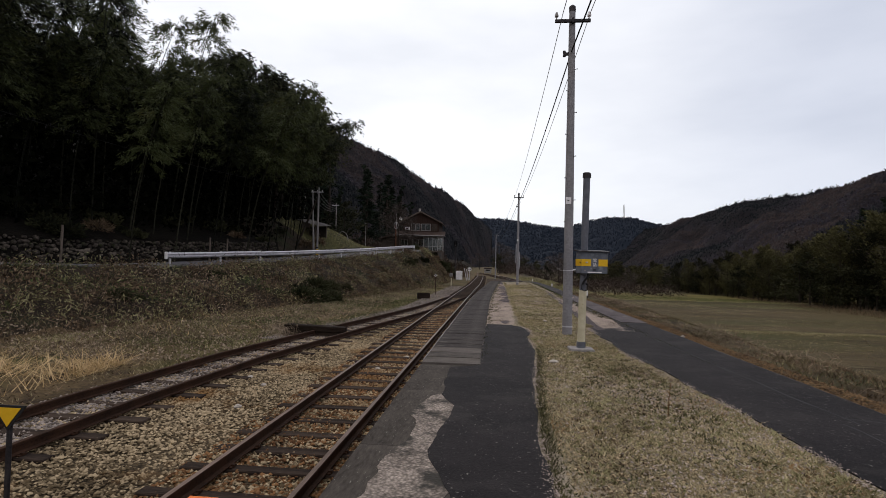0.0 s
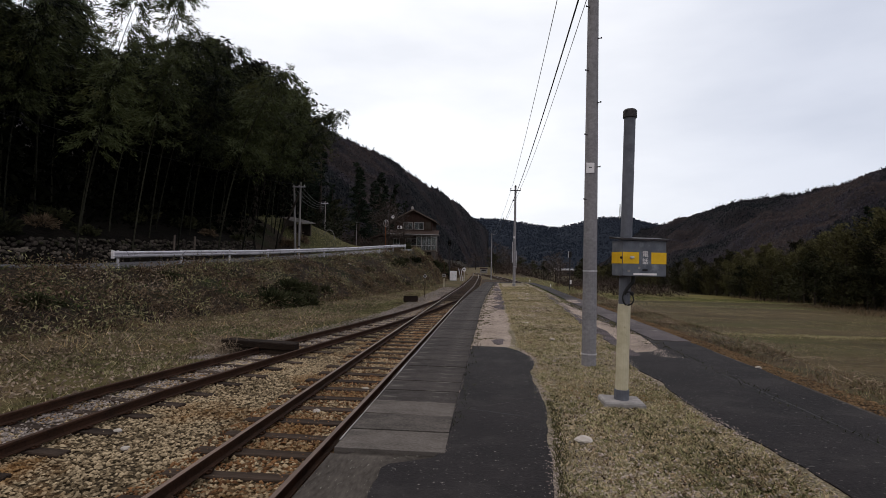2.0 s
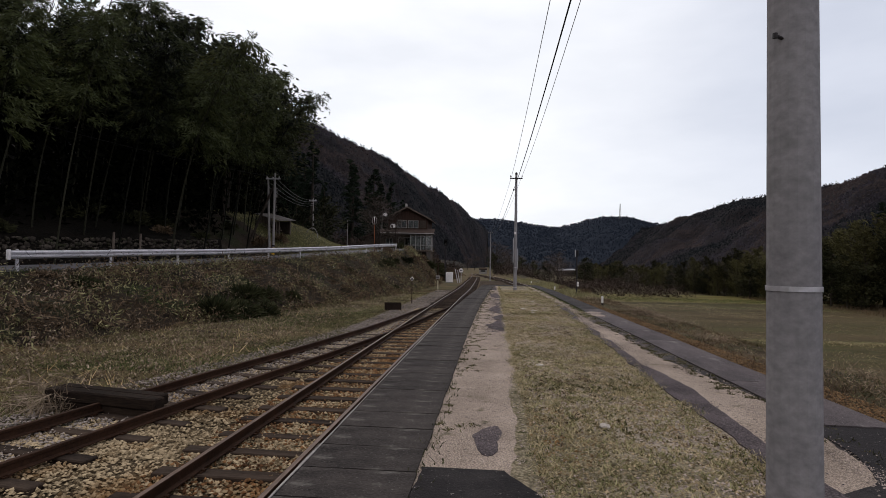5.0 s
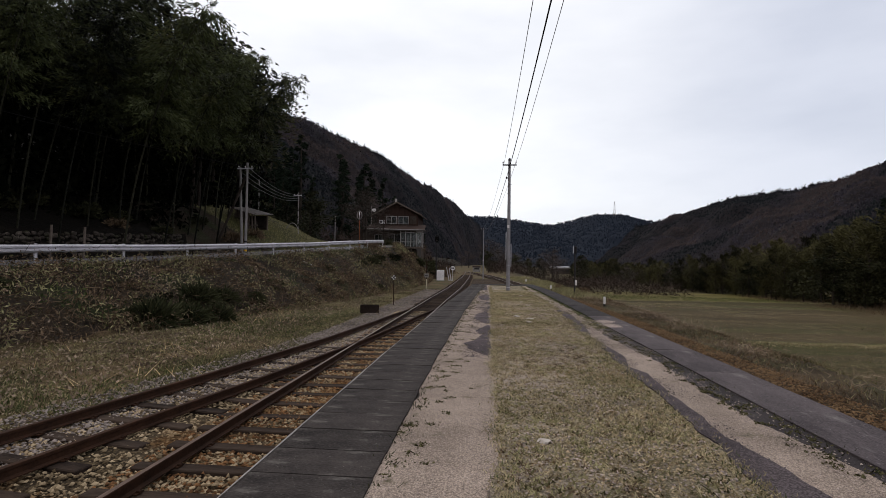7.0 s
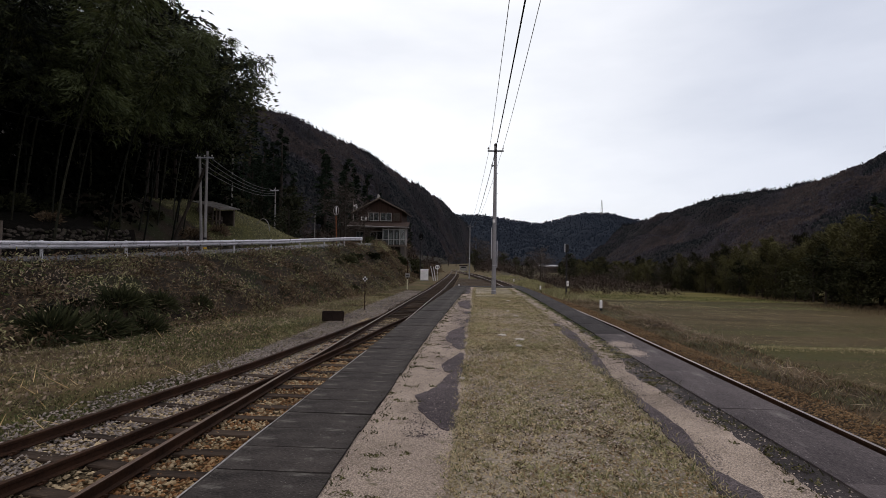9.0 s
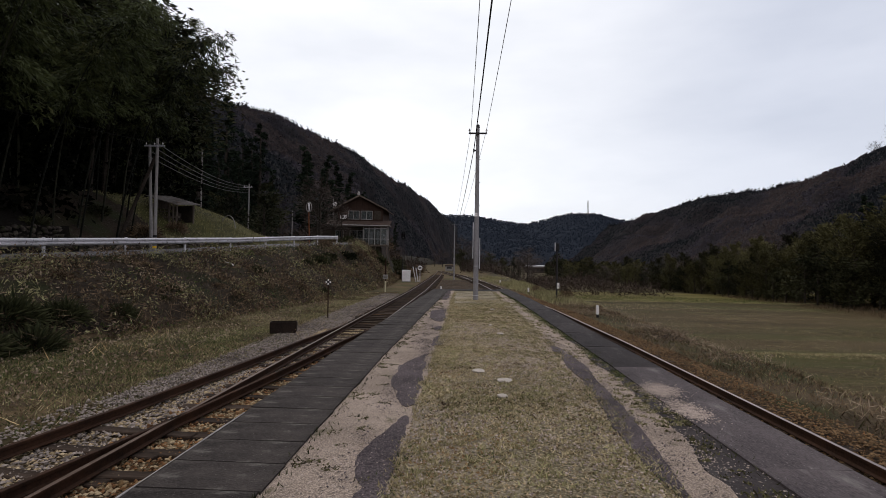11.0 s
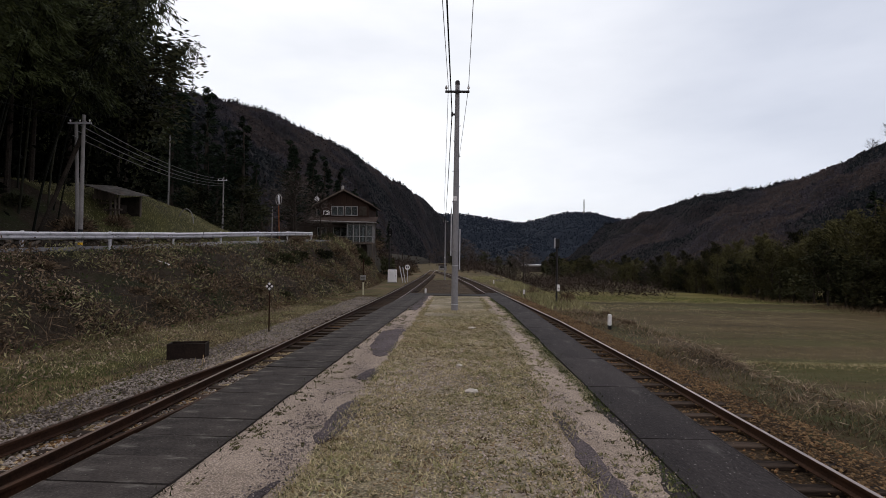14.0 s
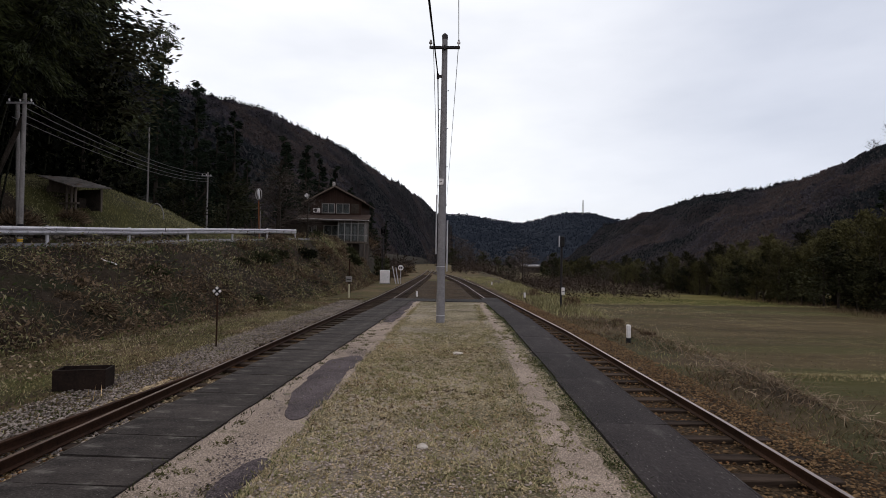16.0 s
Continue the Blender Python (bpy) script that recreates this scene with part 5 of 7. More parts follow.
part("barge_board", G().add([(-4.2, 0.42, 5.32), (0, 0.42, 7.55), (4.0, 0.42, 5.5), (-4.2, 0.42, 5.14), (0, 0.42, 7.34), (4.0, 0.42, 5.31), (-4.2, 0.49, 5.32), (0, 0.49, 7.55), (4.0, 0.49, 5.5), (-4.2, 0.49, 5.14), (0, 0.49, 7.34), (4.0, 0.49, 5.31)],
                            [(0, 1, 4, 3), (1, 2, 5, 4), (6, 9, 10, 7), (7, 10, 11, 8), (0, 6, 7, 1), (1, 7, 8, 2), (3, 4, 10, 9), (4, 5, 11, 10)]), M["wood"], roof)
part("ridge_ornament", G().box(-0.35, 0.0, 0.6, 0.9, 7.4, 8.0, bev=0.08), M["concrete"], roof, "pale ridge-end tile")
for i in range(9):
    x = -4.0 + 0.46 * i
    part("tile_rib", G().tube([(x, 0.55, 5.36 + (x + 4.15) * 0.535), (x, 8.1, 5.36 + (x + 4.15) * 0.535)], 0.06, 6), M["roof_tile"], roof)
skirt = G().add([(-4.5, -0.5, 3.35), (4.5, -0.5, 3.2), (4.5, 1.5, 3.95), (-4.5, 1.5, 3.95), (-4.5, -0.5, 3.2), (4.5, -0.5, 3.05), (4.5, 1.5, 3.75), (-4.5, 1.5, 3.75)],
                [(0, 1, 2, 3), (4, 5, 6, 7), (0, 1, 5, 4), (1, 2, 6, 5), (2, 3, 7, 6), (3, 0, 4, 7)])
part("skirt_roof", skirt, M["roof_tile"], house, "brown tiled lower skirt roof")
part("gutter", G().tube([(-4.5, -0.58, 3.2), (4.6, -0.58, 3.05)], 0.07, 8), M["frame"], house)


def window(parent, x0, x1, z0, z1, y, mullions=1, name="window"):
    w = part(name, G().box(x0 + 0.05, x1 - 0.05, y + 0.03, y + 0.06, z0 + 0.05, z1 - 0.05), M["black"], parent, "window with pale aluminium frame")
    g = G()
    for a, b in ((x0, x0 + 0.07), (x1 - 0.07, x1)):
        g.box(a, b, y - 0.05, y + 0.07, z0, z1)
    for a, b in ((z0, z0 + 0.08), (z1 - 0.07, z1)):
        g.box(x0 + 0.07, x1 - 0.07, y - 0.05, y + 0.07, a, b)
    for i in range(mullions):
        c = x0 + (x1 - x0) * (i + 1) / (mullions + 1)
        g.box(c - 0.035, c + 0.035, y - 0.04, y + 0.07, z0 + 0.08, z1 - 0.07)
    part("frame", g, M["frame"], w)
    for i in range(mullions + 1):
        a = x0 + (x1 - x0) * i / (mullions + 1)
        b = x0 + (x1 - x0) * (i + 1) / (mullions + 1)
        part("pane", G().box(a + 0.07, b - 0.05, y - 0.01, y + 0.0, z0 + 0.08, z1 - 0.08), M["glass"], w)
    return w


window(house, -1.75, -0.1, 4.05, 5.3, 1.13)
window(house, 0.1, 1.8, 4.05, 5.3, 1.13)
window(house, -3.4, -2.2, 1.3, 2.4, 0.43)
window(house, -1.3, 0.8, 1.2, 2.5, 0.43)
part("wall_panel", G().box(2.0, 3.0, 1.14, 1.19, 4.1, 5.3), M["house_low"], house)
aircon = part("air_conditioner", G().box(-2.75, -1.95, 0.75, 1.15, 4.1, 4.65, bev=0.03), M["white"], house, "white air conditioner unit")
part("fan_grille", G().tube([(-2.45, 0.735, 4.37), (-2.45, 0.748, 4.37)], 0.2, 16), M["iron"], aircon)
part("annex_wall", G().box(-7.2, -4.05, 2.0, 8.0, -0.3, 2.7), M["house_low"], house)
part("annex_roof", G().add([(-7.6, 1.3, 2.5), (-3.9, 1.3, 3.9), (-3.9, 8.4, 3.9), (-7.6, 8.4, 2.5), (-7.6, 1.3, 2.35), (-3.9, 1.3, 3.72), (-3.9, 8.4, 3.72), (-7.6, 8.4, 2.35)],
                           [(0, 1, 2, 3), (4, 5, 6, 7), (0, 1, 5, 4), (1, 2, 6, 5), (2, 3, 7, 6), (3, 0, 4, 7)]), M["roof_tile"], house)
dish = part("satellite_dish", G().tube([(-3.6, 0.9, 6.2), (-3.6, 0.75, 6.2)], [0.1, 0.33], 16).tube([(-3.5, 1.0, 5.6), (-3.6, 0.95, 6.2)], 0.03, 6), M["white"], house, "round white satellite dish")
ver = part("veranda", G().box(0.9, 4.35, -1.6, 0.45, 0.2, 0.4), M["wood"], house, "glazed veranda standing on stilts")
for x in (0.95, 1.75, 2.55, 3.4, 4.25):
    part("veranda_post", G().box(x, x + 0.09, -1.58, -1.49, 0.4, 3.0), M["frame"], ver)
for y in (-0.9, -0.2):
    part("veranda_post", G().box(4.25, 4.34, y, y + 0.09, 0.4, 3.0), M["frame"], ver)
for x in (1.06, 1.86, 2.66, 3.51):
    part("veranda_pane", G().box(x, x + 0.68, -1.545, -1.535, 0.5, 2.6), M["glass"], ver)
part("veranda_rail", G().box(0.95, 4.34, -1.58, -1.5, 1.15, 1.22).box(0.95, 4.34, -1.58, -1.5, 2.6, 2.68).box(4.26, 4.34, -1.5, 0.4, 1.15, 1.22), M["frame"], ver)
part("veranda_roof", G().box(-4.3, 4.7, -1.9, 0.45, 2.92, 2.97), M["tin"], ver)
for x, y in ((4.2, -1.5), (4.2, 0.3), (2.6, -1.5), (1.2, -1.5)):
    part("stilt", G().box(x, x + 0.14, y, y + 0.14, -3.6, 0.2), M["wood"], ver)
part("curtain", G().box(1.9, 2.3, -1.3, -1.26, 0.5, 2.2).box(2.9, 3.1, -1.3, -1.26, 0.5, 2.3), M["frame"], ver)

shed = thing("shed", pose(-20.3, 57.5, float(ground_z(-20.3, 57.5)) + 0.1, 0, 0, -18) @ Matrix.Diagonal((0.7, 0.7, 0.66, 1)), "open weathered wooden shed with a rusty tin roof", "shed")
for x, y in ((-1.6, -1.0), (1.6, -1.0), (-1.6, 1.2), (1.6, 1.2), (0.6, -1.0), (1.15, -1.0)):
    part("post", G().box(x - 0.07, x + 0.07, y - 0.07, y + 0.07, -0.6, 1.5), M["wood"], shed)
part("roof", G().add([(-2.1, -1.6, 2.3), (2.1, -1.6, 1.2), (2.1, 1.7, 1.5), (-2.1, 1.7, 2.6), (-2.1, -1.6, 2.37), (2.1, -1.6, 1.27), (2.1, 1.7, 1.57), (-2.1, 1.7, 2.67)],
                     [(0, 1, 2, 3), (4, 5, 6, 7), (0, 1, 5, 4), (1, 2, 6, 5), (2, 3, 7, 6), (3, 0, 4, 7)]), M["tin"], shed)
for i in range(8):
    x = -2.0 + 0.56 * i
    part("roof_rib", G().tube([(x, -1.6, 2.39 - (x + 2.1) * 0.262), (x, 1.7, 2.69 - (x + 2.1) * 0.262)], 0.03, 5), M["tin"], shed)
part("back_wall", G().box(-1.6, 1.6, 1.15, 1.25, -0.5, 1.4), M["bark"], shed)
part("side_wall", G().box(-1.68, -1.6, -0.9, 1.2, -0.5, 2.1), M["wood"], shed)
part("woodpile", G().box(-1.2, 0.3, 0.2, 0.9, -0.3, 0.6, bev=0.05), M["bark"], shed)
part("rail", G().box(-1.6, 0.6, -1.04, -0.96, 0.55, 0.65), M["wood"], shed)
part("sill", G().box(-1.7, 2.0, -1.15, -0.95, -0.15, 0.0), M["wood"], shed)

arch = thing("garden_arch", pose(-18.6, 63.0, float(ground_z(-18.6, 63.0)) - 0.1, 0, 0, -30), "low pale hoop arch standing on the grass mound", "arch")
part("hoop", G().tube([(0.95 * math.cos(a), 0, 1.1 * math.sin(a)) for a in np.linspace(0, math.pi, 16)], 0.035, 6), M["frame"], arch)


def roadside_pole(x, y, top, label, lean=0.0, r=0.11, arms=True, stripe=False):
    z0 = ground_z(x, y)
    t = thing("roadside_pole", pose(x, y, z0, 0, lean, 0), label, "pole", "roadside poles")
    h = top - z0
    part("shaft", G().tube([(0, 0, -0.4), (0, 0, h)], [r, r * 0.7], 12), M["pole_far"], t)
    if arms:
        part("cross_arm", G().box(-0.7, 0.5, -0.17, -0.09, h - 0.5, h - 0.42), M["galv"], t)
        for xx in (-0.6, -0.1, 0.4):
            part("insulator", insulator(G(), xx, h - 0.42, -0.13), M["white"], t)
    if stripe:
        for i in range(4):
            part("stripe", G().tube([(0, 0, 0.15 + 0.22 * i), (0, 0, 0.27 + 0.22 * i)], r * 1.03, 12), M["black"] if i % 2 else M["yellow"], t)
    return t


p_a = roadside_pole(-17.35, 50.3, 8.6, "grey concrete roadside pole with a striped foot", stripe=True)
p_b = roadside_pole(-17.9, 50.9, 8.4, "grey leaning pole beside the striped pole", lean=-2.5, r=0.11, arms=False)
p_c = roadside_pole(-27.5, 89.0, 11.5, "grey concrete roadside pole carrying four wires")
p_d = roadside_pole(-30.5, 82.0, 15.0, "thin grey pole among the dark trees", r=0.1, arms=False)
p_e = roadside_pole(-24.5, 98.0, 8.8, "thin grey pole behind the road bend", r=0.09, arms=False)
p_f = roadside_pole(-19.8, 104.0, 11.5, "dark thin pole behind the house roof", r=0.08, arms=False)
brace = thing("pole_stay", pose(-18.9, 50.4, float(ground_z(-18.9, 50.4))), "slanting timber stay leaning on the striped pole", "pole stay")
part("bar", G().tube([(-0.9, 0, -0.3), (1.4, 0, 5.2)], 0.1, 8), M["bark"], brace)
stay = thing("pole_stay", pose(-30, 88, float(ground_z(-30, 88))), "slanting stay beside the wired pole", "pole stay")
part("bar", G().tube([(-1.8, 0, -0.3), (2.4, 0.5, 5.5)], 0.09, 8), M["bark"], stay)
for k in range(4):
    wire("roadside_wire", (-17.3 - 0.2 * k, 50.3, 8.3 - 0.25 * k), (-27.5, 89, 11.3 - 0.3 * k), 0.7, 0.015, "grey slack wire between the roadside poles")
    wire("roadside_wire", (-27.5, 89, 11.3 - 0.3 * k), (-34, 140, 13 - 0.3 * k), 1.0, 0.014, "dark slack wire running on up the valley")
wire("roadside_wire", (-17.3, 50.3, 8.3), (-24.5, 12, 8.6), 0.8, 0.014, "dark slack wire along the bamboo")

mirror = thing("road_mirror", pose(-12.5, 65.8, float(ground_z(-12.5, 65.8)), 0, -3, 68), "convex road mirror with a pale hood on an orange post", "mirror")
M["old_orange"] = material("faded_orange_paint", (0.14, 0.05, 0.02), (0.28, 0.11, 0.045), 9, 1.5, rough=0.7, bump=0.1)
part("post", G().tube([(0, 0, -0.3), (0, 0, 3.4)], 0.04, 10), M["old_orange"], mirror)
rim = [(-0.1 + 0.14 * math.cos(a), -0.1 + 0.4 * math.cos(a), 3.35 + 0.42 * math.sin(a)) for a in np.linspace(0, 2 * math.pi, 25)]
part("rim", G().tube(rim, 0.04, 6), M["frame"], mirror)
part("face", G().tube([(-0.08, -0.13, 3.35), (-0.12, -0.07, 3.35)], [0.36, 0.36], 20, caps=True), M["galv"], mirror)
for x, y, lab in ((-20.7, 24.5, "old brown"), (-19.4, 36.0, "grey wooden"), (-18.9, 37.5, "short pale")):
    s = thing("wooden_stake", pose(x - 0.9, y, 1.0), f"{lab} stake standing by the stone wall", "stake", "stakes along the wall")
    part("stake", G().tube([(0, 0, -0.2), (0.03, 0, 1.9)], 0.06, 7), M["wood"], s)

plate = thing("white_sheet", pose(-11.85, 48.1, float(ground_z(-11.85, 48.1)) + 0.06, 0, 22, 20), "crumpled white sheet lying on the weedy bank", "litter")
part("sheet", G().add([(-0.3 + 0.12 * i, -0.15 + 0.1 * j, 0.06 * wob(i, j, 0.9, 3)) for i in range(6) for j in range(4)],
                      [(i * 4 + j, i * 4 + 4 + j, i * 4 + 5 + j, i * 4 + 1 + j) for i in range(5) for j in range(3)]), M["white"], plate)

# far away: the bridge house over the fields, the mast on the haze-blue hill
far_house = thing("distant_building", pose(53.5, 400, FIELD), "low pale building far across the fields", "building")
part("wall", G().box(-7, 7, 0, 5, 0, 4.0), M["house_low"], far_house)
part("roof", G().box(-7.6, 7.6, -0.6, 5.6, 4.0, 5.6, bev=0.5), M["galv"], far_house, "pale blue-grey roof")
for x in (-5, -2, 1, 4):
    part("window", G().box(x, x + 1.6, -0.06, -0.01, 1.6, 3.0), M["black"], far_house)
# Block added as a stand-in for a small pale thing not made out.
far_block = thing("distant_building", pose(-2.5, 170, GROUND), "small pale unidentified object beside the far track", "building")
part("wall", G().box(-1.1, 1.1, 0, 3, 0, 1.3), M["concrete"], far_block)
part("roof", G().box(-1.25, 1.25, -0.15, 3.2, 1.3, 1.7, bev=0.12), M["roof_tile"], far_block)
part("window", G().box(-0.7, 0.7, -0.06, -0.005, 0.7, 1.1), M["black"], far_block)
mast = thing("radio_mast", pose(309, 1335, 112), "thin steel lattice radio mast on the haze-blue hill", "mast")
for sx, sy in ((-1, -1), (1, -1), (1, 1), (-1, 1)):
    part("leg", G().tube([(sx * 2.4, sy * 2.4, 0), (sx * 0.7, sy * 0.7, 46)], 0.28, 5), M["pole_far"], mast)
for i in range(7):
    w = 2.4 - 1.7 * i / 7
    part("brace", G().box(-w, w, -w - 0.15, -w + 0.15, 6.5 * i, 6.5 * i + 0.4), M["pole_far"], mast)


# ---- bamboo, trees and shrubs ----
def bamboo(seed, height, lean, crown=0.34):
    """A tall culm that bows over at the tip, with leafy side branches in plumes."""
    global rng
    rng = np.random.default_rng(seed)
    s = np.linspace(0, 1, 12)
    spine = lambda t: np.stack([lean * t ** 2.4, 0.15 * np.sin(3 * t + seed), height * t - 0.16 * lean * t ** 7], -1)
    pts = spine(s)
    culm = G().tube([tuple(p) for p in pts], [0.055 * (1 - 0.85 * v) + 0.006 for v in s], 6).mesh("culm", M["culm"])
    nodes = 46
    at = crown + (1 - crown) * rng.uniform(0, 1, nodes) ** 0.8
    cs, ways = [], []
    for t in at:
        p = spine(np.array([t]))[0]
        for _ in range(2):
            a = rng.uniform(0, 2 * np.pi)
            reach = (0.5 + 1.5 * np.sin(np.pi * min(1.0, (1 - t) * 0.9 + 0.12)) ** 0.8) * rng.uniform(0.6, 1.25)
            d = np.array([np.cos(a), np.sin(a), rng.uniform(0.05, 0.75)])
            k = rng.integers(38, 56)
            u = rng.uniform(0.2, 1.0, k)[:, None] ** 0.75
            q = p + d * reach * u - np.array([0, 0, 0.62]) * reach * u ** 2 + rng.normal(0, 0.045, (k, 3)) * (1 + 2 * u)
            cs.append(q)
            ways.append(np.tile(d * 0.8 - np.array([0, 0, 0.35]), (k, 1)))
    v, f = leaves(np.concatenate(cs), 0.30, 0.062, 0.45, np.concatenate(ways))
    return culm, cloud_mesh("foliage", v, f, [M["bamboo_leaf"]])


def grow(name, trunk, crown, label, category, trunk_name="trunk", crown_name="crown"):
    t = thing(name, Matrix(), label, category)
    for nm, me in ((trunk_name, trunk), (crown_name, crown)):
        o = new(nm, me)
        o.parent = t
    return t


kinds = [bamboo(11, 14.5, 2.8, 0.52), bamboo(12, 16.0, 1.8, 0.56), bamboo(13, 13.5, 3.6, 0.50), bamboo(14, 14.5, 1.0, 0.52), bamboo(15, 12.0, 2.2, 0.42)]
protos = [grow("bamboo", c, f, "tall dark green bamboo bowing over the road", "bamboo", "culm", "foliage") for c, f in kinds]
for p in protos:
    tagged(p, group="bamboo grove above the stone wall")
used = set()
rand = random.Random(5)


def plant(protos, used, i, m):
    if i not in used:
        used.add(i)
        protos[i].matrix_world = m
        return protos[i]
    return copy_thing(protos[i], m)


def grove_x(y, depth):
    return float(bank_top(y)) - ROAD_WIDE - 1.7 - depth


for row in range(7):
    y = -8.0 + 0.6 * row
    while y < (53 if row < 2 else 62 if row < 3 else 70 if row < 4 else 86):
        x = grove_x(min(y, 62), 0.5 + 2.6 * row + rand.uniform(-0.9, 0.9)) - (1.0 if y > 48 else 0) - max(0, y - 60) * 0.2
        sc = rand.uniform(0.80, 1.06) if y < 36 else rand.uniform(0.86, 1.06)
        plant(protos, used, rand.randrange(3 if row < 3 else 5), pose(x, y, ground_z(x, y) - 0.1, rand.uniform(-4, 4), rand.uniform(-2, 7), rand.uniform(-75, 75)) @ Matrix.Diagonal((sc, sc, sc, 1)))
        y += rand.uniform(1.5, 2.5) * (1 + 0.12 * row)


for x, y, k, ry, rz, sc in ((-19.6, 40, 2, 6, -10, 1.08), (-19.4, 43.5, 0, 6, 15, 1.06), (-19.2, 46.5, 1, 6, 5, 1.0), (-19.2, 49.5, 2, 6, 25, 1.05), (-19.9, 52.0, 0, 6, 40, 1.0), (-20.9, 53.0, 1, 6, 50, 0.95),
                          (-21.0, 33.0, 1, 4, 0, 0.92), (-21.5, 29.5, 0, 4, -20, 0.94), (-20.4, 36.5, 1, 4, 20, 0.92), (-24.5, 38.0, 1, 3, 10, 1.18), (-26.5, 36.5, 0, 3, -15, 1.2), (-22.8, 42.0, 1, 4, 20, 1.05), (-27.5, 33.0, 1, 3, 0, 1.12), (-24.5, 60.5, 1, 4, 30, 1.1), (-27.5, 63.5, 0, 4, 30, 1.15), (-26.0, 66.5, 2, 4, 20, 1.1)):
    plant(protos, used, k, pose(x, y, ground_z(x, y) - 0.1, 0, ry, rz) @ Matrix.Diagonal((sc, sc, sc, 1)))
# Leaf cloud added, in a near-black leaf colour, to darken the grove's inside.
M["shade_leaf"] = material("painted_shade_leaf", (0.001, 0.0013, 0.0006), (0.006, 0.007, 0.0035), 1.6, 0.2, bump=0, island=0.35, spec=0.03)
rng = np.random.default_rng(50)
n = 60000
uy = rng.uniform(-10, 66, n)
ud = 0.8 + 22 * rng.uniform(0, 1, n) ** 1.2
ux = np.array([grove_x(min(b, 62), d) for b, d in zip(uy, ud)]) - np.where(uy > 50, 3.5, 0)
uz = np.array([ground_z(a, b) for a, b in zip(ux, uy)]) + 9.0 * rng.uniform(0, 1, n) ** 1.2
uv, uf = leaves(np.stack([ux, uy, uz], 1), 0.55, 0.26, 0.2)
tagged(new("undergrowth", cloud_mesh("undergrowth", uv, uf, [M["shade_leaf"]])), "near-black leaves added to stand for deep shade in the bamboo grove", "undergrowth", kind="stuff")


def shrub(seed, count, size, flat, mat, leaf=(0.3, 0.13), stems=6):
    global rng
    rng = np.random.default_rng(seed)
    d = unit(count)
    d[:, 2] = np.abs(d[:, 2])
    lump = 0.75 + 0.45 * np.array([noise.noise(Vector(v) * 2.2 + Vector((seed, 0, 0))) for v in d])
    p = d * (rng.uniform(0.35, 1.0, count) ** 0.5 * lump)[:, None] * np.array([size, size, size * flat])
    v, f = leaves(p, *leaf, 0.1, d)
    g = G()
    for i in range(stems):
        a = 2 * math.pi * i / stems + seed
        g.tube([(0, 0, -0.15), (0.25 * size * math.cos(a), 0.25 * size * math.sin(a), size * flat * 0.4), (0.6 * size * math.cos(a), 0.6 * size * math.sin(a), size * flat * 0.75)], [0.03 * size, 0.02 * size, 0.006 * size], 5)
    return g.mesh("woody_base", M["bark"]), cloud_mesh("foliage", v, f, [mat])


def tree(seed, height, wide, count, mat, leaf=(0.7, 0.32), low=0.25, cone=False, twiggy=0, rise=(0.15, 0.7), girth=0.022):
    global rng
    rng = np.random.default_rng(seed)
    g = G()
    g.tube([(0, 0, -0.4), (0.1, 0.05, height * 0.3), (0.0, 0.1, height * 0.65), (0.05, 0.0, height * 0.97)], [girth * height, 0.77 * girth * height, 0.41 * girth * height, 0.09 * girth * height], 7)
    cs, ws = [], []
    limbs = 34 if cone else 22
    for i in range(limbs):
        t = low + (0.97 - low) * (i + rng.uniform(0, 1)) / limbs
        a = rng.uniform(0, 2 * np.pi)
        r = wide * ((1.02 - t) / (1 - low) * 0.9 + 0.06 if cone else np.sin(np.pi * min(0.93, (t - low) / (1 - low) * 0.8 + 0.2)) ** 0.7) * rng.uniform(0.65, 1.2)
        up = -0.12 if cone else rng.uniform(*rise)
        e = np.array([np.cos(a) * r, np.sin(a) * r, height * t + up * r])
        b = np.array([0, 0, height * t])
        g.tube([tuple(b), tuple((b + e) / 2 + np.array([0, 0, 0.06 * r])), tuple(e)], [0.006 * height, 0.004 * height, 0.0012 * height], 4, caps=False)
        for _ in range(twiggy):
            u = rng.uniform(0.3, 1.0)
            q = b + (e - b) * u
            w = q + unit(1)[0] * 0.35 * r * np.array([1, 1, 0.6]) + np.array([0, 0, 0.25 * r])
            g.tube([tuple(q), tuple(w)], [0.0022 * height, 0.0006 * height], 3, caps=False)
        k = count // limbs
        u = rng.uniform(0.25, 1.08, k)[:, None]
        cs.append(b + (e - b) * u + rng.normal(0, 0.16 * r + 0.06 * wide, (k, 3)) * np.array([1, 1, 0.7]))
        ws.append(np.tile((e - b) / (np.linalg.norm(e - b) + 1e-6), (k, 1)))
    v, f = leaves(np.concatenate(cs), *leaf, 0.15, np.concatenate(ws))
    return g.mesh("trunk", M["bark"]), cloud_mesh("crown", v, f, [mat])


M["grove_leaf"] = material("yellowish_grove_leaf", (0.010, 0.0105, 0.0048), (0.082, 0.078, 0.032), 1.6, 0.25, bump=0, island=0.35, vary=0.7)
shrubs = [grow("shrub", *shrub(21, 900, 1.3, 0.75, M["broad_leaf"]), "dense dark evergreen shrub at the wood edge", "shrub", "woody_base", "foliage"),
          grow("shrub", *shrub(22, 800, 1.0, 0.9, M["weed_brown"], (0.34, 0.05)), "withered brown shrub on the bank", "shrub", "woody_base", "foliage"),
          grow("shrub", *shrub(23, 1500, 1.1, 0.75, M["weed_dark"], (0.42, 0.05)), "low dark green sedge clump on the bank", "shrub", "woody_base", "foliage")]
used_s = set()
rand = random.Random(9)
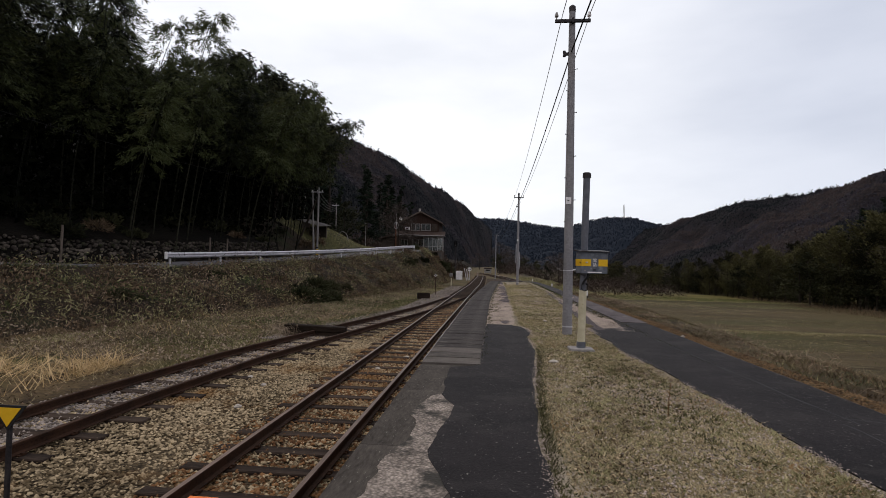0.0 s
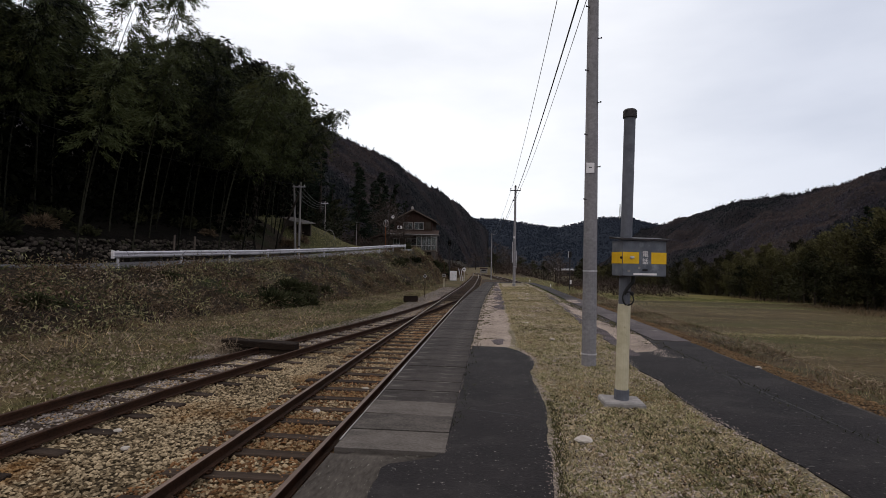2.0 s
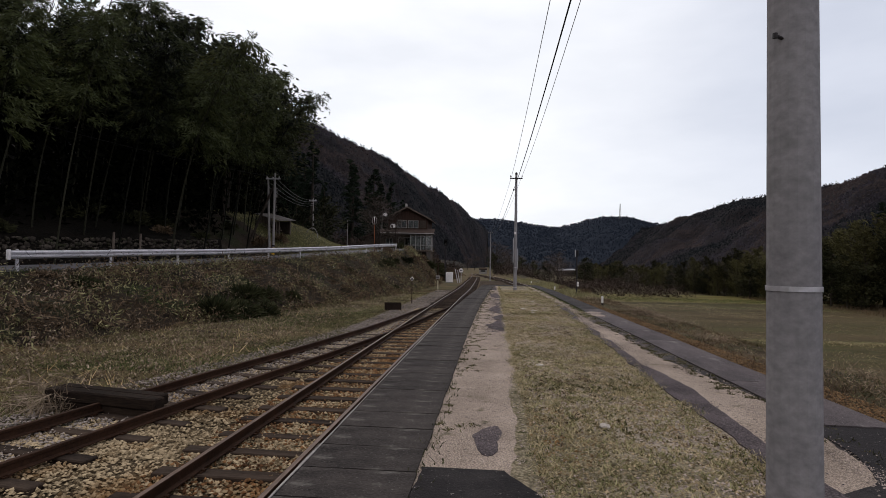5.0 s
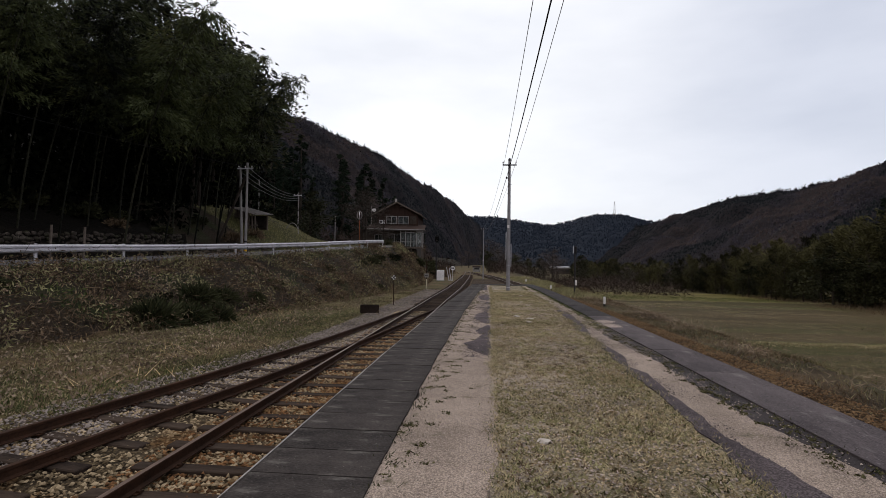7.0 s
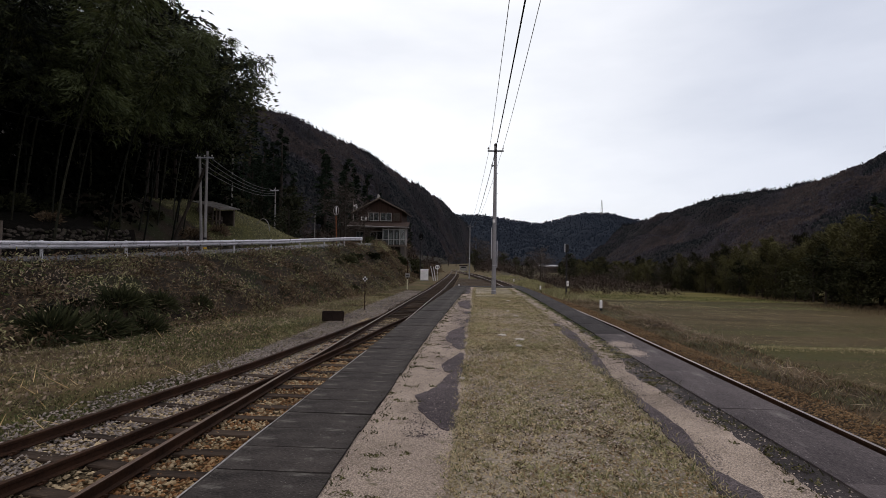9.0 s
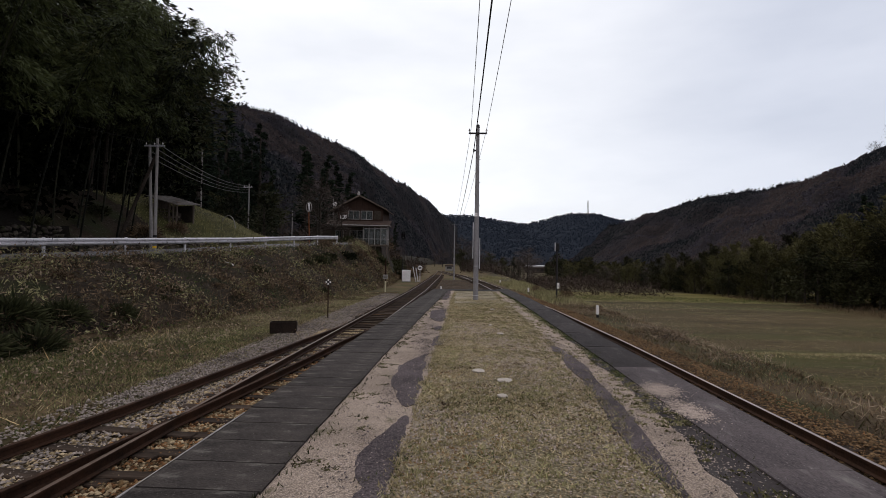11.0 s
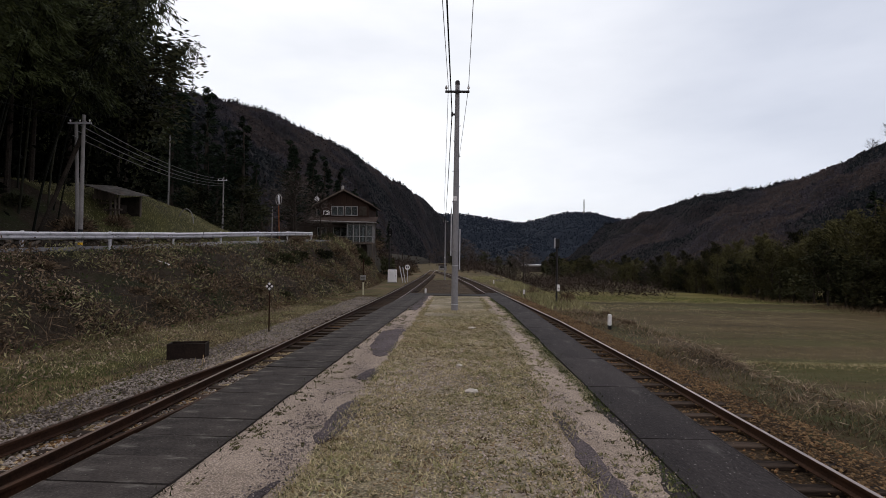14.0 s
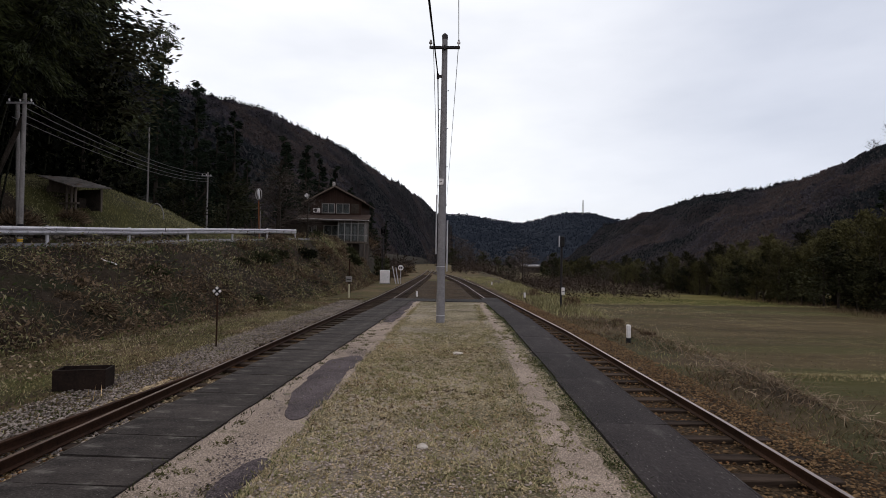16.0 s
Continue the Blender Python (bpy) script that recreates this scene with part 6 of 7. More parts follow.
for k in range(44):
    y = rand.uniform(-6, 56)
    x = grove_x(y, rand.uniform(-0.2, 5.0))
    sc = rand.uniform(0.6, 1.5)
    plant(shrubs, used_s, 0 if rand.random() < 0.8 else 1, pose(x, y, ground_z(x, y) - 0.1, 0, 0, rand.uniform(0, 360)) @ Matrix.Diagonal((sc, sc, sc, 1)))
for x, y, k, sc in ((-11.6, 33.5, 2, 0.9), (-11.2, 35.0, 2, 0.8), (-12.2, 32.2, 0, 0.55), (-10.6, 37.0, 2, 0.6), (-9.9, 62.0, 0, 1.0), (-9.2, 66.0, 0, 1.1), (-8.8, 70.0, 1, 1.2), (-9.9, 59.0, 2, 0.9), (-10.8, 64.5, 1, 0.9), (-8.6, 74, 1, 1.3),
                    (-8.2, 78, 2, 1.2), (-8.9, 82, 0, 1.0), (-8.0, 96, 0, 1.8), (-9.0, 101, 0, 2.2), (-7.2, 104, 1, 1.6), (-10, 108, 0, 2.4), (-11.6, 67.5, 1, 0.8), (-12.4, 70, 1, 1.0), (-8.0, 88, 1, 1.2), (-10.2, 86.5, 2, 1.1), (-11.6, 84.5, 1, 1.2), (-13.0, 83.5, 2, 1.3), (-14.6, 83.0, 1, 1.3), (-9.4, 89.5, 1, 1.0), (-7.4, 112, 1, 2.0), (-9.2, 116, 1, 2.6), (-11.5, 119, 0, 2.4), (-8.4, 122, 1, 2.2), (-12.5, 126, 1, 3.0), (-10.0, 130, 0, 2.4), (-14.5, 122, 1, 3.0), (-9.0, 138, 1, 3.0), (-12, 142, 1, 3.2), (-16, 133, 0, 3.0), (-7.6, 92, 1, 1.3), (-8.6, 99, 1, 1.8), (8.3, 57.5, 1, 0.7), (9.0, 60, 1, 0.9),
                    (7.9, 68, 1, 0.7), (8.6, 73, 1, 0.8), (9.4, 52, 1, 0.5), (9.0, 47, 1, 0.5),
                    (-11.3, 30.2, 2, 1.1), (-10.9, 31.6, 2, 1.0), (-10.4, 33.0, 2, 0.9), (-11.9, 31.0, 0, 0.8)):
    plant(shrubs, used_s, k, pose(x, y, ground_z(x, y) - 0.1, 0, 0, rand.uniform(0, 360)) @ Matrix.Diagonal((sc, sc, sc, 1)))

for k in range(96):
    y = 6 + 68 * (k + rand.random()) / 96
    t = rand.uniform(0.12, 0.92)
    x = float(bank_toe(y)) * (1 - t) + float(bank_top(y)) * t
    sc = rand.uniform(0.30, 0.72)
    plant(shrubs, used_s, 1 if rand.random() < 0.85 else 2, pose(x, y, ground_z(x, y) - 0.12, 0, 12, rand.uniform(-40, 40)) @ Matrix.Diagonal((sc, sc * rand.uniform(0.8, 1.7), sc * 0.75, 1)))

trees = [grow("broadleaf_tree", *tree(31, 11, 3.6, 1900, M["broad_leaf"], (0.58, 0.27), 0.03), "dark evergreen broadleaf tree at the field edge", "tree"),
         grow("broadleaf_tree", *tree(32, 10.5, 2.6, 3300, M["grove_leaf"], (0.46, 0.13), 0.02, rise=(0.7, 1.5)), "yellowish green bamboo clump at the field edge", "tree"),
         grow("cedar_tree", *tree(33, 17, 2.2, 3600, M["cedar_leaf"], (0.5, 0.16), 0.06, True), "tall dark conical cedar tree", "tree"),
         grow("bare_tree", *tree(34, 9, 3.4, 900, M["twig"], (0.7, 0.06), 0.2, False, 10), "bare brown winter tree with fine twigs", "tree")]
trees.append(grow("bare_tree", *tree(35, 9, 4.0, 700, M["twig"], (0.5, 0.018), 0.22, False, 26, rise=(0.3, 0.9)), "large bare tree with a fan of fine twigs on the ridge", "tree"))
used_t = set()
rand = random.Random(3)
edge_line = curve([(20, 84), (60, 78), (90, 70), (115, 63.5), (140, 62), (166, 56), (200, 54), (260, 50), (330, 52), (420, 66)])
y = 22.0
while y < 420:
    for row in range(3):
        x = float(edge_line(y)) + 4.5 * row + rand.uniform(-1.2, 1.2)
        k = rand.choice((0, 1, 1, 1, 0, 3 if row else 0)) if y < 150 else rand.choice((3, 0, 1, 0, 1))
        sc = rand.uniform(0.62, 0.98) * (1 + 0.10 * row) * float(np.interp(y, (60, 100, 135, 180), (1.42, 1.18, 0.84, 0.58)))
        plant(trees, used_t, k, pose(x, y + rand.uniform(-1, 1), ground_z(x, y) - 0.2, 0, 0, rand.uniform(0, 360)) @ Matrix.Diagonal((sc, sc, sc, 1)))
    y += rand.uniform(2.1, 3.0) * (1 if y < 180 else 1.6)
for x, y, sc in ((86, 134, 1.32), (89, 131, 1.1), (-42.5, 131, 1.1), (-38.5, 128, 0.7), (-45.5, 134, 0.95), (-50, 140, 1.0), (-36, 142, 1.1), (-34.5, 139, 1.0), (-33, 160, 1.1), (-30, 165, 1.0), (-47, 125, 1.2), (-52, 122, 1.4), (-31, 190, 0.9), (-28, 210, 0.8)):
    plant(trees, used_t, 2, pose(x, y, ground_z(x, y) - 0.4, 0, 0, rand.uniform(0, 360)) @ Matrix.Diagonal((sc, sc, sc, 1)))
for k in range(60):
    y = rand.uniform(80, 300)
    x = -20 - rand.uniform(0, 30) - (y - 80) * 0.02 if k < 26 else rand.uniform(-14, 44)
    if k >= 26:
        y = rand.uniform(165, 330)
        if abs(x + 6) < 3:
            continue
    if y < 108 and -24 < x < -7:
        continue
    sc = rand.uniform(0.45, 0.95)
    plant(trees, used_t, (2 if k % 2 else 0) if k < 26 else 3 if k % 4 else 0, pose(x, y, ground_z(x, y) - 0.2, 0, 0, rand.uniform(0, 360)) @ Matrix.Diagonal((sc, sc, sc, 1)))
for k in range(64):
    az, d = math.radians(rand.uniform(-46, -22)), rand.uniform(84, 132)
    x, y = 2 + d * math.sin(az), 26 + d * math.cos(az)
    sc = rand.uniform(0.75, 1.0) if az < math.radians(-34) else rand.uniform(0.5, 0.8)
    plant(trees, used_t, 2 if rand.random() < 0.65 else 0, pose(x, y, ground_z(x, y) - 0.3, 0, 0, rand.uniform(0, 360)) @ Matrix.Diagonal((sc, sc, sc, 1)))
trees.append(grow("broadleaf_tree", *tree(36, 15, 4.6, 3400, M["broad_leaf"], (0.46, 0.19), 0.42, rise=(-0.15, 0.35), girth=0.011), "tall dark evergreen tree spreading over the shed", "tree"))
for x, y, sc in ((-23.5, 54.5, 1.0), (-25.0, 59.5, 1.1), (-24.5, 64.0, 0.95), (-28.0, 57.0, 1.2), (-22.3, 51.5, 0.95), (-29.0, 63.5, 1.2), (-27.5, 69.5, 1.0)):
    plant(trees, used_t, 5, pose(x, y, ground_z(x, y) - 0.2, 0, 0, rand.uniform(0, 360)) @ Matrix.Diagonal((sc, sc, sc, 1)))
for az, el, sc in ((37.5, 9.05, 1.7), (39.2, 9.6, 1.7)):
    p = polar(az, el, 535)
    plant(trees, used_t, 4, pose(*p, 0, 0, rand.uniform(0, 360)) @ Matrix.Diagonal((sc, sc, sc, 1)))
for x, y, sc in ((-13.6, 73.5, 0.55), (-14.6, 76, 0.5), (-12.4, 78, 0.4)):
    plant(trees, used_t, 3, pose(x, y, ground_z(x, y) - 0.1, 0, 0, rand.uniform(0, 360)) @ Matrix.Diagonal((sc, sc, sc, 1)))


# ---- edge slabs of the platform, one by one ----
def slab_row(line, inner, y0, y1, pitch, label, side, gap=0.014):
    rim = 0.5 - 0.012 / inner
    me = G().box(-0.5, 0.5, -0.5, 0.5, -0.5, 0.5).box(*sorted((-side * 0.504, -side * rim)), -0.5, 0.5, 0.3, 0.52, k=1).mesh("edge_slab", M["slab"] if side > 0 else M["grey_asphalt"], M["old_concrete"] if side > 0 else M["grey_asphalt"])
    pale = G().box(-0.5, 0.5, -0.5, 0.5, -0.5, 0.5).mesh("edge_slab", M["slab_pale"] if side > 0 else M["slab_dusty"])
    y, n = y0, 0
    while y < y1:
        w = inner
        x = float(line(y + pitch / 2)) + side * w / 2
        d = float(line(y + 0.5) - line(y - 0.5))
        s = new("edge_slab", pale if y < (8.7 if side > 0 else 26) else me)
        s.parent = platform
        s.matrix_world = pose(x + random.uniform(-0.008, 0.008), y + pitch / 2, -0.045 + random.uniform(-0.003, 0.004) * (gap / 0.014), random.uniform(-0.2, 0.2), random.uniform(-0.4, 0.4), -math.degrees(math.atan(d)) + random.uniform(-0.4, 0.4)) \
            @ Matrix.Diagonal((w, pitch - gap, 0.13, 1))
        y += pitch


slab_row(edge_left, 0.8, 7.355, PLAT_END - 0.3, 0.455, "", 1)
slab_row(edge_right, 0.66, 13.9, PLAT_END - 0.3, 1.82, "", -1, 0.004)
kerb_me = G().box(-0.5, 0.5, -0.5, 0.5, -0.5, 0.5).mesh("kerb_block", M["old_concrete"])
for line, side, y0, y1 in ((edge_left, 1, -14, 7.3), (edge_right, -1, -14, 13.8)):
    y = y0
    while y < y1 - 0.2:
        L = min(1.8, y1 - y)
        s = new("kerb_block", kerb_me)
        s.parent = platform
        s.matrix_world = pose(float(line(y)) + side * 0.21, y + L / 2, -0.070 + random.uniform(-0.004, 0.002)) @ Matrix.Diagonal((0.42, L - 0.012, 0.14, 1))
        y += L
strip("platform_concrete", lambda y: edge_left(y) + 0.415, lambda y: -0.1, -14, 7.35, 0.0045, M["old_concrete"], "old grey concrete inside the platform edge", "concrete", thick=0.016)
strip("platform_gravel", curve([(-4, -0.72), (3, -0.72), (4.8, -0.70), (5.4, -0.62), (5.8, -0.5)]), lambda y: -0.24, -4, 5.8, 0.0085, M["mottled"], "mottled pale worn concrete along the asphalt edge", "concrete", thick=0.004, wobble=0.13, seed=61, ends=0.8, step=0.05)

rng = np.random.default_rng(77)


def scatter(name, label, category, verts, faces, mat):
    ob = new(name, cloud_mesh(name, verts, faces, [mat]))
    return tagged(ob, label, category, kind="stuff")


def zz(x, y):
    return np.array([ground_z(a, b) for a, b in zip(x, y)])


# ballast stones where the camera passes close
def stones(name, n, x0, x1, y0, y1, size, mat, label, keep=None, z=BED - 0.02):
    x, y = rng.uniform(0, 1, n), rng.uniform(0, 1, n) ** 1.35
    y = y0 + (y1 - y0) * y
    a, b = x0(y), x1(y)
    x = a + (b - a) * x
    v, f = pebbles(x, y, z + rng.uniform(-0.012, 0.022, n), size * rng.uniform(0.55, 1.25, n))
    return scatter(name, label, "ballast", v, f, mat)


bed_l = lambda y: np.minimum(siding(np.minimum(y, 38)) - 0.95, track_left(y) - 1.4)
bed_r = lambda y: track_left(y) + 1.36
stones("ballast_stones", 52000, bed_l, bed_r, 2.5, 16, 0.034, M["stone_bits"], "loose crushed stones of the near track ballast")
stones("ballast_stones", 34000, bed_l, bed_r, 15, 38, 0.038, M["stone_bits"], "loose crushed stones of the track ballast")
stones("ballast_stones", 19000, lambda y: track_left(y) - 1.1, lambda y: track_left(y) + 0.9, 2.5, 34, 0.035, M["stone_rust"], "rust-stained crushed stones between the rails", z=BED - 0.012)
stones("ballast_stones", 34000, lambda y: track_right(y) + 0.5, lambda y: track_right(y) + 1.75, 4, 62, 0.03, M["stone_loop"], "dark rusty stones on the shoulder of the loop track", z=BED + 0.015)
stones("ballast_stones", 14000, lambda y: track_right(y) - 1.3, lambda y: track_right(y) + 1.0, 18, 60, 0.032, M["stone_loop"], "rusty crushed stones under the loop track")
stones("ballast_stones", 5000, lambda y: track_right(y) - 1.3, lambda y: track_right(y) + 1.85, 18, 60, 0.03, M["stone_rust"], "grey crushed stones under the loop track")
stones("ballast_stones", 16000, lambda y: track_left(y) - 2.7, lambda y: track_left(y) - 1.0, 28, 60, 0.030, M["stone_grey"], "grey crushed stones beside the switch", z=GROUND + 0.03)

# trodden grass and grit on the platform
n = 120000
x, y = rng.uniform(0.5, 2.66, n), 2.5 + 38 * rng.uniform(0, 1, n) ** 1.3
keep = np.array([0.55 + 1.2 * wob(a, b, 0.9, 3) + 0.6 * wob(a, b, 3.0, 8) for a, b in zip(x, y)]) > rng.uniform(0, 1, n)
keep &= (x > grass_from(y)) & (x < grass_to(y))
x, y = x[keep], y[keep]
v, f = blades(x, y, np.full(len(x), 0.0), 0.02, 0.012, 1.3)
scatter("short_grass", "short yellow trodden grass on the platform", "grass", v, f, M["weed_dry"])
n = 8000
x, y = rng.uniform(0.45, 2.7, n), 2.5 + 36 * rng.uniform(0, 1, n) ** 1.3
keep = np.array([0.15 + 1.5 * wob(a, b, 0.7, 13) for a, b in zip(x, y)]) > rng.uniform(0, 1, n)
keep &= (x > grass_from(y)) & (x < grass_to(y))
x, y = x[keep], y[keep]
v, f = blades(x, y, np.full(len(x), 0.0), 0.022, 0.012, 1.0)
scatter("short_grass", "patchy green grass on the platform", "grass", v, f, M["weed_green"])
n = 60000
x, y = rng.uniform(0.5, 2.66, n), 2.5 + 34 * rng.uniform(0, 1, n) ** 1.3
keep = (x > grass_from(y)) & (x < grass_to(y))
x, y = x[keep], y[keep]
v, f = pebbles(x, y, np.full(len(x), 0.003), 0.011 * rng.uniform(0.5, 1.6, len(x)))
scatter("platform_grit", "small pale pebbles among the platform grass", "gravel", v, f, M["stone_bits"])
n = 5000
x, y = np.concatenate([rng.uniform(-0.2, 0.62, n), rng.uniform(2.5, 3.2, n)]), np.concatenate([12.6 + 24 * rng.uniform(0, 1, n), 12 + 28 * rng.uniform(0, 1, n)])
v, f = pebbles(x, y, np.full(2 * n, 0.005), 0.009 * rng.uniform(0.5, 1.5, 2 * n))
scatter("platform_grit", "fine grit on the worn gravel strips", "gravel", v, f, M["grit"])
n = 2600
y = rng.uniform(2.5, 9, n)
x = grass_from(y) + np.abs(rng.normal(0, 0.05, n))
v, f = blades(x, y, np.full(n, 0.0), 0.035, 0.010, 1.0)
scatter("asphalt_edge_grass", "dull green grass along the asphalt edge", "grass", v, f, M["weed_mid"])
n = 2600
x = np.concatenate([3.34 + rng.normal(0, 0.10, n), 3.3 + rng.normal(0, 0.08, n)])
y = np.concatenate([25.3 + rng.normal(0, 0.16, n) + 0.3 * (x[:n] - 3.34), 24.5 + rng.normal(0, 0.18, n)])
keep = x < 3.8
v, f = pebbles(x[keep], y[keep], np.full(keep.sum(), 0.021), 0.008 * rng.uniform(0.5, 1.5, keep.sum()))
scatter("washed_grit", "pale grit washed in fans onto the dark slabs", "gravel", v, f, M["grit"])
# small weeds along the slab joints
jy = rng.uniform(8, 45, 2600)
jx = np.where(rng.uniform(size=2600) < 0.55, edge_left(jy) + 0.83 + rng.normal(0, 0.05, 2600), edge_right(jy) - 0.68 + rng.normal(0, 0.06, 2600))
v, f = blades(jx, jy, np.full(2600, 0.004), 0.035, 0.012, 1.0)
scatter("joint_weeds", "tiny weeds in the joint beside the slabs", "weeds", v, f, M["weed_dark"])
tx, ty = [], []
for k in range(420):
    cy, cx = rng.uniform(12.8, 44), 0
    cx = float(edge_left(cy)) + 0.83 + abs(rng.normal(0, 0.22)) if k % 2 else 3.08 + rng.normal(0.0, 0.07)
    m = rng.integers(10, 26)
    tx.append(cx + rng.normal(0, 0.03, m))
    ty.append(cy + rng.normal(0, 0.03, m))
tx, ty = np.concatenate(tx), np.concatenate(ty)
v, f = blades(tx, ty, np.full(len(tx), 0.004), 0.015, 0.02, 1.3)
scatter("joint_weeds", "small dark olive weed clumps on the gravel", "weeds", v, f, M["weed_mid"])


def tufts(name, count, per, x0, x1, y0, y1, h, w, spread, mat, label, thin, z=0.0, lean=1.5):
    """Little round tufts of flattened blades, thicker where a noise is high."""
    cx, cy = rng.uniform(x0, x1, count), y0 + (y1 - y0) * rng.uniform(0, 1, count) ** 1.15
    keep = np.array([thin[0] + thin[1] * wob(a, b, thin[2], thin[3]) for a, b in zip(cx, cy)]) > rng.uniform(0, 1, count)
    keep &= (x0 > 2.4) | ((cx > grass_from(cy)) & (cx < grass_to(cy)))
    cx, cy = np.repeat(cx[keep], per), np.repeat(cy[keep], per)
    cx, cy = cx + rng.normal(0, spread, len(cx)), cy + rng.normal(0, spread, len(cx))
    v, f = blades(cx, cy, np.full(len(cx), z), h, w, lean)
    scatter(name, label, "grass", v, f, mat)


tufts("grass_tufts", 9000, 9, 0.62, 2.5, 2.5, 38, 0.026, 0.016, 0.022, M["weed_olive"], "flattened olive tufts in the platform grass", (0.5, 1.3, 1.1, 41))
tufts("grass_tufts", 9000, 8, 0.62, 2.5, 2.5, 38, 0.024, 0.016, 0.02, M["weed_dry"], "flattened pale tufts in the platform grass", (0.5, 1.3, 0.8, 43))
tufts("grass_tufts", 3600, 9, 0.62, 2.5, 2.5, 38, 0.02, 0.018, 0.025, M["weed_brown"], "dark withered tufts in the platform grass", (0.2, 1.6, 0.9, 45))
tufts("grass_tufts", 2600, 8, 0.7, 2.1, 4.0, 16.0, 0.028, 0.02, 0.026, M["weed_mid"], "leafy green weeds round the poles", (0.22, 0.7, 0.9, 53))
tufts("grass_tufts", 1500, 9, 2.5, 3.18, 24, 46, 0.016, 0.02, 0.020, M["weed_olive"], "dark weed tufts on the gravel strip", (0.45, 1.2, 0.9, 47), 0.004, 1.1)
tufts("grass_tufts", 180, 12, 2.84, 3.0, 15, 26, 0.018, 0.02, 0.022, M["weed_mid"], "dark weed tufts along the edge of the gravel", (0.7, 0.6, 0.9, 49), 0.004, 1.1)

# dry grass flat between siding and bank
def patch(name, n, x0, x1, y0, y1, h, w, mat, label, lean=0.7, thin=None, power=1.2):
    y = y0 + (y1 - y0) * rng.uniform(0, 1, n) ** power
    t = rng.uniform(0, 1, n)
    x = x0(y) + (x1(y) - x0(y)) * t
    if thin:
        keep = np.array([thin[0] + thin[1] * wob(a, b, thin[2], thin[3]) for a, b in zip(x, y)]) > rng.uniform(0, 1, n)
        x, y = x[keep], y[keep]
    v, f = blades(x, y, zz(x, y), h, w, lean)
    return scatter(name, label, "grass", v, f, mat)


side_r = lambda y: np.minimum(siding(np.minimum(y, 36)) - 1.0, track_left(y) - 1.6)
patch("dry_grass", 34000, bank_toe, side_r, 4, 62, 0.07, 0.018, M["weed_dry"], "dry pale grass between the siding and the bank", 1.3, (0.3, 1.3, 0.5, 5), 1.9)
patch("dry_grass", 26000, bank_toe, side_r, 4, 62, 0.06, 0.03, M["weed_brown"], "brown dead grass between the siding and the bank", 1.4, (0.4, 1.1, 0.7, 6))
patch("green_grass", 42000, bank_toe, side_r, 20, 42, 0.06, 0.02, M["weed_green"], "green winter grass below the bank", 0.8, (0.25, 1.3, 0.3, 15))
patch("straw_grass", 7000, lambda y: np.full(len(y), -12.4), lambda y: np.full(len(y), -8.3), 6.0, 11.5, 0.34, 0.022, M["straw"], "long pale straw lying in the grass", 2.2, (0.35, 1.5, 0.45, 2), 1.0)
patch("straw_grass", 1400, bank_toe, side_r, 10, 40, 0.24, 0.02, M["straw"], "pale straw tufts in the grass", 1.8, (-0.05, 1.8, 0.6, 12), 1.1)
patch("green_grass", 70000, bank_toe, side_r, 14, 56, 0.045, 0.02, M["weed_olive"], "olive turf below the bank", 1.2, (0.55, 1.2, 0.5, 16))
patch("green_grass", 30000, bank_toe, side_r, 14, 56, 0.05, 0.02, M["weed_mid"], "dull green turf below the bank", 1.0, (0.4, 1.4, 0.4, 17))
patch("leaf_litter", 22000, bank_toe, side_r, 8, 62, 0.03, 0.05, M["weed_brown"], "fallen brown leaves in the grass", 1.8, (0.3, 1.3, 0.4, 25))

# the weedy bank
def tangle(name, n, mat, label, size, thin, y0=8, y1=92, lift=0.12, x0=bank_toe, x1=bank_top, droop=0.0):
    y = y0 + (y1 - y0) * rng.uniform(0, 1, n) ** 1.1
    x = x0(y) + 0.4 + (x1(y) - x0(y) - 0.5) * rng.uniform(0, 1, n)
    keep = np.array([thin[0] + thin[1] * wob(a, b, thin[2], thin[3]) for a, b in zip(x, y)]) > rng.uniform(0, 1, n)
    x, y = x[keep], y[keep]
    c = np.stack([x, y, zz(x, y) + np.abs(rng.normal(0, lift, len(x)))], 1)
    v, f = leaves(c, *size, droop)
    return scatter(name, label, "weeds", v, f, mat)


tangle("withered_vines", 90000, M["weed_brown"], "withered brown creepers covering the bank", (0.15, 0.05), (0.35, 2.0, 0.5, 3), lift=0.24)
tangle("bank_leaves", 20000, M["weed_green"], "green leaves and sprouts on the bank", (0.15, 0.06), (0.2, 1.4, 0.35, 9))
tangle("pale_leaves", 34000, M["pale_leaf"], "pale dead leaves caught on the bank", (0.11, 0.045), (-0.10, 2.8, 0.5, 31), lift=0.22)
tangle("bank_creepers", 60000, M["weed_olive"], "olive creepers and sedge hanging down the bank", (0.16, 0.04), (0.25, 2.2, 0.5, 35), lift=0.26, droop=0.5)
tangle("hanging_twigs", 16000, M["weed_brown"], "dark twigs hanging over the foot of the bank", (0.55, 0.02), (0.8, 0.6, 0.4, 37), lift=0.25, x1=lambda y: bank_toe(y) - 1.7, droop=0.9)
tangle("dark_twigs", 9000, M["bark"], "dark bare twigs tangled on the bank", (0.6, 0.018), (0.4, 1.2, 0.4, 39), lift=0.3)
patch("bank_grass", 7000, bank_toe, bank_top, 10, 70, 0.16, 0.016, M["weed_olive"], "dry tufts of grass on the bank", 1.2, (0.1, 1.6, 0.4, 44))
patch("bank_grass", 9000, lambda y: bank_top(y) + 0.9, lambda y: bank_top(y) - 0.2, 10, 76, 0.22, 0.02, M["weed_green"], "grass verge beside the road", 0.9, (0.35, 1.2, 0.6, 54))
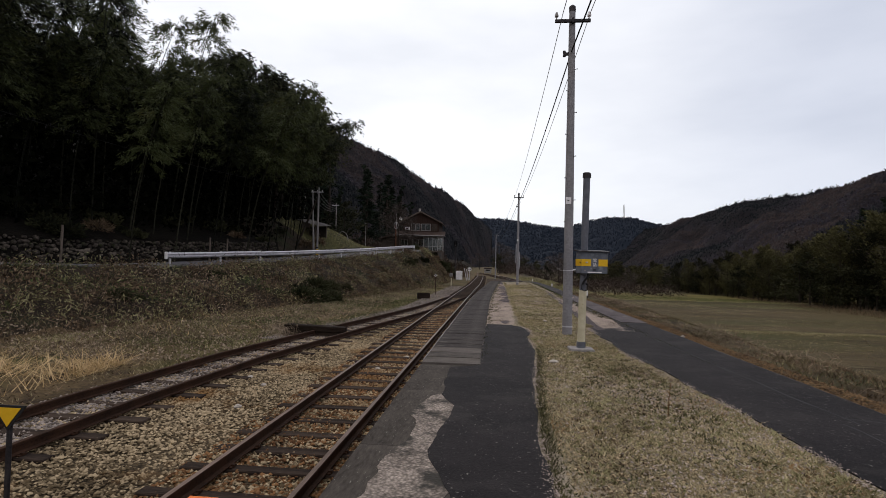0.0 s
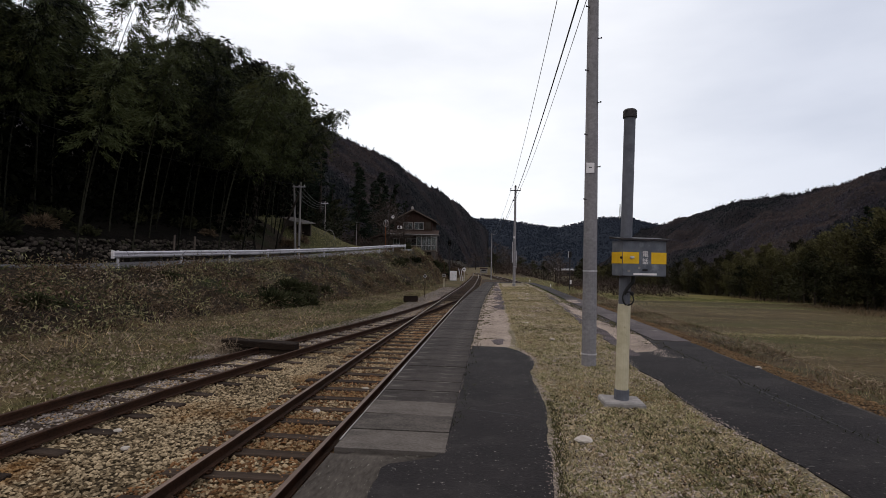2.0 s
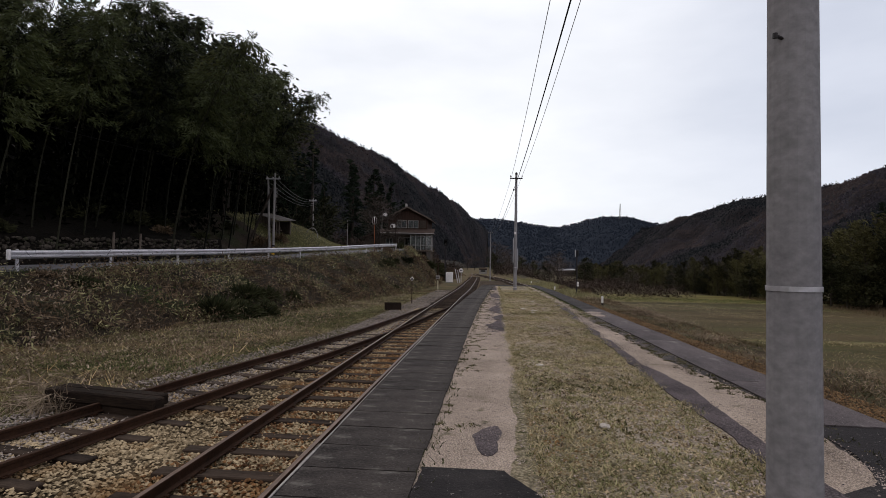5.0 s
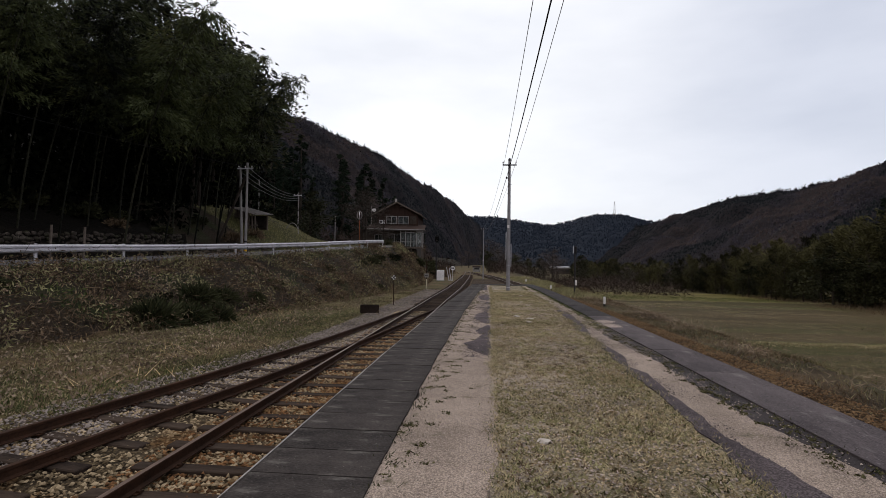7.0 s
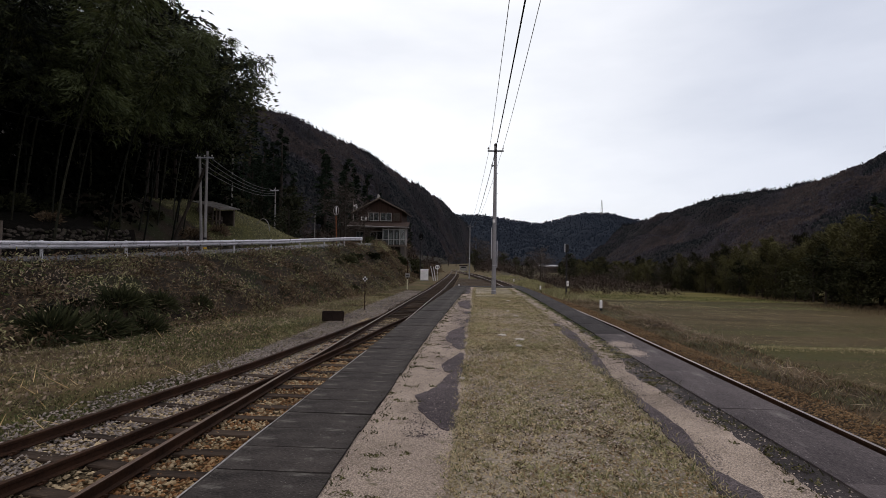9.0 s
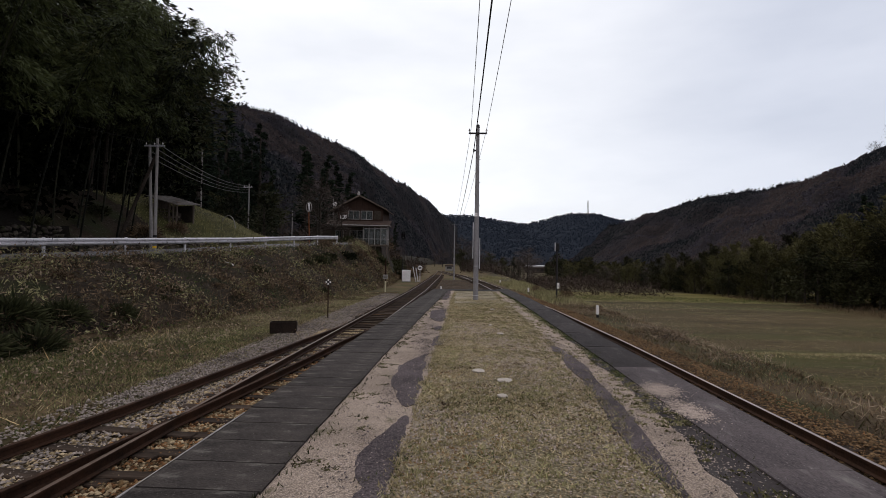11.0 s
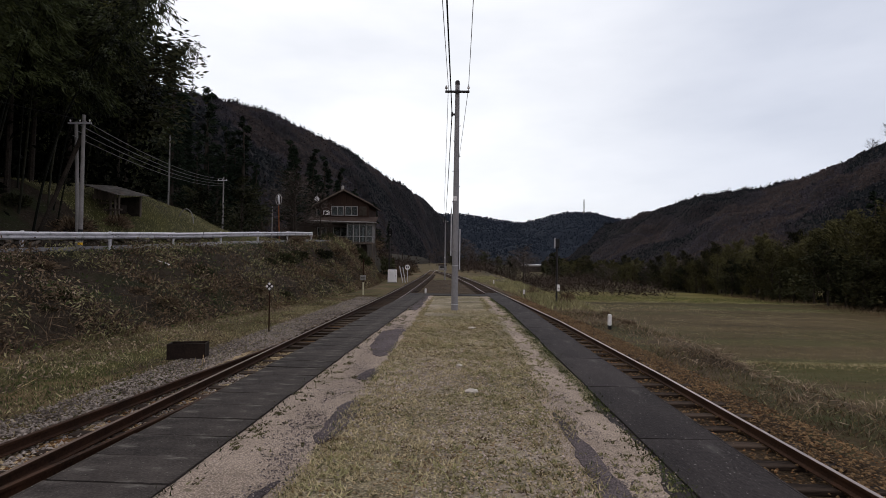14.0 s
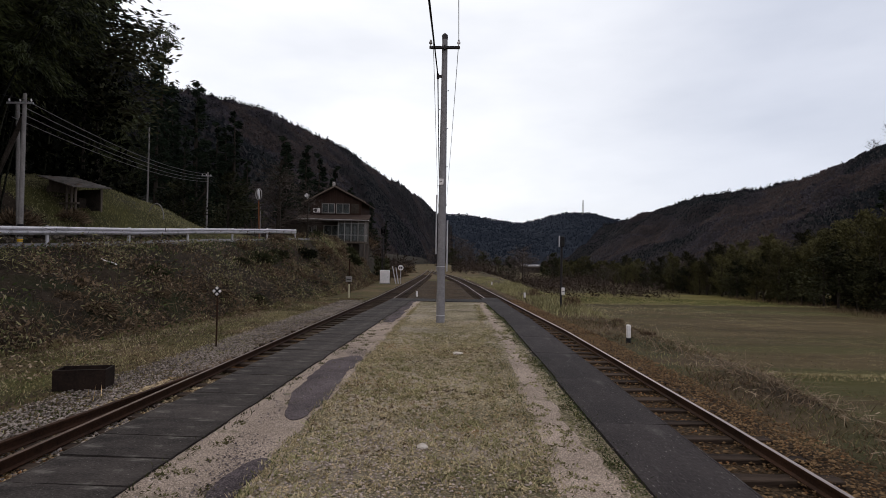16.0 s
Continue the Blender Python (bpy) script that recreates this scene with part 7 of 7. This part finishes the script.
patch("mound_grass", 30000, lambda y: bank_top(y) - 5.2, lambda y: bank_top(y) - 14, 54, 74, 0.12, 0.03, M["weed_olive"], "olive green grass on the mound", 0.8, (0.6, 1.0, 0.3, 64), 1.0)

# weeds on the field side
flat = lambda v: (lambda y: np.full(len(y), v))
right_a, right_b = (lambda y: track_right(y) + 1.7), (lambda y: np.full(len(y), 11.5))
patch("bank_weeds", 52000, right_a, right_b, 6, 70, 0.10, 0.02, M["weed_brown"], "withered brown weeds along the field-side bank", 1.3, (0.5, 1.0, 0.5, 74))
patch("bank_weeds", 12000, right_a, right_b, 6, 70, 0.09, 0.014, M["weed_olive"], "dry weeds along the field-side bank", 1.1, (0.45, 1.0, 0.5, 71))
patch("bank_weeds", 30000, right_a, right_b, 6, 70, 0.13, 0.02, M["weed_mid"], "green weeds along the field-side bank", 0.9, (0.15, 1.4, 0.35, 81))
patch("bank_weeds", 9000, lambda y: track_right(y) + 1.2, lambda y: track_right(y) + 2.6, 14, 70, 0.035, 0.02, M["weed_brown"], "rust-brown leaves along the loop track", 1.6, (0.5, 0.8, 0.6, 91))
for count, h, mat, seed in ((50000, 0.07, "weed_dry", 95), (36000, 0.07, "weed_brown", 96), (40000, 0.07, "weed_olive", 97)):
    patch("field_stubble", count, flat(15.0), flat(60.0), 20, 112, h, 0.05, M[mat], "low withered stubble on the field", 0.9, (0.4, 1.2, 0.15, seed), 1.0)
patch("field_stubble", 6000, lambda y: np.full(len(y), 15.0), lambda y: np.full(len(y), 58.0), 20, 130, 0.14, 0.06, M["weed_green"], "green shoots on the field", 0.8, (0.3, 1.2, 0.06, 99), 1.0)

patch("bank_weeds", 16000, lambda y: track_right(y) + 2.0, lambda y: track_right(y) + 6.5, 52, 112, 0.32, 0.05, M["weed_olive"], "tall yellowish weeds between the loop track and the field", 0.8, (0.45, 1.2, 0.25, 85), 1.0)

# grassy bunds between the fields
def bund(n, x0, x1, line, h, mat, label):
    x = rng.uniform(x0, x1, n)
    y = line(x) + rng.normal(0, 0.45, n)
    v, f = blades(x, y, zz(x, y), h, 0.06, 0.9)
    scatter("field_bund", label, "grass", v, f, mat)


bund(5000, 13, 74, lambda x: 60 + 0 * x, 0.16, M["weed_dry"], "dry grass on the low bund between fields")
bund(5500, 13, 74, lambda x: 60.5 + 0 * x, 0.18, M["weed_olive"], "green grass on the low bund between fields")
bund(5000, 13, 66, lambda x: 115 + 0 * x, 0.2, M["weed_olive"], "dry grass on the far bund between fields")
bund(9000, 13, 62, lambda x: 128 - 0.08 * x + rng.uniform(-9, 9, len(x)), 0.25, M["weed_green"], "green strip of field beyond the bund")
bund(5000, 9, 40, lambda x: 100 + 40 * rng.uniform(0, 1, len(x)), 0.2, M["weed_dry"], "pale dry strip of field near the track")
bund(6000, 58, 78, lambda x: 75 + 65 * rng.uniform(0, 1, len(x)), 0.8, M["weed_brown"], "tall dead grass along the wood edge")

# winter brush beyond the junction and behind the house
rng = np.random.default_rng(63)
for count, xs, ys, tall, label in ((15000, (1, 46), (132, 215), 3.6, "bare brown brush beyond the railway junction"), (10000, (-30, -8.5), (104, 165), 3.2, "bare brown brush on the slope behind the house")):
    x, y = rng.uniform(*xs, count), rng.uniform(*ys, count)
    lump = np.array([wob(a, b, 0.12, 7) + 0.6 * wob(a, b, 0.4, 3) for a, b in zip(x, y)])
    keep = lump > -0.15
    x, y, lump = x[keep], y[keep], lump[keep]
    c = np.stack([x, y, zz(x, y) + rng.uniform(0, 1, len(x)) * tall * (0.45 + lump)], 1)
    v, f = leaves(c, 1.0, 0.16, -0.5)
    scatter("winter_brush", label, "brush", v, f, M["brush"])

# the quarried cliff on the ridge
cliff = G()
cv, cf = [], []
for i in range(9):
    for j in range(8):
        cv.append((244 + 3.2 * i + 1.5 * wob(i, j, 0.7, 3), 566 + 0.9 * j + 2.0 * wob(i, j, 0.5, 5), 46 + 3.0 * j + 1.2 * wob(i, j, 0.9, 8)))
for i in range(8):
    for j in range(7):
        if wob(i, j, 0.55, 12) > -0.25:
            cf.append((i * 8 + j, i * 8 + 8 + j, i * 8 + 9 + j, i * 8 + 1 + j))
M["cliff"] = material("pale_brown_rock_face", (0.07, 0.058, 0.04), (0.17, 0.14, 0.10), 0.4, 0.1, bump=0.5, bump_size=1.0)
tagged(part("rock_face", cliff.add(cv, cf), M["cliff"]), "bare pale brown rock face on the wooded ridge", "cliff", kind="structure")

# grit and moss that blur the seams of the platform's layers
def seam(name, n, at, spread, y0, y1, mat, label, size=0.008, blade=0.0):
    y = y0 + (y1 - y0) * rng.uniform(0, 1, n) ** 1.15
    x = at(y) + rng.normal(0, spread, n)
    keep = np.array([0.45 + 1.2 * wob(a * 2, b, 1.5, 17) for a, b in zip(x, y)]) > rng.uniform(0, 1, n)
    x, y = x[keep], y[keep]
    z = np.full(len(x), 0.010)
    v, f = blades(x, y, z, blade, 0.010, 1.2) if blade else pebbles(x, y, z, size * rng.uniform(0.5, 1.5, len(x)))
    scatter(name, label, "grass" if blade else "gravel", v, f, mat)


seam("seam_grass", 15000, lambda y: grass_from(y) + 0.03, 0.05, 12.4, 45, M["weed_dry"], "dry grass creeping onto the gravel strip", blade=0.025)
seam("seam_grass", 3000, lambda y: grass_from(y) + 0.03, 0.06, 12.4, 45, M["weed_green"], "green grass creeping onto the gravel strip", blade=0.025)
seam("seam_grass", 12000, lambda y: grass_to(y) + 0.02, 0.05, 12.5, 45, M["weed_dry"], "dry grass creeping onto the dark asphalt", blade=0.025)
seam("seam_grass", 4000, grass_to, 0.06, 12.5, 45, M["weed_green"], "green grass creeping onto the dark asphalt", blade=0.025)
seam("seam_grit", 5000, grass_from, 0.03, 3, 12.4, M["grit"], "pale grit along the asphalt edge", 0.008)
seam("seam_grit", 4000, lambda y: grass_to(y) + 0.02, 0.035, 3, 12.4, M["grit"], "pale grit along the cracked asphalt", 0.008)
seam("seam_grit", 1500, flat(-0.21), 0.02, 7.4, 12.4, M["grit"], "pale grit in the joint beside the slabs", 0.006)
seam("seam_moss", 9000, lambda y: edge_right(y) - 0.72, 0.05, 26, 46, M["weed_green"], "green moss along the slab joint", blade=0.016)
seam("seam_grit", 9000, flat(2.86), 0.08, 12, 30, M["grit"], "pale grit spilling over the worn asphalt", 0.007)
seam("seam_crumbs", 14000, flat(0.42), 0.14, 20, 36, M["crumb"], "dark asphalt crumbs strewn on the gravel", 0.008)
seam("seam_crumbs", 9000, lambda y: grass_to(y) + 0.16, 0.09, 12.5, 30, M["crumb"], "dark asphalt crumbs beside the grass", 0.008)
seam("seam_grit", 9000, flat(0.45), 0.20, 12.6, 45, M["grit"], "pale grit lying on the gravel strip", 0.007)
stones("siding_stones", 20000, lambda y: siding(np.minimum(y, 38)) - 1.15, lambda y: siding(np.minimum(y, 38)) + 0.5, 6, 36, 0.036, M["stone_grey"], "grey crushed stones under the disused siding", z=BED - 0.008)
stones("siding_stones", 9000, lambda y: np.minimum(siding(np.minimum(y, 36)) - 1.0, track_left(y) - 1.6) - 1.0, lambda y: np.minimum(siding(np.minimum(y, 36)) - 0.9, track_left(y) - 1.4), 16, 60, 0.036, M["stone_grey"], "grey stones spilt onto the grass beside the siding", z=GROUND + 0.015)
rng = np.random.default_rng(91)
n = 20000
x, y = rng.uniform(-14, -6.5, n), 12 + 45 * rng.uniform(0, 1, n) ** 1.2
keep = (x > bank_toe(y) + 0.2) & (x < side_r(y))
x, y = x[keep], y[keep]
v, f = leaves(np.stack([x, y, zz(x, y) + 0.02], 1), 0.085, 0.045, 0.0)
scatter("fallen_leaves", "pale fallen leaves below the bank", "leaves", v, f, M["pale_leaf"])
stalk = G().tube([(0, 0, 0), (0.008, 0.004, 0.16), (0.022, 0.0, 0.32)], [0.004, 0.0035, 0.002], 6)
for a in range(3):
    stalk.tube([(0.006, 0.003, 0.10 + 0.06 * a), (0.03 - 0.03 * a, 0.02, 0.14 + 0.06 * a)], [0.0025, 0.001], 4)
tagged(part("dry_stalk", stalk, M["stone_rust"]), "single thin reddish dry stalk standing in the platform grass", "plant").location = (1.63, 5.2, 0)

rng = np.random.default_rng(17)
n = 500
c = np.stack([-6.75 + rng.normal(0, 0.28, n), 16.85 + rng.normal(0, 0.16, n), BED + np.abs(rng.normal(0.12, 0.14, n))], 1)
v, f = leaves(c, 0.45, 0.014, 0.5)
scatter("dead_creeper", "dead creeper strands draped over the timbers", "weeds", v, f, M["pale_leaf"])

n = 60000
x, y = rng.uniform(0.62, 2.62, n), 3 + 29 * rng.uniform(0, 1, n)
keep = (x > grass_from(y)) & (x < grass_to(y)) & np.array([0.5 + 0.12 * (a - 1.6) + 1.0 * wob(a, b, 0.8, 23) for a, b in zip(x, y)] > rng.uniform(0, 1, n))
x, y = x[keep], y[keep]
v, f = pebbles(x, y, np.full(len(x), 0.004), 0.011 * rng.uniform(0.5, 1.6, len(x)))
scatter("platform_grit", "pinkish grit trodden into the platform grass", "gravel", v, f, M["grit"])

rng = np.random.default_rng(29)
n = 22000
y = 10 + 50 * rng.uniform(0, 1, n) ** 1.2
x = 7.6 + 3.4 * rng.uniform(0, 1, n)
keep = np.array([0.25 + 1.6 * wob(a, b, 0.4, 19) for a, b in zip(x, y)]) > rng.uniform(0, 1, n)
x, y = x[keep], y[keep]
v, f = leaves(np.stack([x, y, zz(x, y) + np.abs(rng.normal(0, 0.13, len(x)))], 1), 0.24, 0.012, 0.1)
scatter("dead_vines", "tangled grey dead vines on the field-side bank", "weeds", v, f, M["pale_leaf"])
